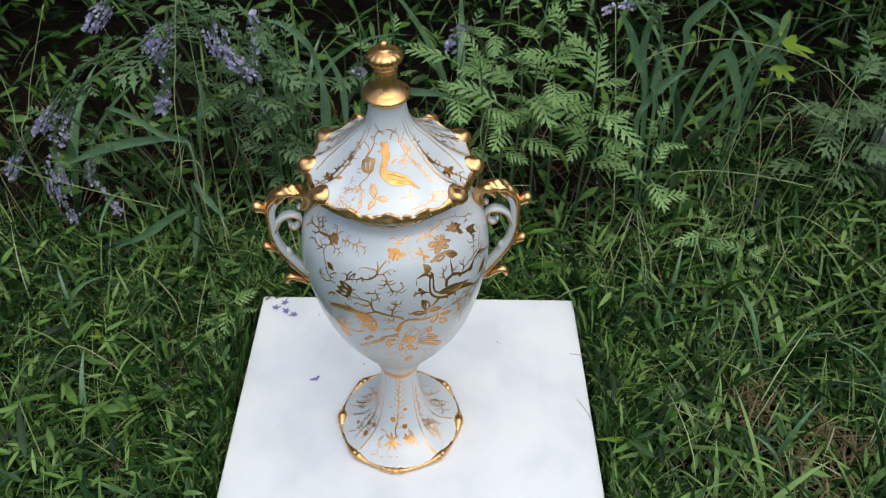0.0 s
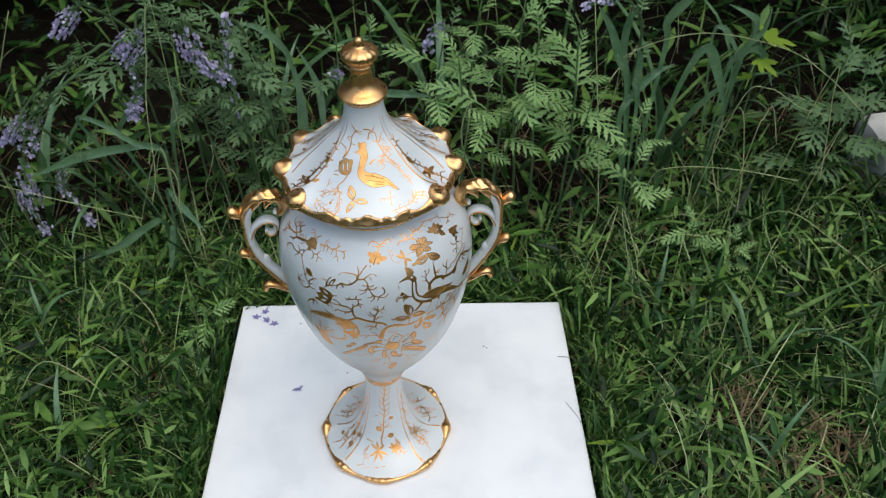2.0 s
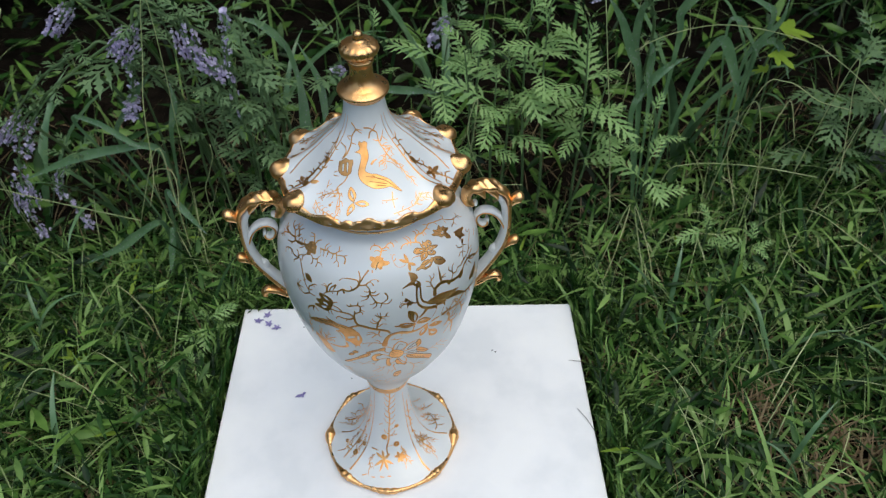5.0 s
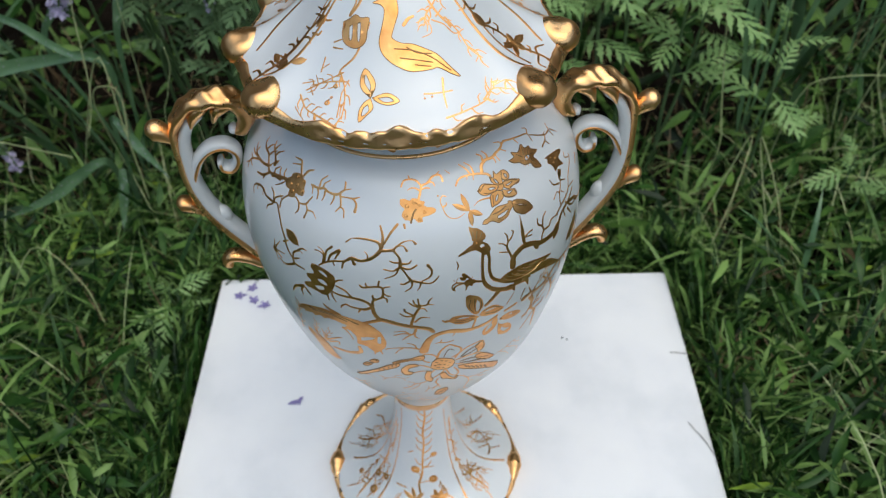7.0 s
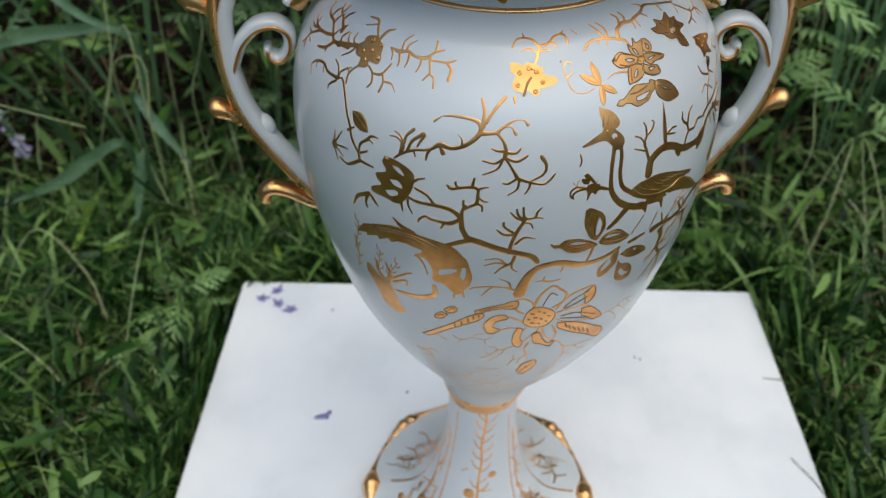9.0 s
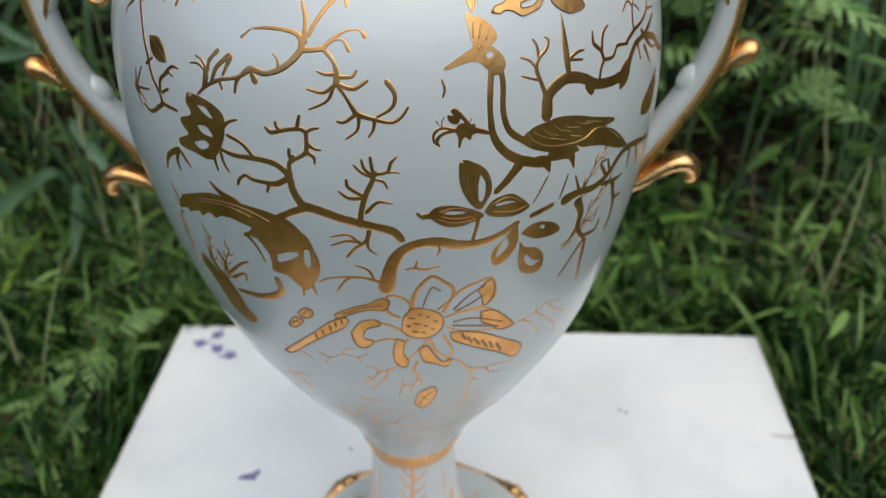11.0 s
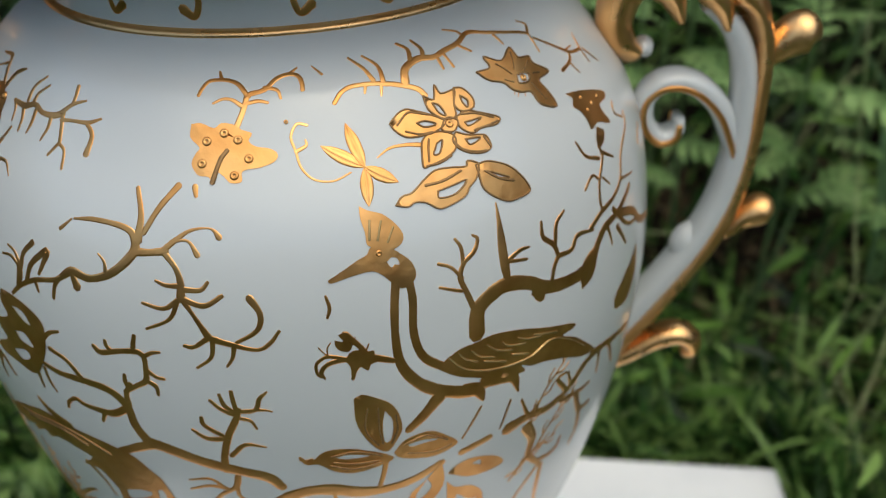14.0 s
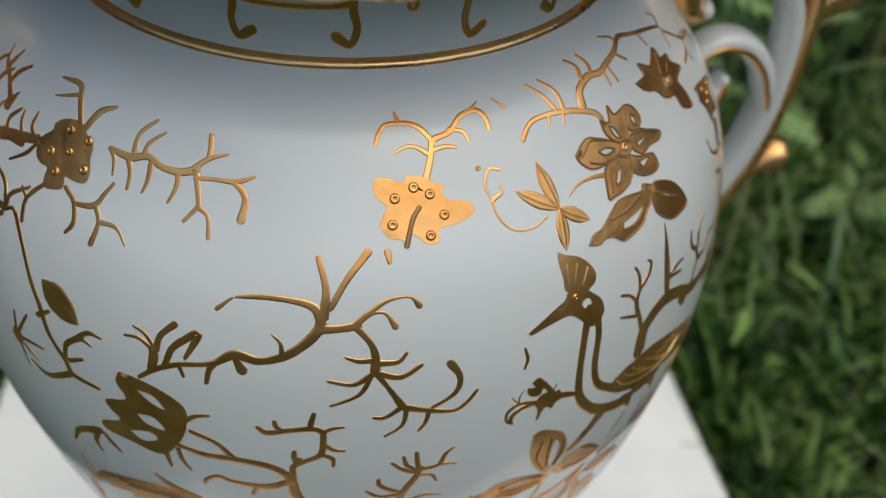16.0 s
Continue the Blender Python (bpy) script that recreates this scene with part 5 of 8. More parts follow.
stroke(m, [(-42.4, 255.8), (-44.1, 257.5), (-45.8, 258.8), (-49.6, 258.6)], [0.7, 0.85, 0.77, 0.39])
stroke(m, [(-45.0, 258.1), (-49.2, 257.0)], [0.63, 0.24])
stroke(m, [(-41.7, 255.8), (-40.2, 257.7), (-37.9, 258.5)], [0.86, 0.86, 0.43])
stroke(m, [(-48.7, 252.8), (-52.4, 251.9), (-56.3, 250.9)], [1.25, 1.43, 1.79])
stroke(m, [(-49.6, 252.7), (-50.9, 253.5), (-50.8, 254.9)], [0.68, 0.68, 0.42])
stroke(m, [(-52.2, 252.2), (-53.4, 253.2), (-53.6, 254.2)], [0.71, 0.62, 0.36])
stroke(m, [(-48.5, 252.7), (-49.8, 251.1), (-52.4, 249.5)], [0.69, 0.61, 0.35])
stroke(m, [(-57.9, 253.9), (-61.0, 255.4), (-63.5, 256.2), (-64.4, 257.7)], [1.19, 0.89, 0.89, 0.4])
stroke(m, [(-62.6, 255.9), (-61.0, 258.1)], [0.98, 0.39])
stroke(m, [(-60.1, 255.0), (-59.2, 256.4), (-57.0, 257.7)], [0.85, 0.75, 0.38])
stroke(m, [(-58.1, 253.3), (-56.7, 255.0)], [1.87, 0.37])

m = motif("gilt_fern_twig")
stroke(m, [(-36.7, 255.2), (-33.3, 255.1), (-30.9, 255.6), (-28.5, 255.1), (-25.9, 255.1), (-23.7, 255.6)], [0.65, 0.97, 0.84, 0.78, 0.9, 1.03])
stroke(m, [(-36.5, 255.2), (-35.5, 254.4), (-35.1, 253.1)], [0.69, 0.55, 0.28])
stroke(m, [(-33.7, 255.2), (-32.7, 253.9), (-32.5, 252.4)], [0.8, 0.6, 0.4])
stroke(m, [(-33.0, 255.7), (-32.9, 257.3), (-31.0, 258.6)], [0.72, 0.59, 0.4])
stroke(m, [(-31.4, 255.8), (-31.1, 256.8), (-29.2, 257.9)], [0.71, 0.52, 0.32])
stroke(m, [(-30.1, 255.1), (-30.0, 253.7), (-30.4, 252.5)], [0.78, 0.58, 0.26])
stroke(m, [(-26.1, 255.1), (-26.0, 253.8), (-26.7, 252.3)], [0.75, 0.56, 0.31])
stroke(m, [(-24.3, 255.6), (-22.4, 256.7), (-20.0, 257.3)], [0.73, 0.61, 0.31])
stroke(m, [(-22.5, 256.6), (-22.5, 257.6), (-22.8, 258.5)], [0.61, 0.61, 0.67])
stroke(m, [(-23.7, 255.3), (-23.0, 253.7), (-22.6, 252.5)], [0.74, 0.67, 0.61])
stroke(m, [(-22.7, 252.6), (-24.2, 251.1)], [0.55, 0.43])
stroke(m, [(-22.6, 252.5), (-21.3, 251.9), (-20.8, 250.1)], [0.55, 0.49, 0.49])
stroke(m, [(-23.8, 254.9), (-21.3, 255.1), (-18.4, 255.2), (-16.1, 255.8)], [0.61, 0.49, 0.61, 0.36])
stroke(m, [(-18.7, 255.2), (-17.0, 254.0), (-17.2, 252.0)], [0.61, 0.73, 0.97])

m = motif("gilt_side_sprig")
stroke(m, [(-51.3, 251.6), (-55.3, 251.2), (-58.6, 250.7), (-61.5, 252.0), (-64.5, 253.5), (-68.3, 253.7), (-70.3, 254.7), (-70.4, 256.3)], [1.27, 1.14, 1.14, 1.02, 1.02, 0.89, 0.76, 0.51])
stroke(m, [(-63.8, 253.4), (-62.7, 255.0), (-60.7, 256.3)], [0.87, 0.74, 0.37])
stroke(m, [(-67.1, 253.9), (-65.8, 255.7), (-64.1, 256.7)], [0.77, 0.64, 0.39])
stroke(m, [(-60.6, 251.6), (-63.7, 250.7), (-68.3, 249.9), (-72.4, 249.8), (-74.8, 250.7), (-75.3, 251.7)], [1.18, 1.03, 1.03, 0.88, 0.74, 0.44])
stroke(m, [(-69.7, 250.0), (-73.0, 249.0), (-76.0, 249.1)], [0.97, 0.8, 0.48])
stroke(m, [(-72.6, 250.2), (-72.4, 251.7)], [0.76, 0.46])
stroke(m, [(-58.4, 250.6), (-60.8, 248.5), (-64.9, 247.2)], [1.19, 1.06, 0.66])
stroke(m, [(-60.0, 249.2), (-60.1, 247.7)], [0.91, 0.52])
stroke(m, [(-55.3, 251.2), (-56.1, 252.6), (-54.4, 254.1)], [0.93, 0.7, 0.46])
stroke(m, [(-60.2, 251.5), (-59.2, 253.2)], [0.74, 0.5])
stroke(m, [(-68.0, 249.9), (-72.6, 247.4), (-73.9, 245.5), (-73.4, 243.4)], [0.99, 0.83, 0.83, 0.5])
stroke(m, [(-72.6, 247.4), (-75.5, 247.5)], [0.83, 0.5])
stroke(m, [(-73.6, 245.8), (-76.4, 243.2)], [0.74, 0.55])
stroke(m, [(-73.1, 246.3), (-70.4, 246.1)], [0.65, 0.49])

m = motif("gilt_side_twig")
stroke(m, [(-49.9, 245.1), (-54.8, 244.8), (-57.7, 245.7), (-61.5, 244.9), (-63.7, 243.0), (-62.4, 241.0)], [0.96, 0.82, 0.82, 0.82, 0.68, 0.41])
stroke(m, [(-61.4, 244.9), (-60.9, 243.6)], [0.71, 0.42])
stroke(m, [(-57.7, 245.7), (-56.7, 243.9)], [0.66, 0.39])
stroke(m, [(-49.9, 245.1), (-49.7, 246.8), (-46.8, 248.6)], [0.79, 0.68, 0.45])
stroke(m, [(-50.3, 244.4), (-52.5, 242.7), (-52.6, 241.4)], [0.76, 0.63, 0.38])
stroke(m, [(-49.9, 245.1), (-51.4, 247.3), (-53.7, 248.1)], [0.83, 0.71, 0.47])


# bracket pattern round the neck
for i in range(18):
    m = motif("gilt_hook", neck, ON_NECK)
    e, sgn = -23 + 20 * i, 1 if i % 2 else -1
    stroke(m, [(e - sgn * 3.0, 267.2), (e - sgn * 0.6, 266.2), (e + sgn * 0.6, 268.0), (e, 270.5), (e + sgn * 0.6, 273.4), (e - sgn * 0.5, 275.0), (e - sgn * 2.6, 274.2)], [1.4, 1.0, 0.9, 1.0, 0.9, 1.0, 1.4])
    if not i % 2:
        stroke(m, [(e, 270.9), (e + 5, 270.5), (e + 15, 270.5), (e + 20, 270.9)], [1.0, 0.8, 0.8, 1.0])
    else:
        dot(motif("gilt_dot", neck, ON_NECK), (e + 10, 270.6), 1.5)

# gilt drawing on the lid

m = motif("gilt_lid_shape", lid, ON_LID)
m["lined"] = True
patch(m, "gilt_long_necked_shape", [(-12.0, 312.7), (-6.8, 312.2), (-3.0, 312.8), (3.0, 312.1), (2.2, 310.1), (3.8, 308.0), (3.8, 306.1), (1.5, 304.1), (-0.8, 301.8), (-0.8, 300.6), (4.5, 299.5), (10.5, 299.1), (16.5, 297.9), (22.5, 296.2), (26.2, 293.8), (30.0, 290.6), (26.2, 291.7), (21.8, 293.3), (18.0, 293.3), (12.8, 293.3), (7.5, 293.5), (3.0, 294.3), (-2.2, 295.6), (-6.8, 297.4), (-9.0, 299.7), (-8.2, 302.3), (-6.8, 304.9), (-6.8, 306.9), (-10.5, 307.8), (-16.5, 308.0), (-10.5, 309.0), (-9.8, 310.2), (-12.8, 311.4)])
vein(m, [(0.0, 298.4), (9.8, 297.8), (19.5, 295.7), (27.0, 292.2)], 0.47)
vein(m, [(3.0, 296.4), (11.2, 295.7), (19.5, 294.6)], 0.46)
vein(m, [(6.8, 298.6), (12.8, 297.1), (20.2, 296.4)], 0.47)
vein(m, [(10.5, 294.7), (18.0, 293.9)], 0.46)
patch(m, "gilt_tulip", [(-35.2, 302.8), (-31.5, 303.8), (-27.8, 305.0), (-23.2, 304.6), (-17.2, 304.8), (-17.2, 302.0), (-17.2, 299.7), (-20.2, 298.2), (-24.8, 297.8), (-30.0, 298.4), (-33.0, 299.8)], [(-30.0, 302.1), (-27.8, 302.6), (-26.2, 299.7), (-27.8, 299.5)], [(-24.8, 303.2), (-22.5, 303.4), (-21.0, 299.8), (-22.5, 299.7)])
stroke(m, [(-20.2, 298.2), (-22.5, 295.7), (-27.0, 293.3), (-27.8, 291.6)], [0.94, 0.82, 0.7, 0.58])
stroke(m, [(-36.8, 297.9), (-32.2, 299.1)], [0.7, 0.47])
stroke(m, [(-36.0, 296.8), (-30.0, 297.1)], [0.7, 0.47])
stroke(m, [(-16.5, 303.8), (-18.0, 300.6)], [0.7, 0.47])

m = motif("gilt_lid_leaf", lid, ON_LID)
m["lined"] = True
patch(m, "gilt_leaf", [(-10.5, 288.7), (-15.0, 290.1), (-16.5, 292.1), (-15.0, 294.1), (-10.5, 292.5), (-9.0, 290.8)], [(-11.2, 289.8), (-14.2, 291.4), (-14.2, 292.9), (-11.2, 291.0)])
patch(m, "gilt_leaf", [(-9.8, 288.7), (-4.5, 289.6), (-0.8, 289.2), (1.5, 288.1), (-3.0, 287.5), (-7.5, 288.0)], [(-7.5, 288.7), (-3.0, 288.9), (-0.8, 288.2), (-4.5, 288.0)])
patch(m, "gilt_leaf", [(-10.5, 288.6), (-9.0, 287.0), (-11.2, 285.7), (-13.5, 284.7), (-14.2, 286.5), (-12.8, 287.8)], [(-11.2, 287.5), (-10.5, 286.5), (-12.8, 285.6), (-12.8, 286.8)])
stroke(m, [(21.8, 291.2), (20.2, 288.6), (19.5, 286.1)], [0.92, 0.69, 0.46])
stroke(m, [(12.0, 289.0), (16.5, 288.8), (24.0, 288.6)], [0.58, 0.58, 0.58])
dot(m, (12.0, 288.2), 0.69)
dot(m, (15.0, 288.3), 0.69)

m = motif("gilt_lid_tendril", lid, ON_LID)
stroke(m, [(-1.5, 319.3), (10.5, 319.0), (18.0, 317.6), (25.5, 315.9), (24.8, 312.1), (27.8, 309.0), (30.0, 306.2), (33.0, 303.6), (37.5, 300.6)], [1.05, 0.99, 0.94, 0.88, 0.82, 0.76, 0.7, 0.64, 0.58])
stroke(m, [(18.0, 317.6), (27.8, 320.2)], [0.93, 0.47])
stroke(m, [(7.5, 314.1), (11.2, 316.8), (18.0, 317.6)], [0.93, 0.81, 0.7])
stroke(m, [(25.5, 312.0), (15.0, 313.1)], [0.82, 0.47])
stroke(m, [(27.8, 311.8), (41.2, 315.9)], [0.94, 0.47])
stroke(m, [(35.2, 313.1), (40.5, 310.9)], [0.7, 0.47])
stroke(m, [(30.8, 306.4), (41.2, 308.5)], [0.7, 0.47])
stroke(m, [(30.0, 303.9), (36.8, 305.0)], [0.7, 0.47])
stroke(m, [(-33.8, 321.1), (-21.8, 318.3), (-27.8, 314.8), (-26.2, 311.0), (-27.8, 307.4), (-32.2, 304.4)], [0.94, 0.91, 0.89, 0.87, 0.84, 0.82])
stroke(m, [(-21.8, 318.1), (-6.8, 316.5)], [0.93, 0.47])
stroke(m, [(-21.8, 318.3), (-6.0, 318.1)], [0.81, 0.47])
stroke(m, [(-27.8, 314.5), (-37.5, 313.6), (-30.0, 312.5)], [0.82, 0.64, 0.47])
stroke(m, [(-26.2, 311.5), (-17.2, 311.2)], [0.7, 0.47])
stroke(m, [(-36.8, 309.5), (-30.8, 307.7), (-32.2, 304.8)], [0.82, 0.76, 0.7])
stroke(m, [(-45.8, 309.9), (-33.0, 309.1)], [0.82, 0.47])
stroke(m, [(-39.0, 287.5), (-35.2, 289.2), (-29.2, 291.4), (-25.5, 292.6)], [0.58, 0.58, 0.58, 0.58])
stroke(m, [(-42.0, 288.3), (-37.5, 289.5)], [0.47, 0.35])
stroke(m, [(-35.2, 287.2), (-38.2, 288.3)], [0.47, 0.35])
stroke(m, [(-38.2, 294.3), (-36.8, 291.4)], [0.59, 0.47])
stroke(m, [(-34.5, 293.4), (-37.5, 291.9)], [0.47, 0.35])
stroke(m, [(-39.0, 284.6), (-35.2, 283.4)], [0.47, 0.35])
stroke(m, [(-21.8, 291.4), (-23.2, 288.7), (-21.8, 284.9)], [0.46, 0.46, 0.46])
stroke(m, [(-35.2, 289.2), (-38.2, 290.5)], [0.47, 0.35])
stroke(m, [(6.8, 303.4), (10.5, 304.6), (14.2, 305.0)], [1.4, 1.16, 0.93])
stroke(m, [(26.2, 303.4), (33.0, 301.7), (37.5, 298.9), (43.5, 298.8)], [0.59, 0.55, 0.51, 0.47])
stroke(m, [(40.5, 295.7), (43.5, 293.1), (40.5, 291.9)], [0.47, 0.41, 0.35])
stroke(m, [(40.5, 286.9), (45.8, 286.8), (48.0, 285.6)], [0.47, 0.41, 0.35])
stroke(m, [(45.8, 286.8), (45.8, 285.2)], [0.47, 0.35])
stroke(m, [(15.8, 303.5), (22.5, 303.8), (24.0, 300.9), (17.2, 300.1)], [0.47, 0.43, 0.39, 0.35])
stroke(m, [(33.0, 303.6), (39.0, 301.7)], [0.47, 0.35])
dot(m, (-27.0, 289.8), 1.64)
dot(m, (-27.8, 286.7), 1.87)
dot(m, (-27.0, 287.7), 0.93)
dot(m, (-21.8, 286.8), 0.93)

for i, line in enumerate(([(-27.0, 292.5), (-23.0, 290.0), (-21.0, 287.5), (-20.0, 284.8)], [(-24.0, 291.0), (-31.0, 290.2), (-38.0, 288.6)], [(-31.0, 284.6), (-25.0, 284.0), (-20.0, 283.0)], [(-40.0, 286.5), (-35.0, 285.0), (-30.0, 284.5)],
                          [(34.0, 285.6), (40.0, 286.5), (46.0, 285.0)], [(18.0, 284.6), (27.0, 285.0), (36.0, 285.6), (42.0, 288.0)], [(36.0, 303.0), (40.0, 299.0), (41.0, 295.0), (44.0, 292.0)], [(30.0, 306.0), (24.0, 305.0), (20.0, 302.5)], [(26.0, 310.0), (34.0, 309.0), (39.0, 306.5)])):
    twig(motif("gilt_lid_tendril", lid, ON_LID), line, 0.75, 7, 2.8, 60 + i)

m = motif("gilt_lid_vine", lid, ON_LID)
stroke(m, [(-61.5, 313.6), (-54.0, 309.6), (-52.5, 305.0), (-53.2, 300.4), (-56.2, 297.2), (-58.5, 291.7), (-60.8, 287.9), (-63.8, 283.9)], [0.97, 1.13, 1.26, 1.26, 1.26, 1.26, 1.13, 0.8])
stroke(m, [(-54.0, 309.6), (-56.2, 308.2), (-63.0, 307.4)], [1.14, 1.03, 0.65])
stroke(m, [(-52.5, 307.5), (-48.8, 306.6), (-44.2, 306.8)], [1.01, 0.91, 0.58])
stroke(m, [(-51.8, 304.4), (-55.5, 302.9), (-62.2, 302.6)], [1.13, 1.02, 0.65])
stroke(m, [(-52.5, 302.0), (-48.0, 301.4), (-44.2, 302.0)], [1.02, 0.92, 0.58])
stroke(m, [(-54.0, 299.5), (-56.2, 297.8), (-62.2, 297.4)], [1.13, 1.02, 0.65])
stroke(m, [(-51.8, 297.4), (-48.0, 297.8), (-47.2, 298.8)], [1.01, 0.92, 0.58])
stroke(m, [(-56.2, 295.6), (-51.8, 296.2), (-49.5, 295.4)], [1.05, 0.95, 0.6])
stroke(m, [(-57.8, 292.5), (-61.5, 292.7), (-65.2, 291.9)], [1.16, 1.05, 0.66])
stroke(m, [(-59.2, 290.6), (-60.8, 289.8), (-63.8, 289.4)], [1.15, 1.04, 0.66])
stroke(m, [(-60.8, 287.6), (-66.0, 287.4), (-66.8, 286.5)], [1.17, 1.06, 0.67])
stroke(m, [(-59.2, 288.0), (-56.2, 288.4), (-55.5, 287.8)], [1.09, 0.98, 0.62])
stroke(m, [(-63.0, 285.1), (-66.8, 285.0), (-68.2, 284.1)], [1.21, 1.09, 0.69])
stroke(m, [(-63.8, 283.9), (-64.5, 282.5), (-66.8, 281.6)], [1.31, 1.18, 0.75])
stroke(m, [(-51.8, 300.8), (-54.8, 301.5), (-60.0, 301.1)], [1.11, 1.01, 0.64])
stroke(m, [(-57.0, 294.2), (-60.8, 293.8), (-63.0, 294.2)], [1.16, 1.05, 0.66])
stroke(m, [(-61.5, 286.8), (-63.0, 286.0), (-61.5, 285.5)], [1.14, 1.03, 0.65])
leaf(m, (-49.5, 302.3), (-51.8, 298.9), 2.7)
leaf(m, (-60.8, 288.6), (-68.2, 288.6), 3.34)
leaf(m, (-52.5, 289.8), (-58.5, 288.6), 4.55)
leaf(m, (-46.5, 292.3), (-51.8, 290.4), 2.83)
leaf(m, (-56.2, 290.3), (-62.2, 290.3), 2.11)

m = motif("gilt_lid_vine", lid, ON_LID)
stroke(m, [(65.2, 311.7), (57.8, 309.4), (55.5, 305.9), (54.8, 302.1), (57.0, 297.9), (63.8, 293.9), (66.0, 290.3), (69.8, 285.8), (71.2, 283.4)], [0.9, 1.05, 1.18, 1.18, 1.05, 1.05, 1.05, 0.9, 0.6])
stroke(m, [(57.0, 309.3), (54.0, 310.2), (48.8, 310.1)], [0.96, 0.86, 0.55])
stroke(m, [(56.2, 307.9), (62.2, 308.0), (66.0, 307.2)], [1.03, 0.93, 0.59])
stroke(m, [(55.5, 306.6), (51.0, 306.9), (48.8, 306.4)], [0.94, 0.85, 0.54])
stroke(m, [(54.0, 303.1), (51.0, 302.5), (47.2, 302.8)], [0.93, 0.84, 0.53])
stroke(m, [(54.8, 302.1), (59.2, 301.1), (63.8, 301.4)], [1.02, 0.92, 0.58])
stroke(m, [(60.8, 296.0), (61.5, 295.0), (59.2, 294.3)], [1.03, 0.93, 0.59])
stroke(m, [(63.8, 293.9), (66.8, 294.6), (66.0, 295.7)], [1.09, 0.98, 0.62])
stroke(m, [(69.8, 285.8), (72.8, 286.4), (76.5, 285.5)], [1.15, 1.04, 0.66])
stroke(m, [(69.0, 285.5), (65.2, 284.9), (66.0, 283.6)], [1.09, 0.98, 0.62])
stroke(m, [(70.5, 283.9), (72.0, 282.3), (70.5, 281.4)], [1.18, 1.07, 0.67])
stroke(m, [(68.2, 286.8), (70.5, 287.2), (70.5, 287.8)], [1.12, 1.01, 0.64])
stroke(m, [(65.2, 291.4), (62.2, 291.2), (60.0, 291.6)], [1.04, 0.94, 0.59])
stroke(m, [(60.0, 296.9), (63.8, 296.4), (66.8, 296.9)], [1.06, 0.96, 0.61])
leaf(m, (54.8, 300.8), (58.5, 296.2), 4.63)
leaf(m, (66.0, 290.0), (67.5, 292.2), 3.31)
leaf(m, (66.0, 290.0), (75.0, 289.2), 3.48)
leaf(m, (66.0, 290.0), (68.2, 287.5), 3.33)
leaf(m, (66.0, 290.0), (60.0, 288.1), 3.2)
leaf(m, (66.0, 290.0), (57.8, 291.2), 3.16)

for k in LUMPS:
    for e in (-1, 1):
        m = motif("gilt_rib_line", lid, ON_LID)
        if abs(k) == 52 and e * k < 0:
            stroke(m, [(k + 4 * e, 324.0), (k + 4 * e, 314.5), (k + 3 * e, 305.5), (k + 2 * e, 298.0), (k, 291.0), (k - 4 * e, 287.5), (k - 9 * e, 285.6)], [0.7, 0.9, 1.0, 1.0, 0.9, 0.8, 0.6])
        else:
            stroke(m, [(k + 7 * e, 324.0), (k + 6 * e, 314.5), (k + 4 * e, 304.5), (k + 4.5 * e, 293.0), (k + 10 * e, 286.0)], [0.6, 0.7, 0.7, 0.7, 0.5])
for i, (a, b_) in enumerate(((-122, -88), (88, 122), (-152, -122), (122, 152))):
    m = motif("gilt_lid_vine", lid, ON_LID)
    c = (a + b_) / 2
    for e in (-7, 7):
        twig(m, [(c + e * 0.5, 319.0), (c + e + 2, 308.0), (c + e - 2, 299.0), (c + e * 1.3 + 1, 291.0), (c + e * 1.5, 286.0)], 1.15, 18, 3.6, i + e)
    leaf(m, (c - 4, 296), (c + 1, 292.5), 2.0)
    leaf(m, (c + 5, 290.5), (c, 288), 2.2)
    dot(m, (c - 5, 289.5), 1.8)
# gilt drawing on the foot
m = motif("gilt_rib_line", foot, ON_FOOT)
stroke(m, [(-47.0, 74.8), (-48.0, 57.3), (-48.0, 33.8), (-45.0, 17.0), (-44.0, 9.5), (-44.0, 6.7)], [0.79, 0.79, 0.79, 0.79, 0.79, 0.79])

m = motif("gilt_rib_line", foot, ON_FOOT)
stroke(m, [(49.0, 73.0), (49.0, 55.5), (45.0, 34.9), (42.0, 17.6), (39.0, 9.7), (40.0, 6.4)], [0.78, 0.78, 0.78, 0.78, 0.78, 0.78])

m = motif("gilt_rib_line", foot, ON_FOOT)
stroke(m, [(-68.0, 65.8), (-71.0, 57.9), (-84.0, 34.0), (-85.0, 16.5), (-90.0, 8.9)], [0.65, 0.65, 0.65, 0.65, 0.65])

m = motif("gilt_rib_line", foot, ON_FOOT)
stroke(m, [(80.0, 60.1), (84.0, 48.9), (83.0, 26.5), (82.0, 13.8), (86.0, 7.3)], [0.64, 0.64, 0.64, 0.64, 0.64])

m = motif("gilt_rib_line", foot, ON_FOOT)
stroke(m, [(-75.0, 49.2), (-130.0, 14.0), (-134.0, 9.2)], [0.66, 0.66, 0.66])

m = motif("gilt_rib_line", foot, ON_FOOT)
stroke(m, [(121.0, 21.2), (125.0, 11.7), (128.0, 8.3)], [0.66, 0.66, 0.66])

m = motif("gilt_foot_vine", foot, ON_FOOT)
stroke(m, [(5.0, 80.0), (5.0, 71.5), (0.0, 60.6), (1.0, 49.8), (-2.0, 39.7), (-3.0, 28.8), (-7.0, 22.4), (-5.0, 18.1)], [1.4, 1.34, 1.27, 1.2, 1.14, 1.07, 1.0, 0.93])
stroke(m, [(4.0, 73.9), (-5.0, 76.7), (-10.0, 80.0)], [1.02, 0.8, 0.59])
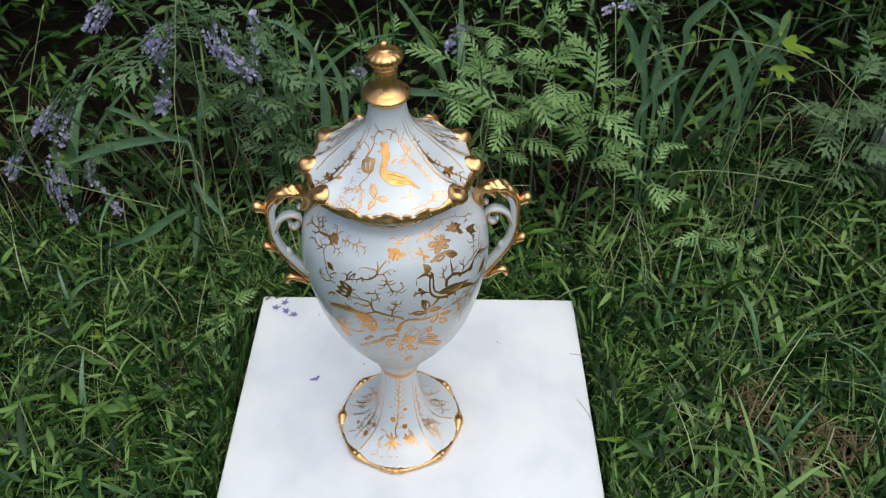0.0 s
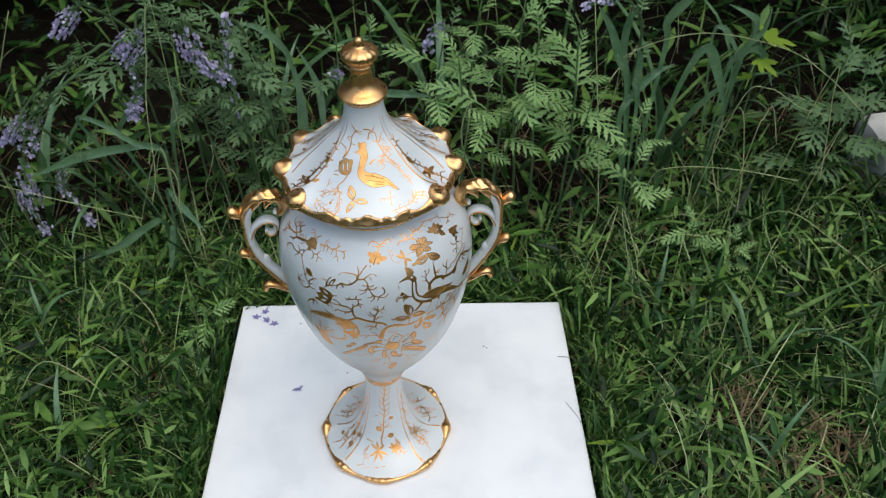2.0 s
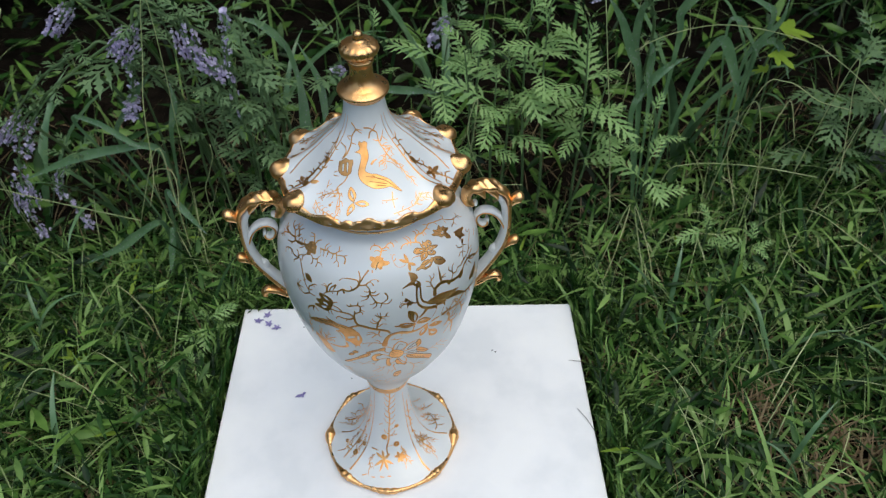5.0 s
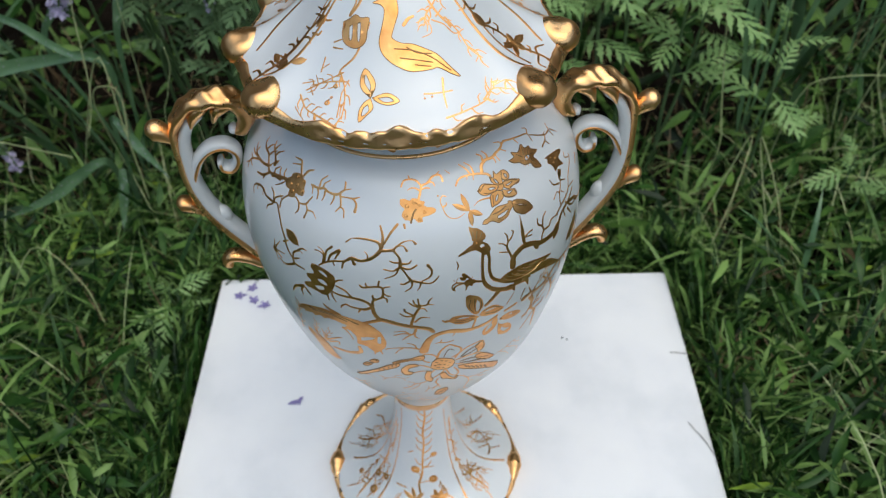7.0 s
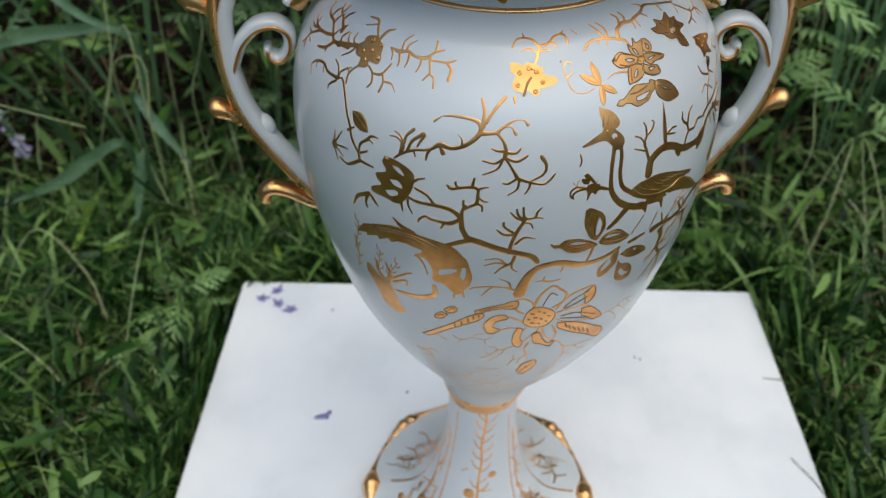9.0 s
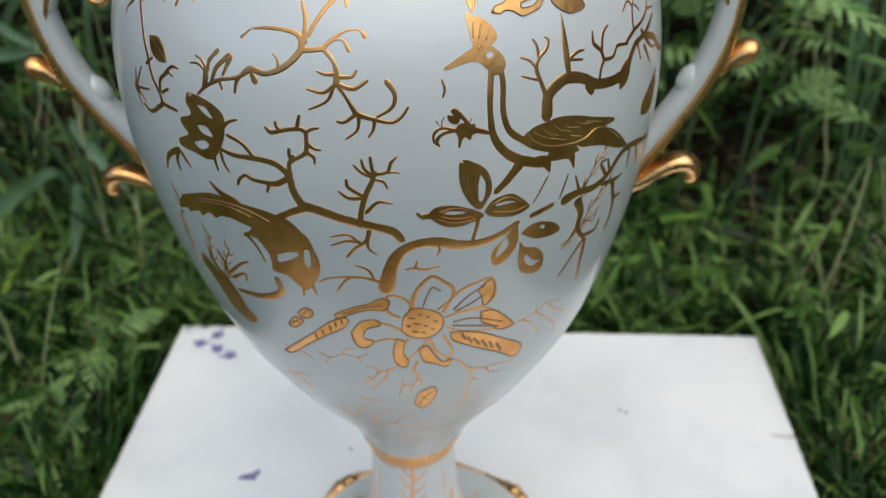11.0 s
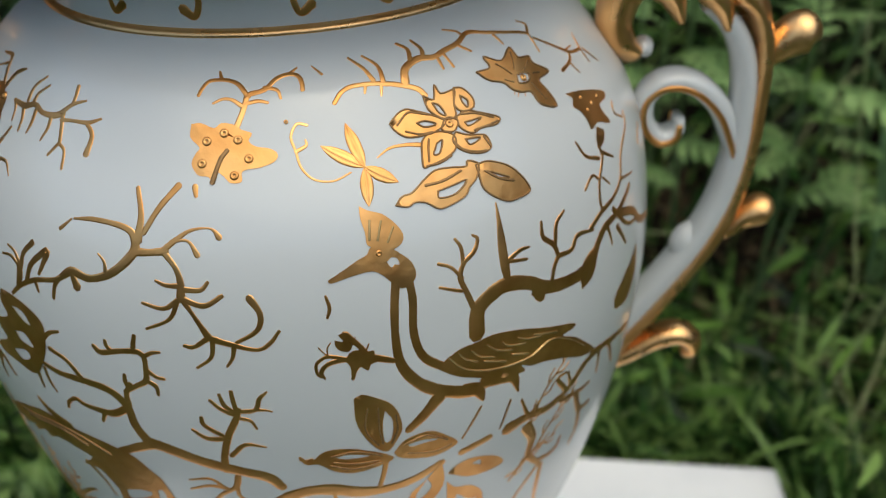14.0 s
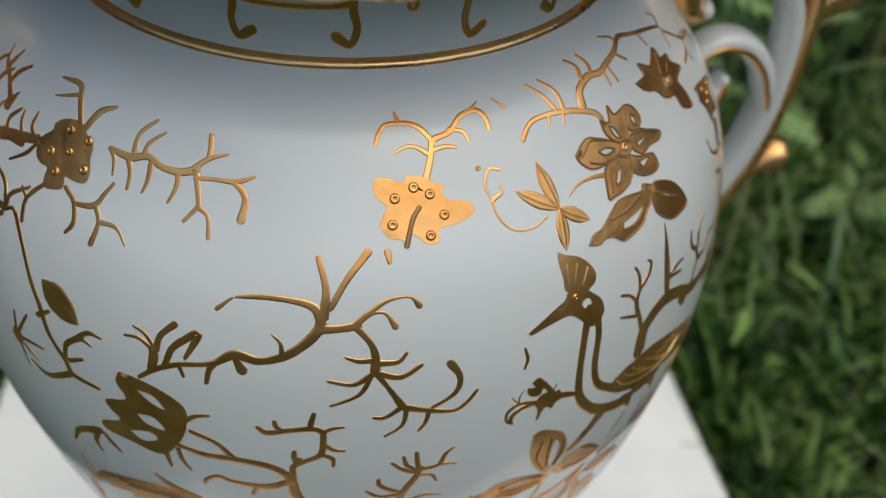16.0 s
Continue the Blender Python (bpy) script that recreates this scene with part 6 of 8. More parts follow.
stroke(m, [(4.0, 72.1), (16.0, 74.2), (23.0, 77.0)], [1.03, 0.81, 0.59])
stroke(m, [(3.0, 68.3), (-6.0, 70.6), (-11.0, 74.2)], [1.03, 0.81, 0.59])
stroke(m, [(3.0, 66.3), (15.0, 68.3), (22.0, 71.2)], [1.04, 0.81, 0.59])
stroke(m, [(2.0, 62.2), (-8.0, 64.4), (-12.0, 68.0)], [1.04, 0.82, 0.59])
stroke(m, [(2.0, 60.3), (13.0, 62.5), (20.0, 65.2)], [1.04, 0.82, 0.6])
stroke(m, [(1.0, 56.1), (-8.0, 58.4), (-13.0, 61.4)], [1.05, 0.82, 0.6])
stroke(m, [(1.0, 54.4), (12.0, 56.4), (19.0, 59.2)], [1.05, 0.82, 0.6])
stroke(m, [(0.0, 50.4), (-9.0, 52.2), (-14.0, 55.5)], [1.05, 0.83, 0.6])
stroke(m, [(0.0, 48.6), (11.0, 50.7), (17.0, 53.5)], [1.06, 0.83, 0.6])
stroke(m, [(-1.0, 44.7), (-9.0, 46.5), (-14.0, 49.5)], [1.06, 0.83, 0.61])
stroke(m, [(-1.0, 42.9), (9.0, 45.0), (15.0, 47.7)], [1.06, 0.83, 0.61])
stroke(m, [(-2.0, 33.8), (-10.0, 35.4), (-14.0, 38.3)], [1.07, 0.84, 0.61])
stroke(m, [(-2.0, 32.2), (7.0, 34.0), (12.0, 36.8)], [1.07, 0.84, 0.61])
dot(m, (17.0, 41.2), 3.67)
dot(m, (-13.0, 30.8), 5.09)
dot(m, (12.0, 24.6), 4.81)
stroke(m, [(17.0, 41.2), (0.0, 37.1)], [0.61, 0.61])
stroke(m, [(-13.0, 30.8), (-4.0, 26.8)], [0.62, 0.62])
stroke(m, [(12.0, 24.6), (-6.0, 22.9)], [0.62, 0.62])
stroke(m, [(-19.0, 43.8), (-27.0, 41.8)], [0.92, 0.61])
stroke(m, [(3.0, 32.4), (15.0, 32.7)], [0.92, 0.62])

m = motif("gilt_foot_blossom", foot, ON_FOOT)
for tip, w in (((-25.0, 17.6), 2.6), ((-21.0, 11.2), 2.8), ((-13.0, 9.6), 2.2), ((-3.0, 10.4), 2.6), ((4.0, 12.6), 2.4), ((-1.0, 18.2), 2.8), ((-15.0, 20.0), 2.6)):
    leaf(m, (-10.0, 14.8), tip, w)
dot(m, (-10.0, 14.8), 2.2)
stroke(m, [(-34.0, 19.1), (-22.0, 19.1)], [1.25, 0.78])
leaf(m, (14.0, 15.4), (6.0, 16.5), 2.81)
leaf(m, (14.0, 15.4), (11.0, 19.1), 2.80)
leaf(m, (14.0, 15.4), (21.0, 18.0), 2.81)
leaf(m, (14.0, 15.4), (24.0, 14.7), 2.81)
leaf(m, (14.0, 15.4), (17.0, 12.9), 2.81)
leaf(m, (14.0, 15.4), (11.0, 12.9), 2.81)
dot(m, (14.0, 15.4), 1.56)
stroke(m, [(23.0, 15.6), (29.0, 13.4)], [1.09, 0.63])
stroke(m, [(21.0, 19.6), (25.0, 17.1)], [1.09, 0.62])
stroke(m, [(-30.0, 7.2), (-26.0, 8.0)], [0.94, 0.78])
stroke(m, [(-20.0, 7.7), (-17.0, 7.8)], [0.94, 0.78])
stroke(m, [(-11.0, 8.3), (-7.0, 8.2)], [0.94, 0.78])
stroke(m, [(-3.0, 8.6), (0.0, 8.6)], [0.94, 0.78])

m = motif("gilt_foot_sprig", foot, ON_FOOT)
stroke(m, [(-61.0, 60.9), (-75.0, 42.3), (-70.0, 33.0), (-67.0, 23.5), (-66.0, 16.5), (-63.0, 11.9), (-60.0, 8.2)], [0.95, 0.93, 0.9, 0.87, 0.85, 0.82, 0.79])
stroke(m, [(-69.0, 32.7), (-60.0, 41.2)], [0.92, 0.62])
stroke(m, [(-67.0, 23.5), (-80.0, 19.8)], [0.95, 0.63])
stroke(m, [(-66.0, 22.2), (-54.0, 24.9)], [0.94, 0.63])
stroke(m, [(-66.0, 16.5), (-55.0, 18.3), (-47.0, 20.0)], [0.94, 0.78, 0.63])
stroke(m, [(-63.0, 11.9), (-71.0, 10.8)], [0.96, 0.64])
stroke(m, [(-62.0, 10.6), (-69.0, 10.0)], [0.96, 0.64])
stroke(m, [(-67.0, 9.2), (-70.0, 6.7)], [0.96, 0.64])
stroke(m, [(-67.0, 11.5), (-71.0, 13.1)], [0.96, 0.64])
stroke(m, [(-74.0, 41.8), (-122.0, 21.0)], [0.96, 0.64])
stroke(m, [(-52.0, 10.7), (-53.0, 9.1)], [0.95, 0.63])
stroke(m, [(-60.0, 8.2), (-59.0, 7.4)], [0.95, 0.64])
dot(m, (-76.0, 10.6), 3.20)
dot(m, (-54.0, 11.6), 4.74)
dot(m, (-63.0, 16.0), 4.12)
dot(m, (-51.0, 18.0), 3.78)
dot(m, (-75.0, 17.5), 2.22)

m = motif("gilt_foot_sprig", foot, ON_FOOT)
stroke(m, [(-109.0, 8.6), (-108.0, 12.5), (-112.0, 17.1), (-92.0, 35.4)], [0.94, 0.83, 0.73, 0.63])
stroke(m, [(-108.0, 12.5), (-99.0, 12.4)], [0.97, 0.65])
stroke(m, [(-110.0, 14.1), (-117.0, 12.0), (-119.0, 9.3)], [0.98, 0.82, 0.65])
stroke(m, [(-111.0, 16.3), (-98.0, 17.8)], [0.96, 0.64])
stroke(m, [(-111.0, 20.4), (-123.0, 13.8)], [0.81, 0.49])

m = motif("gilt_foot_sprig", foot, ON_FOOT)
stroke(m, [(66.0, 59.8), (60.0, 50.1), (56.0, 38.0), (54.0, 28.0), (57.0, 18.5), (58.0, 14.2), (60.0, 10.9)], [0.95, 0.95, 0.95, 0.95, 0.95, 0.95, 0.95])
stroke(m, [(62.0, 16.5), (58.0, 22.0)], [1.41, 0.78])
stroke(m, [(62.0, 16.5), (73.0, 15.4)], [1.42, 0.79])
stroke(m, [(60.0, 16.6), (50.0, 18.0)], [1.41, 0.78])
stroke(m, [(62.0, 16.0), (70.0, 13.4)], [1.42, 0.79])
stroke(m, [(61.0, 16.0), (56.0, 14.3)], [1.42, 0.79])
stroke(m, [(61.0, 17.0), (68.0, 20.8)], [1.41, 0.79])
stroke(m, [(59.0, 11.1), (60.0, 8.8)], [0.95, 0.63])
stroke(m, [(59.0, 12.2), (53.0, 11.4), (54.0, 9.9)], [0.94, 0.79, 0.63])
stroke(m, [(56.0, 38.0), (69.0, 35.4)], [0.93, 0.62])
stroke(m, [(56.0, 42.3), (47.0, 46.5)], [0.91, 0.61])
stroke(m, [(53.0, 29.0), (60.0, 24.4)], [1.09, 0.63])
stroke(m, [(54.0, 34.3), (45.0, 34.6)], [0.93, 0.62])
stroke(m, [(60.0, 48.0), (75.0, 45.0)], [0.92, 0.61])
dot(m, (61.0, 16.5), 3.46)
dot(m, (59.0, 39.7), 2.15)
dot(m, (53.0, 27.7), 2.18)

m = motif("gilt_foot_sprig", foot, ON_FOOT)
stroke(m, [(99.0, 22.9), (113.0, 13.1), (104.0, 11.2), (95.0, 10.6), (88.0, 11.2)], [0.96, 1.0, 1.04, 1.08, 1.12])
stroke(m, [(113.0, 13.1), (104.0, 15.0), (94.0, 20.0)], [0.95, 0.79, 0.63])
stroke(m, [(104.0, 11.1), (106.0, 9.0)], [0.97, 0.65])
stroke(m, [(95.0, 10.6), (98.0, 7.9)], [0.97, 0.65])
stroke(m, [(99.0, 11.0), (92.0, 15.0)], [0.96, 0.64])
stroke(m, [(111.0, 12.3), (116.0, 13.0)], [0.97, 0.65])
for i, line in enumerate(([(-66.0, 30.0), (-64.0, 20.0), (-60.0, 13.0)], [(-75.0, 20.0), (-74.0, 13.0), (-66.0, 9.5)], [(-54.0, 24.0), (-55.0, 16.0), (-52.0, 11.0)], [(-58.0, 58.0), (-60.0, 44.0), (-62.0, 33.0)],
                          [(62.0, 20.0), (70.0, 15.0), (72.0, 11.0)], [(54.0, 24.0), (52.0, 17.0), (54.0, 11.5)], [(66.0, 14.0), (62.0, 11.0), (56.0, 9.0)], [(62.0, 60.0), (58.0, 46.0), (58.0, 33.0)],
                          [(-108.0, 24.0), (-106.0, 16.0), (-112.0, 10.5)], [(-100.0, 18.0), (-98.0, 13.0), (-104.0, 9.5)], [(104.0, 22.0), (100.0, 14.0), (106.0, 10.0)], [(110.0, 18.0), (114.0, 12.5), (108.0, 9.0)],
                          [(20.0, 22.0), (22.0, 17.0), (18.0, 12.5)], [(26.0, 17.5), (22.0, 14.5), (28.0, 11.5)], [(-26.0, 16.0), (-30.0, 12.5), (-24.0, 10.0)])):
    twig(motif("gilt_foot_sprig", foot, ON_FOOT), line, 0.85, 8, 2.9, 80 + i)
for i, c in enumerate((-125, 125, 165)):
    m = motif("gilt_foot_sprig", foot, ON_FOOT)
    twig(m, [(c, 52.0), (c + 4, 30.0), (c - 4, 19.0), (c + 4, 11.5)], 1.0, 14, 3.4, 40 + i)
    m = motif("gilt_rib_line", foot, ON_FOOT)
    stroke(m, [(c + 18, 75.0), (c + 18, 32.0), (c + 18, 10.0)], [0.5, 0.5, 0.5])
finish_motifs()

# the lens keeps its focus on the front of the bowl
focus = next(o for o in body.children if o.name.startswith("gilt_wing"))
mid = sum((v.co for v in focus.data.vertices), Vector()) / len(focus.data.vertices)
for v in focus.data.vertices:
    v.co -= mid
focus.location = mid
cam.data.dof.use_dof, cam.data.dof.focus_object, cam.data.dof.aperture_fstop = True, focus, 22.0


# ---- gilded rims, scrolls and handles ----
def rim_ring(name, rows, mat, parent, label, n=288):
    """A closed band; rows(a) gives its cross-section as (r, z) for each angle."""
    verts, k = [], 0
    for j in range(n):
        a = 2 * math.pi * j / n
        sec = rows(a)
        k = len(sec)
        verts += [(r * math.cos(a), r * math.sin(a), z) for r, z in sec]
    faces = []
    for j in range(n):
        q = (j + 1) % n
        for i in range(k - 1):
            faces.append((j * k + i, q * k + i, q * k + i + 1, j * k + i + 1))
    return link_mesh(name, verts, faces, mat, parent, label=label)


def lid_rim(a):
    """Broad smooth crests at the front and back, lesser ones beside them, swelling under the shell knobs."""
    crest = bulge(a, (0, 180), 6.5) + 0.35 * bulge(a, (-13, 13, 167, -167), 3) + 0.75 * bulge(a, (-26, 26, 154, -154), 5.5)
    lump = bulge(a, LUMPS, 8)
    th = math.degrees(a) + 90
    wav = noise.noise(Vector((math.cos(a) * 9, math.sin(a) * 9, 2.0)))
    fine = noise.noise(Vector((math.cos(a) * 24, math.sin(a) * 24, 6.0)))
    notch = bulge(a, (-10, 10, -3.2, 4.0, -18, 18, -23, 30, 170, -170), 1.5)
    w = 3.3 + 3.2 * crest + 3.6 * lump + 1.1 * wav + 0.6 * fine + 1.6 * bulge(a, (-70, 70, -105, 105), 12)
    out = []
    for k, h in ((1.0, -0.2), (0.97, 0.25), (0.86, 0.45 + 2.3 * crest - 1.0 * notch), (0.72, 0.55 + 2.5 * crest + 0.3 * wav - 1.3 * notch), (0.52, 0.5 + 0.2 * crest + 0.25 * wav - 0.3 * notch), (0.30, 0.45 - 0.2 * crest), (0.12, 0.75 + 0.15 * crest - 0.3 * notch)):
        p = ON_LID.raised(th, w * k, h / 1000)
        out.append((math.hypot(p.x, p.y), p.z))
    r0, z0 = out[-1]
    return out + [(r0 + 0.0003, z0 - 0.0006), (r0 + 0.0001, z0 - 0.0012 - 0.0002 * crest), (r0 - 0.0008, z0 - 0.0017 - 0.0003 * crest - 0.0003 * wav), (r0 - 0.0030, z0 - 0.0018), (r0 - 0.0070, z0 - 0.0013)]


rim_ring("lid_rim", lid_rim, GOLD, lid, "scalloped gilded rim")


def shell_knob(k, size):
    """A rounded leaf curl on the lid, swelling out over the rim, with a hollow on its inner side."""
    v, rows, cols = [], 15, 32
    for i in range(rows):
        q = i / (rows - 1)
        for j in range(cols):
            f = 2 * math.pi * j / cols
            side, inn = q * 7.2 * math.sin(f) * (1 - 0.22 * q * math.cos(f)), 4.6 + q * 7.2 * math.cos(f)
            up = 3.4 * max(0.0, 1 - q ** 2.2) ** 0.70 * (1 - 0.055 * (inn - 4.6)) - 0.7 * q
            up -= 1.2 * math.exp(-(side / 3.4) ** 2 - ((inn - 7.0) / 2.2) ** 2) - 0.35 * math.cos(1.1 * side + k) * (1 - q)
            flat = max(0.0, inn) * size
            p = ON_LID.raised(k + math.degrees(side * size / max(14.0, ON_LID.radius(flat))), flat, up * size / 1000)
            out = Vector((p.x, p.y, 0)).normalized()
            v.append(p + out * (0.001 * size * max(0.0, -inn)))
    faces = [(i * cols + j, i * cols + (j + 1) % cols, (i + 1) * cols + (j + 1) % cols, (i + 1) * cols + j) for i in range(rows - 1) for j in range(cols)]
    return link_mesh("shell_knob", v, faces, GOLD, lid)


for k in LUMPS:
    shell_knob(k + (2 if k == 52 else -1 if k == -52 else 0), 1.08 if abs(k) < 150 else 0.85)


def foot_rim(a):
    """A moulded rim: broad ridged knots at the sides, lesser ones between, hollowed in the spans."""
    side, knot, crest = bulge(a, (-90, 86), 8), bulge(a, (-136, -43, 43, 132), 10), bulge(a, (-2, 178), 12)
    wav = noise.noise(Vector((math.cos(a) * 10, math.sin(a) * 10, 5.0)))
    step = 0.5 + 0.5 * math.cos(a * 58)
    span = bulge(a, (-112, -66, -22, 20, 64, 110), 12)
    r0, z0 = foot_shape(a, 0.0499, 0.0036)
    r0 += 0.0005 * crest - 0.0010 * side - 0.0003 * span
    t = 0.0014 + 0.0018 * knot * (0.72 + 0.28 * step) + 0.0013 * crest * (0.65 + 0.35 * step) + 0.0032 * side * (0.86 + 0.14 * step) + 0.0003 * wav
    out = []
    for q in [2 * math.pi * i / 16 for i in range(17)]:
        groove = 1 - 0.16 * (knot + crest) * math.exp(-((q - 1.5) / 0.35) ** 2)
        out.append((r0 + t * groove * math.cos(q), max(0.0002, z0 + t * groove * math.sin(q) * 1.1 + 0.0008 * (knot + side))))
    return out


aside(rim_ring("foot_rim", foot_rim, GOLD, foot, "wavy gilded foot rim", 540))


def handle(sx):
    """One scrolled handle, white inside and gilded outside, in the plane of the axis."""
    def pts(*q):
        return [(sx * x / 1000, 0.0, z / 1000) for x, z in q]

    def rad(*q):
        return [(a / 1000, b_ / 1000) for a, b_ in q]

    strap = sweep("handle", pts((72.0, 254.8), (76.3, 251.0), (79.0, 246.0), (80.3, 240.5), (80.8, 234.0), (80.9, 228.0), (80.2, 221.0), (78.3, 213.5), (75.3, 206.5), (71.2, 199.5), (66.5, 192.3), (61.5, 185.2), (57.0, 179.5)),
                  rad((1.7, 3.0), (2.0, 3.3), (2.2, 3.5), (2.3, 3.7), (2.4, 3.8), (2.5, 3.9), (2.5, 3.9), (2.4, 3.9), (2.4, 3.9), (2.4, 4.0), (2.5, 4.1), (2.7, 4.2), (3.0, 4.4)), PORCELAIN, urn, label="white scrolled handle with gilded outer edge", square=0.8)
    sweep("gilt_edge", pts((79.6, 255.4), (82.2, 249.5), (83.0, 243.0), (83.1, 236.0), (83.0, 229.0), (82.4, 222.0), (80.8, 214.0), (77.9, 206.3), (73.8, 199.0), (69.2, 191.6), (64.2, 184.2), (59.4, 177.8)),
          rad((1.5, 4.0), (1.6, 4.1), (1.5, 4.1), (1.5, 4.2), (1.6, 4.3), (1.7, 4.3), (1.8, 4.3), (1.8, 4.3), (1.7, 4.4), (1.7, 4.5), (1.8, 4.6), (2.0, 4.8)), GOLD, strap, square=0.8)
    curl = ((81.0, 225.0), (79.3, 229.5), (76.5, 235.4), (71.7, 239.9), (66.4, 240.8), (62.9, 238.0), (63.0, 233.2), (65.9, 230.0), (69.0, 230.9), (69.4, 233.6))
    sweep("scroll", pts(*curl), rad((1.8, 3.2), (2.0, 3.4), (2.1, 3.5), (2.1, 3.5), (2.0, 3.4), (1.9, 3.4), (1.8, 3.3), (1.5, 3.2), (1.3, 3.1), (1.0, 2.9)), PORCELAIN, strap, square=0.8)
    for y in (-3.3, 3.3):
        line = [(sx * (x - 0.4) / 1000, y / 1000, (z - 0.6) / 1000) for x, z in curl]
        sweep("gilt_line", line, rad(*[(0.6, 0.35)] * 10), GILT, strap, n=6)
    acanthus = sweep("acanthus", pts((60.8, 246.4), (58.0, 247.8), (56.0, 252.2), (57.6, 257.6), (62.3, 260.8), (68.0, 261.2), (73.4, 259.4), (77.8, 256.2), (80.8, 252.4), (82.4, 248.0)),
                     rad((1.5, 2.8), (2.7, 3.9), (3.3, 4.5), (3.4, 5.0), (3.1, 5.4), (3.0, 5.4), (2.9, 5.1), (2.6, 4.7), (2.2, 4.3), (1.4, 3.8)), GOLD, strap, n=28, steps=10)
    for v in acanthus.data.vertices:
        v.co += Vector((0, 0, 1)) * (0.0009 * math.cos(v.co.y * 700 + v.co.x * 260) * math.cos(v.co.x * 640))
    sweep("acanthus_lobe", pts((61.0, 259.4), (65.0, 257.0), (67.4, 252.0)), rad((2.6, 5.1), (2.7, 5.0), (1.0, 3.2)), GOLD, strap, n=18)
    sweep("acanthus_lobe", pts((69.4, 259.2), (73.4, 255.6), (75.6, 250.4)), rad((2.5, 5.1), (2.7, 4.9), (1.0, 3.2)), GOLD, strap, n=18)
    blob("acanthus_tip", (sx * 0.0616, 0, 0.2472), (0.0016, 0.0030, 0.0018), PORCELAIN, strap, (0, sx * 30, 0), 0.1, 3)
    sweep("bud", pts((82.4, 243.5), (84.6, 246.0), (87.4, 248.3), (89.6, 249.2), (91.8, 249.0)), rad((1.6, 2.8), (2.6, 3.4), (3.6, 4.2), (3.7, 4.2), (1.7, 2.1)), GOLD, strap, n=20)
    sweep("bud", pts((80.6, 208.4), (83.2, 210.8), (86.2, 212.7), (88.4, 213.4), (89.9, 213.2)), rad((1.6, 3.0), (2.2, 3.1), (3.0, 3.6), (2.9, 3.5), (1.3, 1.7)), GOLD, strap, n=20)
    sweep("leaf_curl", pts((58.0, 174.6), (64.0, 177.6), (69.6, 181.0), (74.6, 182.6), (77.8, 181.0), (78.2, 178.2), (76.6, 176.6)),
          rad((2.2, 3.6), (2.3, 3.6), (2.4, 3.4), (2.5, 3.5), (2.3, 3.4), (1.7, 3.0), (0.8, 1.6)), GOLD, strap, n=20)
    blob("spur", (sx * 0.0742, 0, 0.2062), (0.0032, 0.0034, 0.0044), PORCELAIN, strap, (0, sx * 28, 0), 0.04, 6)
    return strap


for sx in (1, -1):
    ear = handle(sx)
    ear.rotation_euler = (0, 0, radians(4.5))
    ear.location.z = 0.0 if sx > 0 else 0.0042

# ---- lawn, weeds and garden plants ----
rng = np.random.default_rng(5)


def blade_mesh(roots, h, w, ang, tilt, bend, segs=4, twist=0.5):
    """Verts and faces of many bent blades."""
    n = len(roots)
    d = np.stack([np.cos(ang), np.sin(ang), np.zeros(n)], 1)
    tw = ang + math.pi / 2 + rng.normal(0, twist, n)
    s = np.stack([np.cos(tw), np.sin(tw), np.zeros(n)], 1)
    pos, pts = roots.copy(), []
    for k in range(segs + 1):
        t = k / segs
        ww = (w * (1 - t ** 2.2) * (0.6 + 0.65 * t))[:, None] * 0.5
        pts += [pos - s * ww, pos + s * ww] if k < segs else [pos]
        a = tilt + bend * t * 1.5
        pos = pos + (d * np.sin(a)[:, None] + np.array([0, 0, 1]) * np.cos(a)[:, None]) * (h / segs)[:, None]
    per = 2 * segs + 1
    v = np.stack(pts, 1).reshape(-1, 3)
    faces = []
    for i in range(n):
        o = i * per
        for k in range(segs - 1):
            faces.append((o + 2 * k, o + 2 * k + 1, o + 2 * k + 3, o + 2 * k + 2))
        faces.append((o + 2 * segs - 2, o + 2 * segs - 1, o + 2 * segs))
    return v.tolist(), faces


def off_slab(v, f, per_v, per_f):
    """Drops the pieces that would hang over the slab."""
    q = np.array(v).reshape(-1, per_v, 3)
    over = (q[:, :, 0] > -0.1470) & (q[:, :, 0] < 0.1575 - 0.020 * q[:, :, 1]) & (q[:, :, 1] > -0.155) & (q[:, :, 1] < 0.143)
    keep = ~over.any(axis=1)
    shift = (np.arange(len(q)) - (np.cumsum(keep) - 1)) * per_v
    out = []
    for i in np.nonzero(keep)[0]:
        for p in f[i * per_f:i * per_f + per_f]:
            out.append(tuple(int(a - shift[i]) for a in p))
    return q[keep].reshape(-1, 3).tolist(), out


def blades(name, roots, height, width, lean, mat, label, droop=0.8, segs=4, category="grass"):
    n = len(roots)
    v, f = blade_mesh(roots, height * rng.uniform(0.45, 1.4, n), width * rng.uniform(0.6, 1.5, n), rng.uniform(0, 2 * math.pi, n),
                      lean * rng.uniform(0.1, 1.5, n), droop * rng.uniform(0.1, 1.7, n), segs)
    v, f = off_slab(v, f, 2 * segs + 1, segs)
    return tagged(link_mesh(name, v, f, mat), label, category, kind="stuff")


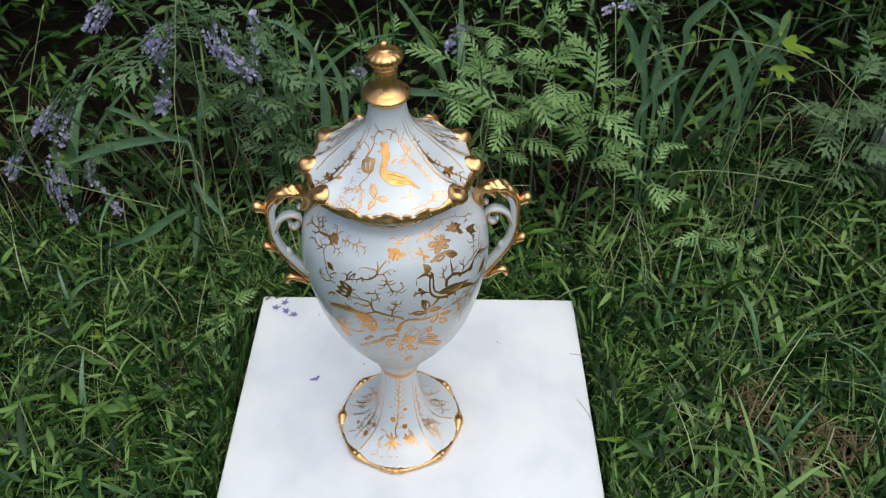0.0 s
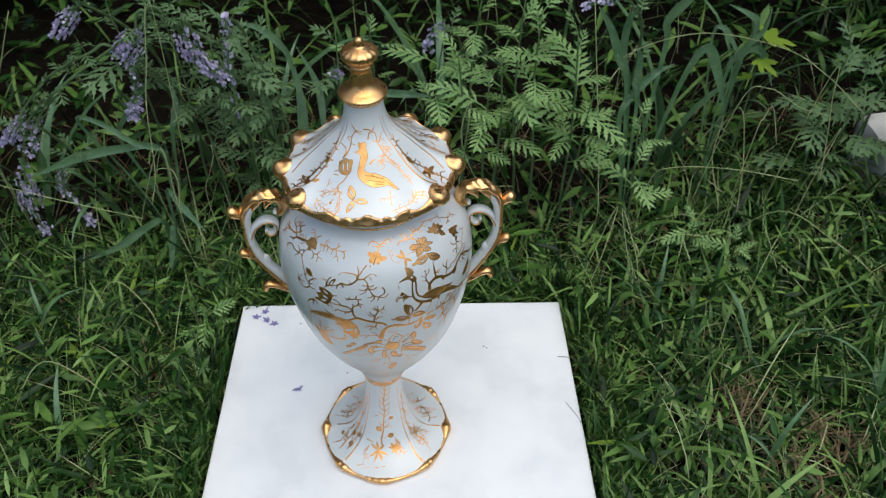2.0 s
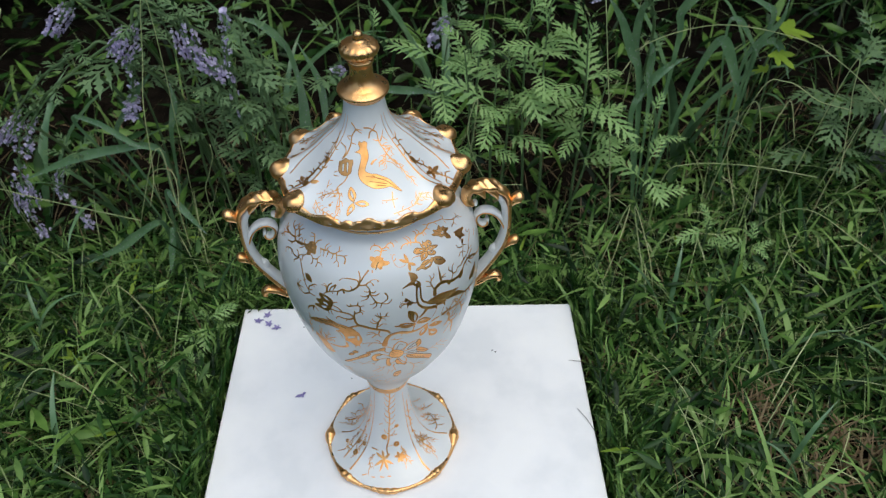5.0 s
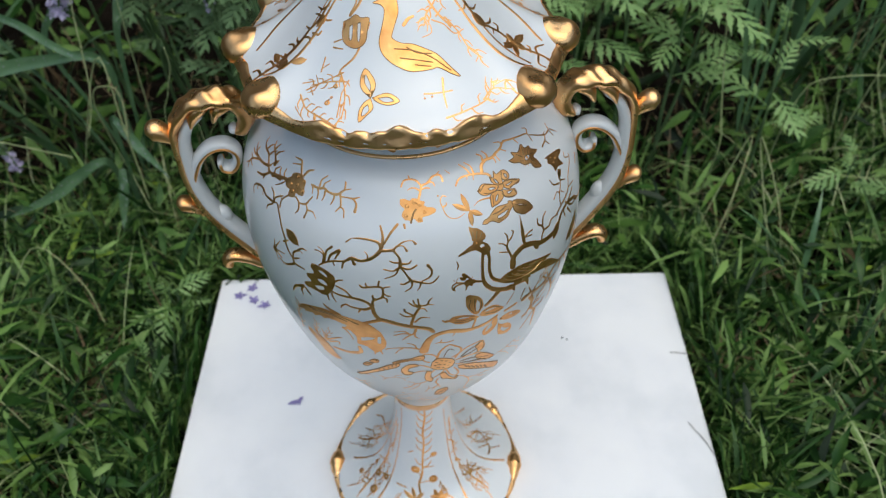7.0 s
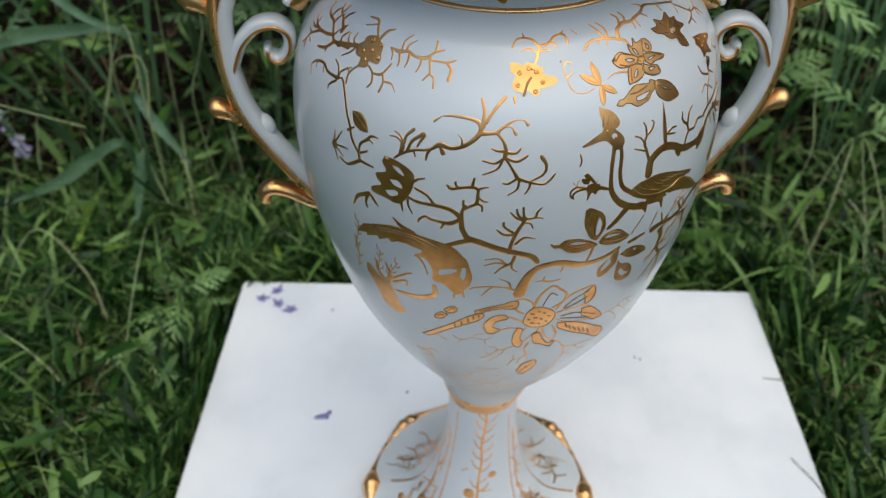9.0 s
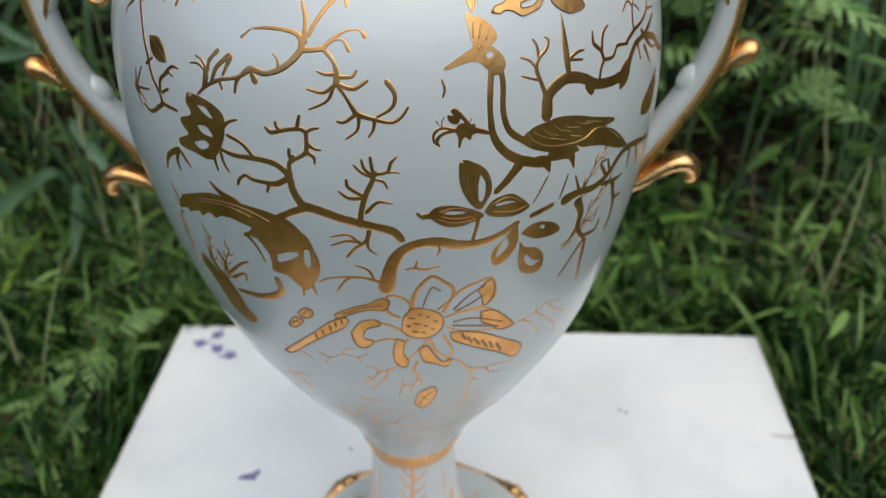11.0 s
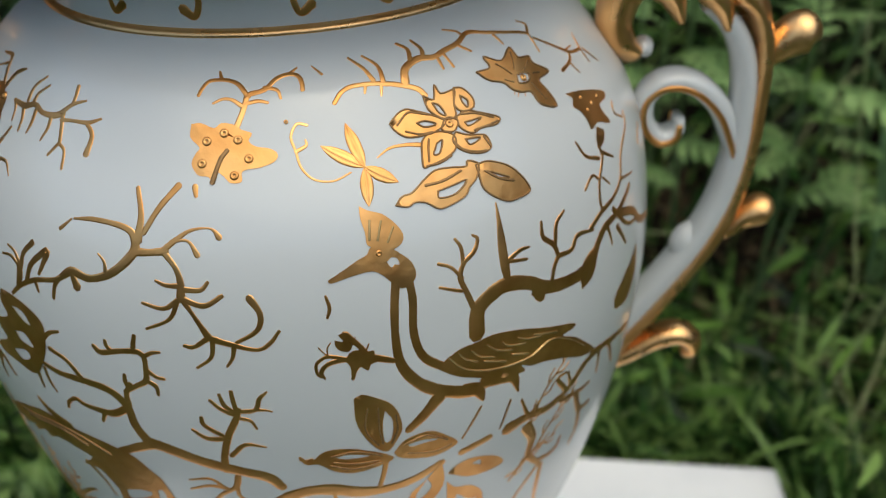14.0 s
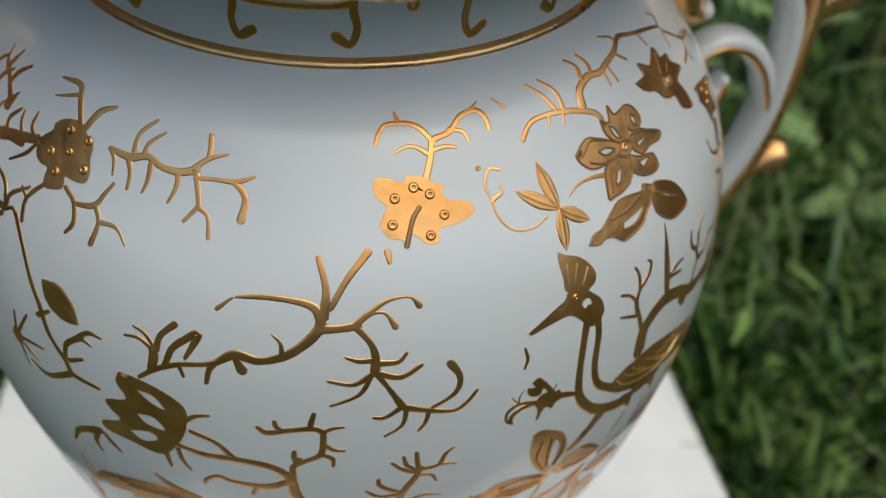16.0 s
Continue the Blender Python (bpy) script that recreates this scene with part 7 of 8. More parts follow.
def ovate(name, roots, length, width, mat, label, category, pitch=(0.0, 0.9)):
    """Many small pointed leaves, each folded along its midrib."""
    n = len(roots)
    ln, w = length * rng.uniform(0.6, 1.4, n), width * rng.uniform(0.7, 1.3, n)
    ang, pit, rol = rng.uniform(0, 2 * math.pi, n), rng.uniform(*pitch, n), rng.normal(0, 0.45, n)
    d = np.stack([np.cos(ang) * np.cos(pit), np.sin(ang) * np.cos(pit), np.sin(pit)], 1)
    s0 = np.stack([-np.sin(ang), np.cos(ang), np.zeros(n)], 1)
    u0 = np.cross(d, s0)
    s = s0 * np.cos(rol)[:, None] + u0 * np.sin(rol)[:, None]
    u = np.cross(d, s)
    ln, w = ln[:, None], w[:, None] / 2

    def p(k, side, fold):
        return roots + d * ln * k + s * w * side - u * (w * fold + ln * 0.25 * k * k)

    pts = [p(0, 0, 0), p(0.28, -0.85, 0), p(0.28, 0, 0.3), p(0.28, 0.85, 0), p(0.62, -0.75, 0), p(0.62, 0, 0.3), p(0.62, 0.75, 0), p(1, 0, 0.1)]
    v = np.stack(pts, 1).reshape(-1, 3)
    f = []
    for i in range(n):
        o = i * 8
        f += [(o, o + 2, o + 1), (o, o + 3, o + 2), (o + 1, o + 2, o + 5, o + 4), (o + 2, o + 3, o + 6, o + 5), (o + 4, o + 5, o + 7), (o + 5, o + 6, o + 7)]
    v, f = off_slab(v, f, 8, 6)
    return tagged(link_mesh(name, v, f, mat), label, category, kind="stuff")


def scatter(n, x0, x1, y0, y1, lift=0.0, chance=None, gap=0.0):
    x, y = rng.uniform(x0, x1, n), rng.uniform(y0, y1, n)
    ok = (x < -0.154 - gap) | (x > 0.163 - 0.02 * y + gap) | (y > 0.152 + gap) | (y < -0.163 - gap)
    if chance is not None:
        ok &= rng.uniform(0, 1, n) < chance(x, y)
    x, y = x[ok], y[ok]
    z = np.array([ground_height(a, b_) for a, b_ in zip(x, y)]) + lift * rng.uniform(0, 1, len(x)) ** 1.4
    return np.stack([x, y, z], 1)


def grassy(x, y):
    """Grass wins on one side, broad-leaved weeds on the other, in patches."""
    p = np.array([noise.noise(Vector((a * 9, b_ * 9, 1.7))) for a, b_ in zip(x, y)])
    return np.clip(0.55 + 0.5 * np.tanh(x * 5) * 0.5 + 0.7 * p, 0.12, 1.0)


def thin_out(x, y):
    """The lawn thins out where the tall weeds begin."""
    return np.clip(1 - (y - 0.21 - 0.09 * np.clip((x - 0.22) / 0.12, 0, 1)) / 0.10, 0.07, 1.0)


BARE = [(0.182, 0.072, 0.020), (0.335, -0.050, 0.030), (0.300, 0.030, 0.022), (-0.215, 0.075, 0.016), (0.372, -0.010, 0.020)]


def worn(x, y):
    """0 in the small bare patches where dry grass shows."""
    k = np.ones(len(x))
    for px, py, r in BARE:
        k *= 1 - 0.92 * np.exp(-((x - px) ** 2 + (y - py) ** 2) / r ** 2)
    return k


def lawn(x, y):
    return grassy(x, y) * thin_out(x, y) * worn(x, y)


def weedy(x, y):
    return (1.12 - grassy(x, y)) * thin_out(x, y) * worn(x, y)


blades("lawn_grass", scatter(34000, -0.75, 0.85, -0.33, 0.5, 0.0, lawn, 0.003), 0.054, 0.0033, 0.7, GRASS, "short uneven damp lawn grass", 0.9)
blades("fine_grass", scatter(11000, -0.62, 0.02, -0.33, 0.32, 0.0, lambda x, y: thin_out(x, y) * worn(x, y), 0.003), 0.062, 0.0017, 0.9, GRASS, "fine thin grass blades crossing among the weeds", 1.0, 5)
blades("edge_grass", np.concatenate([scatter(3600, -0.180, -0.14, -0.19, 0.17, 0.0, None, 0.0), scatter(3600, 0.15, 0.205, -0.19, 0.17, 0.0, None, 0.001), scatter(2600, -0.15, 0.17, 0.14, 0.175, 0.0, None, 0.0)]),
       0.038, 0.0036, 0.5, GRASS, "short grass growing up against the edges of the slab", 0.6)
blades("coarse_grass", scatter(5600, -0.8, 0.9, -0.33, 0.6, 0.0, lambda x, y: lawn(x, y) * np.where(x < -0.1, 0.4, 1.0), 0.02), 0.088, 0.0058, 0.8, GRASS, "broader damp blades of coarse grass in the lawn", 1.0, 6)
ovate("narrow_weeds", scatter(9000, -0.75, 0.85, -0.33, 0.40, 0.060, weedy, 0.006), 0.021, 0.0048, GRASS, "small bright narrow leaves on top of the weeds", "weeds", (-0.1, 0.7))
ovate("lawn_weeds", scatter(19000, -0.75, 0.85, -0.33, 0.5, 0.046, weedy, 0.004), 0.022, 0.0052, WEED, "low narrow-leaved weeds growing through the lawn", "weeds", (-0.3, 0.9))
ovate("broad_weed_leaves", scatter(700, -0.75, 0.12, -0.33, 0.30, 0.050, weedy, 0.012), 0.040, 0.0080, WEED, "broader pointed damp weed leaves in the lawn", "weeds", (-0.2, 0.8))
ovate("young_leaves", scatter(260, -0.75, 0.85, -0.33, 0.24, 0.036, worn, 0.01), 0.028, 0.0042, BRIGHT, "a few bright yellow-green young leaves in the lawn", "leaves", (-0.1, 0.8))
ovate("dry_leaves", scatter(700, -0.75, 0.85, -0.33, 0.32, 0.012, None, 0.01), 0.026, 0.009, STRAW, "small brown dead leaves low in the lawn", "leaves", (-0.2, 0.4))
ovate("clover_leaves", scatter(6000, -0.75, 0.85, -0.33, 0.5, 0.030, thin_out, 0.004), 0.009, 0.0055, WEED, "tiny round weed leaves low in the lawn", "weeds", (-0.2, 0.6))
blades("dry_straw", scatter(5000, -0.75, 0.85, -0.33, 0.5, 0.0, None, 0.01), 0.045, 0.0016, 1.3, STRAW, "brown dry grass stalks lying among the green", 0.3, 3)
blades("fine_stalks", scatter(4200, -0.75, 0.85, -0.33, 0.6, 0.01, lambda x, y: thin_out(x, y) * np.where(x < -0.1, 0.6, 1.0), 0.02), 0.085, 0.0011, 0.9, PALE_STALK, "thin pale grass stalks above the lawn", 0.7, 5)
blades("tall_grass", scatter(900, -1.2, 1.4, 0.32, 1.0, 0.0, lambda x, y: np.where(x < -0.02, 0.35, 0.8)), 0.16, 0.0045, 0.5, GRASS, "tall rough grass behind the lawn", 0.9, 6)
blades("fine_tall_stalks", scatter(250, -1.0, 1.2, 0.30, 0.9, 0.0, lambda x, y: np.where(x < 0.05, 0.25, 0.8)), 0.17, 0.0012, 0.5, PALE_STALK, "thin pale stalks standing in the tall grass", 0.9, 7)
dry = np.concatenate([np.stack([rng.normal(px, r * 0.7, 90), rng.normal(py, r * 0.7, 90), np.full(90, GROUND + 0.004)], 1) for px, py, r in BARE])
blades("dry_tufts", dry, 0.030, 0.0020, 1.2, STRAW, "small patches of brown dead grass in the lawn", 0.5, 4)
ovate("undergrowth", scatter(4200, -1.2, 1.4, 0.26, 1.0, 0.10), 0.036, 0.0090, WEED, "dark tangled undergrowth of leafy weeds", "undergrowth", (-0.7, 0.7))


# ---- ferny weeds with cut leaves ----
def cut_leaf_mesh(name, length, pairs, seed, tooth=0.15, spread=0.36):
    """A feathery leaf: a midrib with toothed side lobes, drooping towards its tip; it points along +x."""
    r = random.Random(seed)
    v, f = [], []
    half = [(0, 0.060), (0.26, 0.075), (0.40, tooth), (0.47, 0.075), (0.62, tooth * 0.85), (0.70, 0.055)]
    edge = half + [(1.0, 0.0)] + [(a, -b_) for a, b_ in reversed(half)]

    def lobe(x, y, ang, reach, stout=1.0):
        dx, dy, o = math.cos(ang), math.sin(ang), len(v)
        for a, b_ in edge:
            a, b_ = a * reach * r.uniform(0.95, 1.05), b_ * reach * stout * r.uniform(0.8, 1.25)
            px, py = x + dx * a - dy * b_, y + dy * a + dx * b_
            v.append((px, py, 0.20 * px * (1 - px / length) - 0.20 * px * px / length + 0.12 * abs(py) - 1.3 * py * py / length))
        f.append(tuple(range(o, o + len(edge))))

    n = 6
    for k in range(n):
        a, b_, w, o = length * 0.92 * k / n, length * 0.92 * (k + 1) / n, length * 0.014, len(v)
        v.extend((x, y, 0.20 * x * (1 - x / length) - 0.20 * x * x / length + 0.0002) for x, y in ((a, -w), (b_, -w), (b_, w), (a, w)))
        f.append((o, o + 1, o + 2, o + 3))
    for i in range(pairs):
        k = (i + 0.5) / pairs
        for side in (-1, 1):
            reach = length * spread * math.sin(math.pi * (0.28 + 0.58 * k)) * r.uniform(0.85, 1.12)
            lobe(length * (0.18 + 0.66 * k + 0.025 * side), 0, radians(56 - 20 * k + r.uniform(-5, 5)) * side, reach)
    lobe(length * 0.78, 0, 0, length * 0.24)
    me = bpy.data.meshes.new(name)
    me.from_pydata(v, [], f)
    me.update()
    return me


FERN_LEAVES = [cut_leaf_mesh("leaf", 0.056, 5, 1), cut_leaf_mesh("leaf", 0.045, 5, 2), cut_leaf_mesh("leaf", 0.030, 4, 3, 0.17)]
GREY_LEAVES = [cut_leaf_mesh("leaf", 0.056, 4, 4, 0.18, 0.40), cut_leaf_mesh("leaf", 0.046, 4, 5, 0.18, 0.40), cut_leaf_mesh("leaf", 0.030, 3, 6, 0.18, 0.40)]
for me in FERN_LEAVES:
    me.materials.append(FERNY)
for me in GREY_LEAVES:
    me.materials.append(SAGE)


def fern_weed(foot, top, leaves, seed, grey=False, size=1.0, low=0.3):
    """An upright weed from its foot (x, y) to its top (x, y, z): one curved stem with cut leaves round it, small ones at the tip."""
    r = random.Random(seed)
    base, tip = Vector((*foot, ground_height(*foot))), Vector(top)
    line = [base.lerp(tip, k) + Vector((0.010 * math.sin(3 * k + seed) * k * (1 - k) * 2, 0.012 * k * (1 - k), 0)) for k in (0, 0.25, 0.5, 0.75, 1.0)]
    plant = tagged(new("fern_leaf_weed"), "grey-green upright weed with feathery leaves" if grey else "bright green weed with feathery cut leaves behind the slab", "weed", group="feathery weeds")
    plant.location = base
    sweep("stem", [p - base for p in line], [(0.0015, 0.0015), (0.0014, 0.0014), (0.0012, 0.0012), (0.0009, 0.0009), (0.0006, 0.0006)], STEM, plant, side=(0, 1, 0.1), n=6, steps=3)
    path = spline([tuple(p - base) for p in line], 10)
    meshes = GREY_LEAVES if grey else FERN_LEAVES
    for i in range(leaves):
        k = low + (1.0 - low) * (i / (leaves - 1)) ** 0.85
        p = path[min(int(k * (len(path) - 1)), len(path) - 1)]
        crown = k > 0.86
        ob = new("leaf", meshes[2 if crown else r.choice((0, 0, 1))])
        ob.parent = plant
        sc = size * r.uniform(0.65, 1.2)
        ob.matrix_basis = Matrix.LocRotScale(p, Euler((r.uniform(-0.35, 0.35), radians(r.uniform(-78, -45) if crown else r.uniform(-36, 0)), 2.4 * i + seed + r.uniform(-0.3, 0.3))), (sc, sc, sc))
    return plant


# foot x, y; top x, y, z; leaves; grey; size; where the leaves begin
WEEDS = [(0.172, 0.270, 0.170, 0.262, 0.222, 15, 0, 1.0, 0.32), (0.165, 0.268, 0.192, 0.258, 0.172, 9, 0, 0.9, 0.45), (0.138, 0.282, 0.138, 0.270, 0.236, 12, 0, 1.0, 0.45), (0.124, 0.290, 0.123, 0.272, 0.250, 11, 0, 1.0, 0.5),
         (0.094, 0.262, 0.092, 0.250, 0.183, 10, 0, 1.0, 0.45), (0.074, 0.262, 0.064, 0.250, 0.207, 9, 0, 0.95, 0.5), (0.100, 0.275, 0.102, 0.258, 0.205, 9, 0, 1.0, 0.5),
         (0.235, 0.240, 0.229, 0.232, 0.150, 10, 0, 0.85, 0.35), (0.060, 0.300, 0.085, 0.262, 0.262, 9, 0, 0.9, 0.6), (0.035, 0.300, 0.053, 0.262, 0.230, 8, 0, 0.9, 0.55),
         (0.440, 0.300, 0.440, 0.298, 0.176, 12, 1, 1.15, 0.3), (0.475, 0.310, 0.462, 0.298, 0.150, 12, 1, 1.15, 0.3), (0.505, 0.340, 0.500, 0.320, 0.180, 10, 1, 1.1, 0.3),
         (-0.146, 0.255, -0.133, 0.250, 0.148, 11, 1, 1.0, 0.35), (-0.118, 0.268, -0.111, 0.258, 0.215, 10, 1, 1.0, 0.4), (-0.132, 0.285, -0.128, 0.270, 0.236, 9, 1, 1.0, 0.5), (-0.160, 0.275, -0.154, 0.262, 0.222, 6, 1, 0.9, 0.7),
         (-0.112, 0.252, -0.102, 0.245, 0.125, 8, 1, 0.9, 0.4), (-0.200, 0.310, -0.195, 0.275, 0.246, 9, 1, 0.95, 0.6), (-0.236, 0.310, -0.240, 0.275, 0.246, 8, 1, 0.95, 0.68), (-0.150, 0.290, -0.146, 0.266, 0.226, 10, 1, 1.0, 0.55), (-0.180, 0.285, -0.176, 0.268, 0.172, 8, 1, 1.0, 0.6), (-0.120, 0.285, -0.118, 0.264, 0.192, 10, 1, 1.0, 0.5), (-0.048, 0.285, -0.045, 0.275, 0.226, 8, 1, 0.9, 0.5), (-0.016, 0.320, -0.019, 0.305, 0.232, 8, 0, 0.9, 0.5),
         (0.330, 0.196, 0.334, 0.192, 0.030, 9, 0, 0.62, 0.3), (0.292, 0.215, 0.296, 0.210, 0.040, 8, 0, 0.62, 0.3), (-0.178, 0.125, -0.172, 0.122, 0.022, 9, 0, 0.60, 0.3), (-0.186, 0.080, -0.176, 0.072, 0.016, 8, 0, 0.50, 0.3)]
for i, (x, y, tx, ty, tz, n, g, sz, low) in enumerate(WEEDS):
    tall = not g and tz > 0.1
    fern_weed((x, y), (tx, ty, tz), max(6, round(n * 0.9)), 100 + i, bool(g), sz * (0.98 if tall else 0.95), min(0.62, low + 0.06) if tall else low)


# ---- clumps of broad arching grass ----
def broad_grass(x, y, count, length, width, seed, label="clump of broad arching dark green grass blades"):
    r = random.Random(seed)
    base = Vector((x, y, ground_height(x, y)))
    clump = tagged(new("grass_clump"), label, "grass clump", group="broad grass clumps")
    clump.location = base
    for i in range(count):
        h, w = length * r.uniform(0.6, 1.2), width * r.uniform(0.7, 1.2)
        a, tilt, bend = r.uniform(0, 2 * math.pi), r.uniform(0.05, 0.4), r.uniform(0.5, 1.5)
        d, s = Vector((math.cos(a), math.sin(a), 0)), Vector((-math.sin(a + 0.3), math.cos(a + 0.3), 0))
        pos, v = Vector((r.uniform(-0.01, 0.01), r.uniform(-0.01, 0.01), 0)), []
        for k in range(11):
            t = k / 10
            ww = 0.5 * w * min(1.0, 0.35 + 1.6 * t) * max(0.0, 1 - t ** 3.5)
            g = d * math.sin(tilt + bend * t * t * 1.6) + Vector((0, 0, math.cos(tilt + bend * t * t * 1.6)))
            nrm = g.cross(s)
            v += [pos - s * ww, pos - nrm * ww * 0.35, pos + s * ww]
            pos = pos + g * (h / 10)
        link_mesh("blade", v, grid_faces(11, 3, False), BLADE, clump)


for i, (x, y, n, ln, w) in enumerate([(0.290, 0.345, 6, 0.24, 0.010), (-0.285, 0.275, 4, 0.16, 0.009), (0.330, 0.080, 4, 0.12, 0.005), (0.420, 0.020, 4, 0.12, 0.006), (0.310, -0.040, 4, 0.09, 0.005), (-0.270, 0.000, 3, 0.08, 0.006),
                                      (-0.400, 0.330, 5, 0.20, 0.009), (0.400, 0.440, 5, 0.22, 0.010), (0.050, 0.420, 5, 0.25, 0.011), (-0.150, 0.420, 5, 0.24, 0.010), (0.560, 0.250, 5, 0.15, 0.007), (-0.330, 0.120, 3, 0.09, 0.005),
                                      (0.480, 0.130, 4, 0.12, 0.005), (0.255, 0.150, 4, 0.09, 0.005)]):
    broad_grass(x, y, n, ln, w, 300 + i)


def dew_drops(spots, parent, seed):
    """Tiny round drops resting on wet blades; spots are (place, across, outward)."""
    r = random.Random(seed)
    v, f = [], []
    for p, across, up in spots:
        size = r.uniform(0.00025, 0.00060)
        c, o = p + across * r.uniform(-0.8, 0.8) + up * size * 0.5, len(v)
        v += [c + Vector((0, 0, size))]
        for z, rad_ in ((0.5, 0.86), (-0.5, 0.86)):
            v += [c + Vector((math.cos(k * 1.047 + z), math.sin(k * 1.047 + z), 0)) * size * rad_ + Vector((0, 0, size * z)) for k in range(6)]
        v += [c - Vector((0, 0, size))]
        for k in range(6):
            q = (k + 1) % 6
            f += [(o, o + 1 + k, o + 1 + q), (o + 1 + k, o + 7 + k, o + 7 + q, o + 1 + q), (o + 7 + k, o + 13, o + 7 + q)]
    tagged(link_mesh("dew_drops", v, f, DEW, parent), "fine beads of rain", kind="stuff")


def arching_clump(foot, lines):
    """A clump whose broad blades follow given lines after they leave its foot."""
    r, spots = random.Random(len(lines)), []
    base = Vector((*foot, ground_height(*foot)))
    clump = tagged(new("grass_clump"), "clump of broad wet arching grass blades among the weeds", "grass clump", group="broad grass clumps")
    clump.location = base
    for pts, w in lines:
        first = Vector(pts[0]) - base
        path = spline([(first.x * 0.12, first.y * 0.3, 0), tuple(first * 0.55), *[tuple(Vector(p) - base) for p in pts]], 6)
        v, n = [], len(path)
        for k in range(n):
            t = k / (n - 1)
            g = Vector(path[min(k + 1, n - 1)] - path[max(k - 1, 0)]).normalized()
            s = g.cross(Vector((0.25, -1.0, 0.35))).normalized()
            nrm = s.cross(g)
            ww = 0.5 * w * min(1.0, 0.22 + 1.6 * t * t) * max(0.0, 1 - t ** 5)
            p = Vector(path[k])
            v += [p - s * ww, p - nrm * ww * 0.30, p + s * ww]
            if t > 0.45:
                spots += [(p + g * r.uniform(-0.002, 0.002), s * ww, nrm if nrm.z > 0 else -nrm) for _ in range(2)]
        link_mesh("blade", v, grid_faces(n, 3, False), BLADE, clump)
    dew_drops(spots, clump, len(spots))


arching_clump((0.246, 0.29), [
    ([(0.225, 0.285, 0.112), (0.237, 0.295, 0.133), (0.258, 0.305, 0.15), (0.277, 0.315, 0.153)], 0.0118),
    ([(0.285, 0.3, 0.146), (0.302, 0.3, 0.18), (0.32, 0.3, 0.147), (0.333, 0.3, 0.109)], 0.0134),
    ([(0.265, 0.31, 0.178), (0.263, 0.31, 0.204), (0.28, 0.31, 0.227), (0.295, 0.31, 0.242)], 0.0124),
    ([(0.227, 0.29, 0.152), (0.218, 0.29, 0.175), (0.206, 0.29, 0.207), (0.191, 0.29, 0.232)], 0.0108),
    ([(0.233, 0.3, 0.138), (0.223, 0.3, 0.177), (0.224, 0.3, 0.213), (0.237, 0.3, 0.234)], 0.0099),
    ([(0.241, 0.29, 0.126), (0.237, 0.29, 0.152), (0.237, 0.29, 0.175), (0.232, 0.29, 0.189)], 0.0095),])
arching_clump((0.336, 0.325), [
    ([(0.312, 0.32, 0.178), (0.32, 0.32, 0.19), (0.333, 0.32, 0.174), (0.35, 0.32, 0.146)], 0.0067),
    ([(0.346, 0.33, 0.14), (0.362, 0.33, 0.16), (0.378, 0.33, 0.142), (0.389, 0.33, 0.115)], 0.0089),
    ([(0.35, 0.33, 0.147), (0.357, 0.33, 0.185), (0.348, 0.33, 0.197), (0.324, 0.33, 0.209)], 0.0083),
    ([(0.334, 0.32, 0.133), (0.341, 0.32, 0.159), (0.36, 0.32, 0.185), (0.363, 0.32, 0.209)], 0.0083),])
arching_clump((-0.067, 0.27), [
    ([(-0.087, 0.265, 0.092), (-0.085, 0.265, 0.119), (-0.083, 0.265, 0.151), (-0.084, 0.265, 0.193)], 0.0123),
    ([(-0.066, 0.27, 0.113), (-0.065, 0.27, 0.137), (-0.067, 0.27, 0.17), (-0.081, 0.27, 0.209)], 0.0085),
    ([(-0.022, 0.29, 0.15), (-0.008, 0.29, 0.145), (0.018, 0.29, 0.142), (0.041, 0.29, 0.139)], 0.0096),
    ([(-0.093, 0.3, 0.169), (-0.101, 0.3, 0.193), (-0.118, 0.3, 0.211), (-0.136, 0.3, 0.217)], 0.0089),])
arching_clump((-0.230, 0.275), [
    ([(-0.225, 0.260, 0.106), (-0.266, 0.252, 0.112), (-0.304, 0.243, 0.108), (-0.348, 0.235, 0.093)], 0.0115),
    ([(-0.289, 0.250, 0.147), (-0.267, 0.247, 0.146), (-0.239, 0.243, 0.125), (-0.210, 0.240, 0.117)], 0.0070),
    ([(-0.210, 0.262, 0.119), (-0.204, 0.262, 0.140), (-0.199, 0.263, 0.157), (-0.199, 0.265, 0.175)], 0.0080),
    ([(-0.265, 0.272, 0.111), (-0.250, 0.272, 0.140), (-0.232, 0.273, 0.163), (-0.210, 0.275, 0.187)], 0.0080),])
arching_clump((-0.225, 0.235), [
    ([(-0.215, 0.222, 0.085), (-0.205, 0.215, 0.075), (-0.196, 0.210, 0.064), (-0.183, 0.205, 0.046)], 0.0085),
    ([(-0.222, 0.205, 0.062), (-0.245, 0.200, 0.052), (-0.264, 0.195, 0.040), (-0.300, 0.190, 0.025)], 0.0110),
    ([(-0.214, 0.208, 0.052), (-0.216, 0.203, 0.040), (-0.219, 0.198, 0.026), (-0.222, 0.190, 0.010)], 0.0085),])

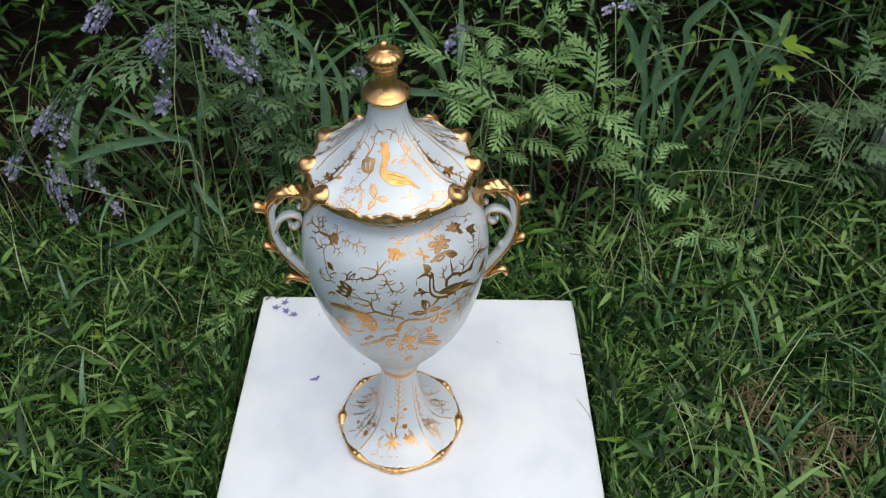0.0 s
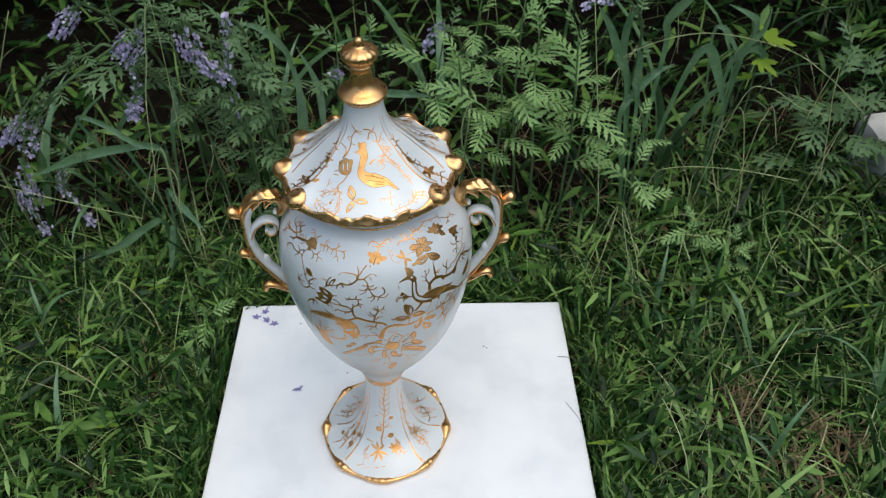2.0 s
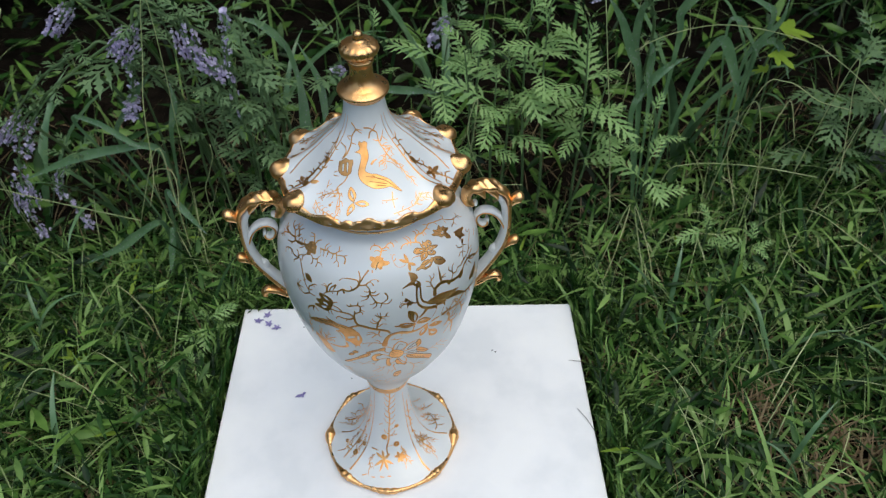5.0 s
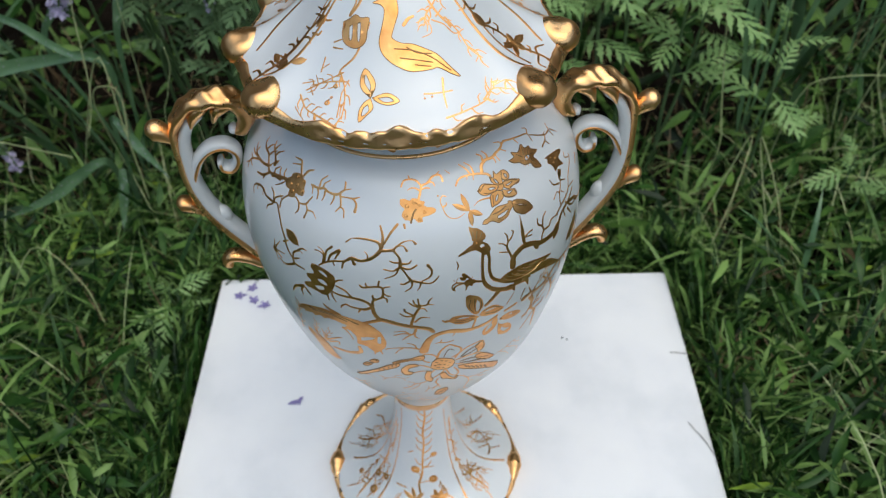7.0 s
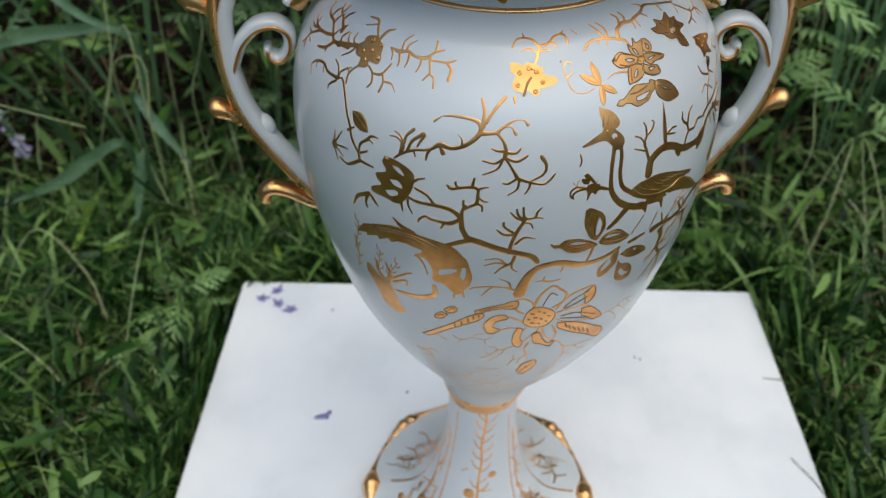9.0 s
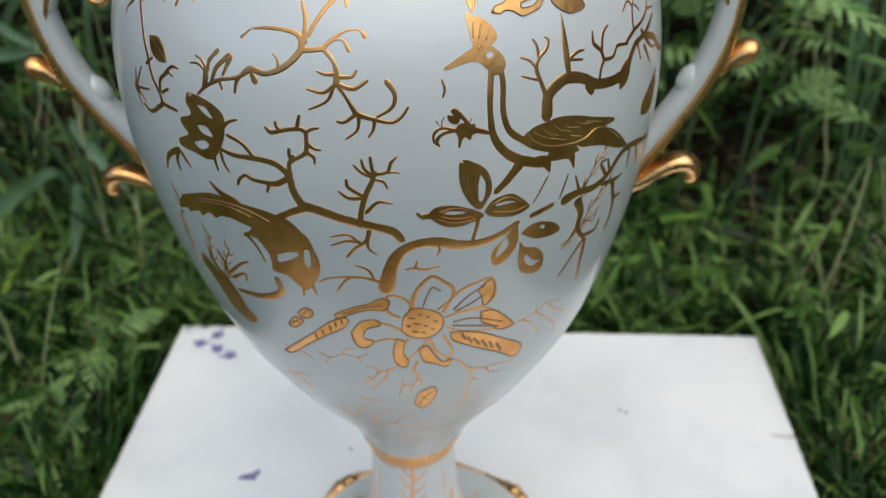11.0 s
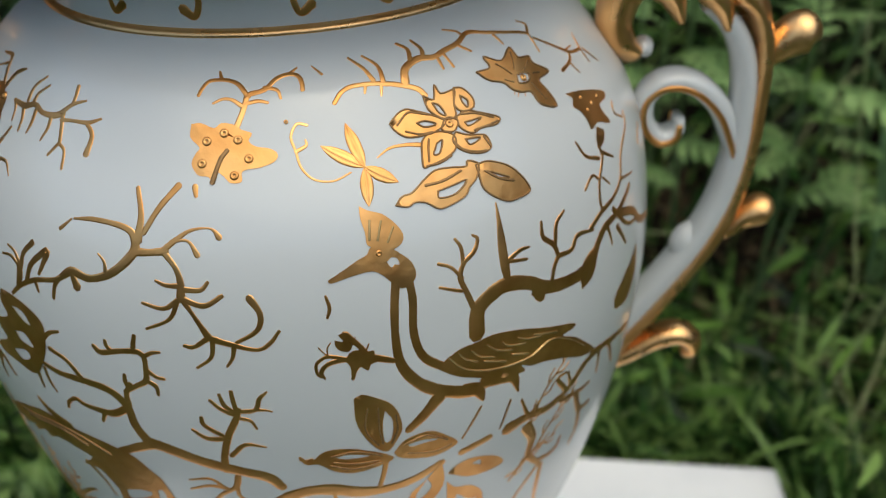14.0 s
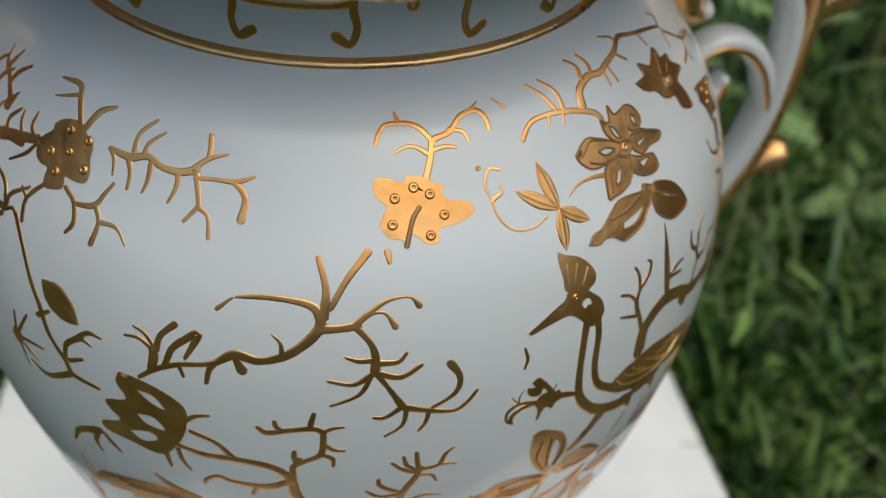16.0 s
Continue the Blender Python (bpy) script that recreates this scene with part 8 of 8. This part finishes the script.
# ---- lilac flower stalks ----
def floret_cluster(name, centre, length, width, along, count, seed, parent, mat):
    """A spike of many small open florets."""
    r = random.Random(seed)
    along = Vector(along).normalized()
    side = along.cross(Vector((0.3, 0.2, 1))).normalized()
    up = side.cross(along)
    v, f = [], []
    for i in range(count):
        k = r.uniform(-0.5, 0.5)
        a = r.uniform(0, 2 * math.pi)
        rad_ = width * 0.5 * math.sqrt(r.uniform(0.1, 1)) * (1 - 0.9 * abs(k) ** 1.5)
        out = side * math.cos(a) + up * math.sin(a)
        p = Vector(centre) + along * (k * length) + out * rad_
        for q in range(4):
            b1 = q * 1.57 + r.uniform(-0.4, 0.4)
            t1 = (side * math.cos(b1) + along * math.sin(b1) + out * 0.5).normalized()
            t2 = t1.cross(out).normalized()
            sz = r.uniform(0.0028, 0.0048)
            o = len(v)
            v += [p, p + t1 * sz * 0.6 + t2 * sz * 0.38, p + t1 * sz, p + t1 * sz * 0.6 - t2 * sz * 0.38]
            f.append((o, o + 1, o + 2, o + 3))
    return link_mesh(name, v, f, mat, parent)


def flower_stalk(pts, clusters, seed, label="arching grey-green stalk with lilac flower clusters", whorls=()):
    """pts: the stalk's line from the ground; clusters: (how far along, length, width, florets); whorls: where small rings of florets sit."""
    base = Vector((pts[0][0], pts[0][1], ground_height(pts[0][0], pts[0][1])))
    plant = tagged(new("flower_stalk"), label, "flower", group="lilac flower stalks")
    plant.location = base
    local = [(0, 0, 0)] + [tuple(Vector(p) - base) for p in pts[1:]]
    n = len(local)
    sweep("stem", local, [(0.0017 - 0.0010 * i / n,) * 2 for i in range(n)], STEM, plant, side=(0.3, 1, 0.2), n=6, steps=5)
    path = spline(local, 12)
    for i, (k, ln, w, count) in enumerate([*clusters, *[(k, 0.0040, 0.0070, 4) for k in whorls]]):
        j = min(int(k * (len(path) - 1)), len(path) - 2)
        floret_cluster("flower_head", path[j], ln, w, path[j + 1] - path[j], count, seed * 20 + i, plant, LILAC)
    for i, k in enumerate((0.52, 0.62, 0.70, 0.78, 0.88)):
        j = min(int(k * (len(path) - 1)), len(path) - 2)
        floret_cluster("bract", path[j], 0.016, 0.007, path[j + 1] - path[j], 7, seed * 31 + i, plant, SAGE)
    r = random.Random(seed)
    for i in range(7):
        j = int((0.1 + 0.5 * i / 7) * (len(path) - 1))
        ob = new("leaf", GREY_LEAVES[2])
        ob.parent = plant
        ob.matrix_basis = Matrix.LocRotScale(path[j], Euler((r.uniform(-0.4, 0.4), radians(r.uniform(-50, 10)), 2.3 * i)), (0.8, 0.8, 0.8))


flower_stalk([(-0.150, 0.330, 0), (-0.168, 0.290, 0.160), (-0.194, 0.265, 0.252), (-0.212, 0.262, 0.233), (-0.230, 0.260, 0.213)], [(0.97, 0.028, 0.025, 80), (0.80, 0.010, 0.008, 8)], 1)
flower_stalk([(-0.200, 0.360, 0), (-0.225, 0.320, 0.170), (-0.253, 0.270, 0.252), (-0.267, 0.268, 0.247), (-0.281, 0.265, 0.235)], [(0.93, 0.030, 0.018, 64)], 2)
flower_stalk([(-0.120, 0.320, 0), (-0.160, 0.285, 0.150), (-0.172, 0.265, 0.245), (-0.173, 0.262, 0.219), (-0.163, 0.258, 0.201), (-0.148, 0.255, 0.189)], [(0.63, 0.030, 0.021, 66), (0.82, 0.018, 0.016, 34), (0.95, 0.022, 0.015, 36)], 3)
flower_stalk([(0.080, 0.400, 0), (0.070, 0.340, 0.16), (0.052, 0.285, 0.215), (0.040, 0.280, 0.205)], [(0.93, 0.026, 0.014, 44)], 4)
flower_stalk([(-0.190, 0.330, 0), (-0.205, 0.290, 0.140), (-0.224, 0.260, 0.197), (-0.230, 0.258, 0.174), (-0.238, 0.255, 0.149)], [(0.97, 0.017, 0.013, 26), (0.86, 0.008, 0.013, 8)], 5, whorls=(0.62, 0.72))
flower_stalk([(-0.100, 0.330, 0), (-0.120, 0.290, 0.160), (-0.200, 0.265, 0.248), (-0.219, 0.263, 0.230), (-0.249, 0.261, 0.211), (-0.285, 0.259, 0.188), (-0.319, 0.257, 0.162), (-0.338, 0.255, 0.144), (-0.350, 0.253, 0.118), (-0.362, 0.251, 0.077), (-0.363, 0.249, 0.053), (-0.366, 0.247, 0.034), (-0.358, 0.245, 0.013)],
             [(0.815, 0.026, 0.026, 52), (0.76, 0.018, 0.020, 16), (0.985, 0.008, 0.012, 12)], 6, "long arching grey-green stalk with lilac flower clusters", (0.60, 0.64, 0.68, 0.72, 0.88, 0.92))
flower_stalk([(-0.190, 0.330, 0), (-0.215, 0.290, 0.160), (-0.243, 0.265, 0.216), (-0.261, 0.262, 0.212), (-0.299, 0.259, 0.194), (-0.327, 0.256, 0.169), (-0.345, 0.253, 0.148), (-0.358, 0.250, 0.131)], [(0.98, 0.023, 0.013, 44)], 12, "thin arching stalk ending in a lilac flower cluster", (0.82, 0.87, 0.91))
flower_stalk([(-0.230, 0.330, 0), (-0.250, 0.280, 0.150), (-0.274, 0.260, 0.191), (-0.307, 0.258, 0.168), (-0.328, 0.255, 0.146), (-0.336, 0.252, 0.129), (-0.344, 0.250, 0.108)], [], 13, "drooping grey-green stalk with faded flowers", (0.68, 0.76, 0.84, 0.91, 0.98))
flower_stalk([(-0.300, 0.330, 0), (-0.345, 0.290, 0.11), (-0.370, 0.260, 0.123), (-0.389, 0.255, 0.102), (-0.406, 0.250, 0.075)], [(0.97, 0.024, 0.014, 38)], 7, whorls=(0.70, 0.78, 0.86))
flower_stalk([(-0.260, 0.300, 0), (-0.285, 0.270, 0.085), (-0.302, 0.250, 0.110), (-0.318, 0.246, 0.092), (-0.324, 0.242, 0.077), (-0.314, 0.239, 0.058), (-0.304, 0.235, 0.032)], [(0.98, 0.016, 0.008, 14)], 8, "drooping grey-green stalk with faded flowers", (0.44, 0.52, 0.58, 0.64, 0.70, 0.76, 0.83, 0.90))
flower_stalk([(0.230, 0.360, 0), (0.240, 0.310, 0.17), (0.215, 0.270, 0.245), (0.176, 0.265, 0.246)], [(0.93, 0.030, 0.007, 20)], 9, "thin stalk with a sparse lilac flower spike")
flower_stalk([(-0.105, 0.330, 0), (-0.124, 0.290, 0.190), (-0.134, 0.260, 0.243), (-0.138, 0.258, 0.216), (-0.141, 0.255, 0.188), (-0.139, 0.252, 0.155), (-0.135, 0.250, 0.124)], [], 10, "pale grey-green stalk with a faded flower spike", (0.36, 0.40, 0.44, 0.48, 0.53, 0.60, 0.70, 0.79, 0.86))
flower_stalk([(-0.040, 0.340, 0), (-0.052, 0.290, 0.15), (-0.046, 0.262, 0.185)], [(0.93, 0.026, 0.009, 20), (0.75, 0.014, 0.007, 8)], 11, "pale grey-green stalk with a faded flower spike")


# ---- thin seed stalks over the lawn ----
def seed_stalk(pts, seed, heads=0):
    base = Vector((pts[0][0], pts[0][1], ground_height(pts[0][0], pts[0][1])))
    plant = tagged(new("seed_stalk"), "thin pale grass stalk with fine seeds above the lawn", "grass stalk", group="grass seed stalks")
    plant.location = base
    local = [(0, 0, 0)] + [tuple(Vector(p) - base) for p in pts[1:]]
    sweep("stalk", local, [(0.00045, 0.00045)] * len(local), PALE_STALK, plant, side=(0.3, 1, 0.2), n=5, steps=6)
    if heads:
        path = spline(local, 14)
        half = path[len(path) // 2:]
        v, f, r = [], [], random.Random(seed)
        for i in range(heads):
            p = Vector(half[int(i / heads * (len(half) - 1))])
            a = r.uniform(0, 6.28)
            d = Vector((math.cos(a), math.sin(a), 0.6)) * 0.0022
            s = Vector((-math.sin(a), math.cos(a), 0)) * 0.0006
            o = len(v)
            v += [p, p + d * 0.5 + s, p + d, p + d * 0.5 - s]
            f.append((o, o + 1, o + 2, o + 3))
        link_mesh("seed_head", v, f, STRAW, plant)


seed_stalk([(0.235, 0.140, 0), (0.216, 0.190, 0.075), (0.228, 0.165, 0.045), (0.234, 0.150, 0.012)], 2, 40)
seed_stalk([(0.180, 0.180, 0), (0.213, 0.200, 0.070), (0.200, 0.170, 0.045), (0.186, 0.150, 0.020)], 3, 40)
seed_stalk([(0.330, 0.340, 0), (0.345, 0.300, 0.110), (0.352, 0.270, 0.080), (0.350, 0.240, 0.020)], 5, 40)
seed_stalk([(0.300, 0.330, 0), (0.332, 0.300, 0.100), (0.322, 0.270, 0.070), (0.330, 0.240, 0.030)], 6, 40)
seed_stalk([(-0.280, 0.250, 0), (-0.220, 0.240, 0.120), (-0.206, 0.215, 0.080), (-0.200, 0.200, 0.030)], 9, 40)
seed_stalk([(-0.300, 0.120, 0), (-0.260, 0.140, 0.045), (-0.225, 0.120, 0.035), (-0.210, 0.100, 0.015)], 10, 50)
seed_stalk([(-0.340, 0.020, 0), (-0.300, 0.050, 0.040), (-0.260, 0.040, 0.035), (-0.235, 0.025, 0.015)], 11, 50)
seed_stalk([(0.330, 0.240, 0), (0.370, 0.200, 0.060), (0.420, 0.170, 0.045), (0.470, 0.150, 0.010)], 12, 30)
seed_stalk([(0.420, 0.280, 0), (0.430, 0.250, 0.120), (0.415, 0.240, 0.060), (0.405, 0.235, 0.000)], 13, 50)
seed_stalk([(0.198, 0.23, 0), (0.198, 0.21, 0.051), (0.199, 0.227, 0.077), (0.196, 0.243, 0.125), (0.181, 0.26, 0.252)], 20, 0)
seed_stalk([(0.221, 0.32, 0), (0.221, 0.3, 0.145), (0.227, 0.288, 0.184), (0.286, 0.276, 0.21), (0.358, 0.264, 0.2), (0.4, 0.252, 0.178), (0.442, 0.24, 0.142)], 21, 30)
seed_stalk([(0.246, 0.24, 0), (0.246, 0.22, 0.083), (0.264, 0.213, 0.106), (0.319, 0.207, 0.107), (0.38, 0.2, 0.097)], 22, 0)
seed_stalk([(0.3, 0.26, 0), (0.32, 0.24, 0.155), (0.341, 0.233, 0.178), (0.372, 0.227, 0.161), (0.397, 0.22, 0.156)], 23, 0)
seed_stalk([(0.383, 0.27, 0), (0.403, 0.25, 0.18), (0.407, 0.24, 0.155), (0.411, 0.23, 0.111), (0.411, 0.22, 0.081)], 24, 30)
seed_stalk([(0.34, 0.25, 0), (0.34, 0.23, 0.13), (0.343, 0.23, 0.146), (0.349, 0.23, 0.159), (0.363, 0.23, 0.117)], 25, 30)
seed_stalk([(-0.381, 0.27, 0), (-0.381, 0.25, 0.109), (-0.368, 0.257, 0.144), (-0.357, 0.263, 0.176), (-0.323, 0.27, 0.249)], 26, 0)
seed_stalk([(-0.377, 0.26, 0), (-0.377, 0.24, 0.117), (-0.373, 0.243, 0.159), (-0.374, 0.247, 0.188), (-0.378, 0.25, 0.209)], 28, 0)
seed_stalk([(-0.213, 0.27, 0), (-0.193, 0.25, 0.26), (-0.208, 0.238, 0.207), (-0.213, 0.225, 0.173), (-0.217, 0.212, 0.115), (-0.224, 0.2, 0.087)], 29, 30)
seed_stalk([(-0.385, 0.22, 0), (-0.385, 0.2, 0.121), (-0.345, 0.19, 0.12), (-0.306, 0.18, 0.115), (-0.223, 0.17, 0.096)], 31, 0)
seed_stalk([(-0.227, 0.25, 0), (-0.227, 0.23, 0.091), (-0.207, 0.22, 0.113), (-0.198, 0.21, 0.107), (-0.199, 0.2, 0.084)], 32, 30)
seed_stalk([(-0.178, 0.24, 0), (-0.178, 0.22, 0.078), (-0.168, 0.213, 0.111), (-0.159, 0.207, 0.135), (-0.156, 0.2, 0.154)], 33, 0)
seed_stalk([(0.055, 0.26, 0), (0.075, 0.24, 0.159), (0.066, 0.24, 0.127), (0.084, 0.24, 0.072), (0.118, 0.24, 0.065)], 34, 0)


# ---- seedling with a bright lobed leaf ----
def seedling(x, y, height):
    base = Vector((x, y, ground_height(x, y)))
    plant = tagged(new("seedling"), "young seedling with bright yellow-green lobed leaves", "seedling")
    plant.location = base
    sweep("stem", [(0, 0, 0), (0.004, -0.006, height * 0.5), (0.0, -0.012, height)], [(0.0014, 0.0014), (0.0012, 0.0012), (0.0008, 0.0008)], STEM, plant, side=(0, 1, 0.1), n=6, steps=4)
    for turn, size, dz in ((0.10, 0.025, 0.0), (-0.9, 0.017, -0.024), (2.7, 0.012, -0.045)):
        v, n = [(0, 0, 0)], 49
        for i in range(n):
            a = -2.3 + 4.6 * i / (n - 1)
            lobe = max(math.exp(-((a - c) / 0.33) ** 2) * ln for c, ln in ((0, 1.0), (0.85, 0.72), (-0.85, 0.72), (1.7, 0.45), (-1.7, 0.45)))
            rr = size * (0.34 + 0.95 * lobe) * (1 + 0.06 * math.cos(a * 29))
            v.append((rr * math.cos(a) + size * 0.25, rr * math.sin(a), 0.12 * rr * abs(math.sin(a)) - 0.22 * rr * max(0, math.cos(a))))
        m4 = pose(0, -0.012, height + dz, 4, 8, math.degrees(turn))
        link_mesh("leaf", [m4 @ Vector(p) for p in v], [(0, i, i + 1) for i in range(1, n)], BRIGHT, plant)


seedling(0.366, 0.342, 0.200)

# ---- pale edging stone half hidden in the grass ----
bm = bmesh.new()
bmesh.ops.create_cube(bm, size=1, matrix=Matrix.Diagonal((0.13, 0.08, 0.074, 1)))
bmesh.ops.bevel(bm, geom=bm.edges[:], offset=0.012, segments=2, affect="EDGES", profile=0.6)
bmesh.ops.subdivide_edges(bm, edges=bm.edges[:], cuts=3, use_grid_fill=True)
for vert in bm.verts:
    vert.co += Vector((noise.noise(vert.co * 40), noise.noise(vert.co * 40 + Vector((5, 0, 0))), noise.noise(vert.co * 40 + Vector((0, 9, 0))))) * 0.004
me = bpy.data.meshes.new("edging_stone")
bm.to_mesh(me)
bm.free()
me.materials.append(STONE)
stone = new("edging_stone", me)
stone.matrix_world = pose(0.592, 0.352, ground_height(0.592, 0.352) + 0.036, 2, -3, 12)
tagged(stone, "pale rough edging stone half hidden behind the grass", "stone")


# ---- fallen petals and twigs on the slab ----
def fallen_petal(x, y, turn, size=1.0, petals=((0, 5.2), (75, 3.6), (150, 4.2), (215, 3.4), (290, 4.0))):
    ob = tagged(new("fallen_floret"), "small fallen lilac floret lying on the marble", "floret", group="florets on the slab")
    ob.matrix_world = pose(x, y, 0.0003, 0, 0, turn)
    for i, (a, ln) in enumerate(petals):
        v = []
        for k in range(5):
            t = k / 4
            w = 0.0011 * math.sin(math.pi * (0.15 + 0.8 * t)) * size
            x0 = ln / 1000 * size * t
            v += [(x0, -w, 0.0006 * t + 0.0003), (x0, 0, 0.0001 + 0.0012 * t * t), (x0, w, 0.0006 * t + 0.0003)]
        m4 = pose(0, 0, 0, 0, 0, a)
        link_mesh("petal", [m4 @ Vector(p) for p in v], grid_faces(5, 3, False), FALLEN, ob)


for x, y, tr in ((-0.1320, 0.1330, 10), (-0.1243, 0.1395, 70), (-0.1215, 0.1288, 140), (-0.1137, 0.1243, 200)):
    fallen_petal(x, y, tr, 1.0)
fallen_petal(-0.0830, 0.0485, 0, 1.1, ((205, 6.2), (228, 4.0), (-75, 3.4), (35, 3.0)))


def dry_twig(pts):
    base = Vector(pts[0])
    ob = sweep("dry_twig", [tuple(Vector(p) - base) for p in pts], [(0.0002, 0.0002)] * len(pts), DARK_TWIG, None, side=(0.1, 0.2, 1), n=5, steps=5)
    ob.location = base
    tagged(ob, "thin dark dry grass stalk lying over the slab edge", "twig", group="dry stalks on the slab")


dry_twig([(0.1485, 0.0260, 0.0005), (0.1515, 0.0205, 0.0009), (0.1558, 0.0130, 0.0008), (0.1605, 0.0010, 0.0004)])
dry_twig([(0.1475, 0.0767, 0.0005), (0.1545, 0.0752, 0.0012), (0.1620, 0.0732, 0.0010), (0.1690, 0.0680, -0.0030)])

for x, y in ((0.0815, 0.0905), (0.0842, 0.0888), (-0.0420, 0.0640), (-0.0890, 0.1240)):
    ob = blob("soil_speck", (x, y, 0.0004), (0.0007, 0.0005, 0.0004), SOIL, None, (0, 0, 30), 0.4, 3, 6)
    tagged(ob, "tiny dark speck of soil on the marble", "speck", group="specks on the slab")

# ---- lawn further off, behind the viewer and at the sides ----
far = scatter(52000, -2.4, 2.4, -3.6, 0.9)
far = far[(np.abs(far[:, 0]) > 0.64) | (far[:, 1] < -0.26)]
far = far[np.hypot(far[:, 0], far[:, 1] + 1.35) < 2.2]
blades("far_lawn", far, 0.085, 0.0075, 0.7, GRASS, "rough lawn stretching to the added hedge ring", 0.9, 3)

# ---- added hedge ring, a dark backdrop that blocks low sky light ----
# Its overhang and uneven heights shape the light and reflections on the urn.
n = 160
verts = []
for k in range(14):
    for j in range(n):
        a = 2 * math.pi * j / n
        bump = noise.noise(Vector((math.cos(a) * 9, math.sin(a) * 9, k * 0.7))) * 0.35
        rr = 2.35 + 0.25 * bump - 0.36 * min(k, 10) / 10 + (0.5 if k == 13 else 0)
        verts.append((rr * math.cos(a), -1.35 + rr * math.sin(a), GROUND - 0.05 + SCREEN_HEIGHT * (0.80 + 0.40 * max(0.0, -math.sin(a)) + 0.18 * max(0.0, math.sin(a)) - 0.30 * abs(math.cos(a))) * min(k, 12) / 12 + 0.12 * noise.noise(Vector((math.cos(a) * 20, math.sin(a) * 20, k)))))
hedge = tagged(link_mesh("hedge", verts, grid_faces(14, n, True), SCREEN_LEAF), "added dark green hedge ring that screens low sky light", "hedge", kind="structure")

pick = rng.integers(0, len(verts) - n, 30000)
spots = np.array(verts)[pick] + rng.normal(0, 0.045, (30000, 3))
spots = spots[spots[:, 2] > GROUND]
ovate("screen_leaves", spots, 0.055, 0.026, SCREEN_LEAF, "small dark green leaves covering the added hedge ring", "hedge", (-0.8, 0.5))
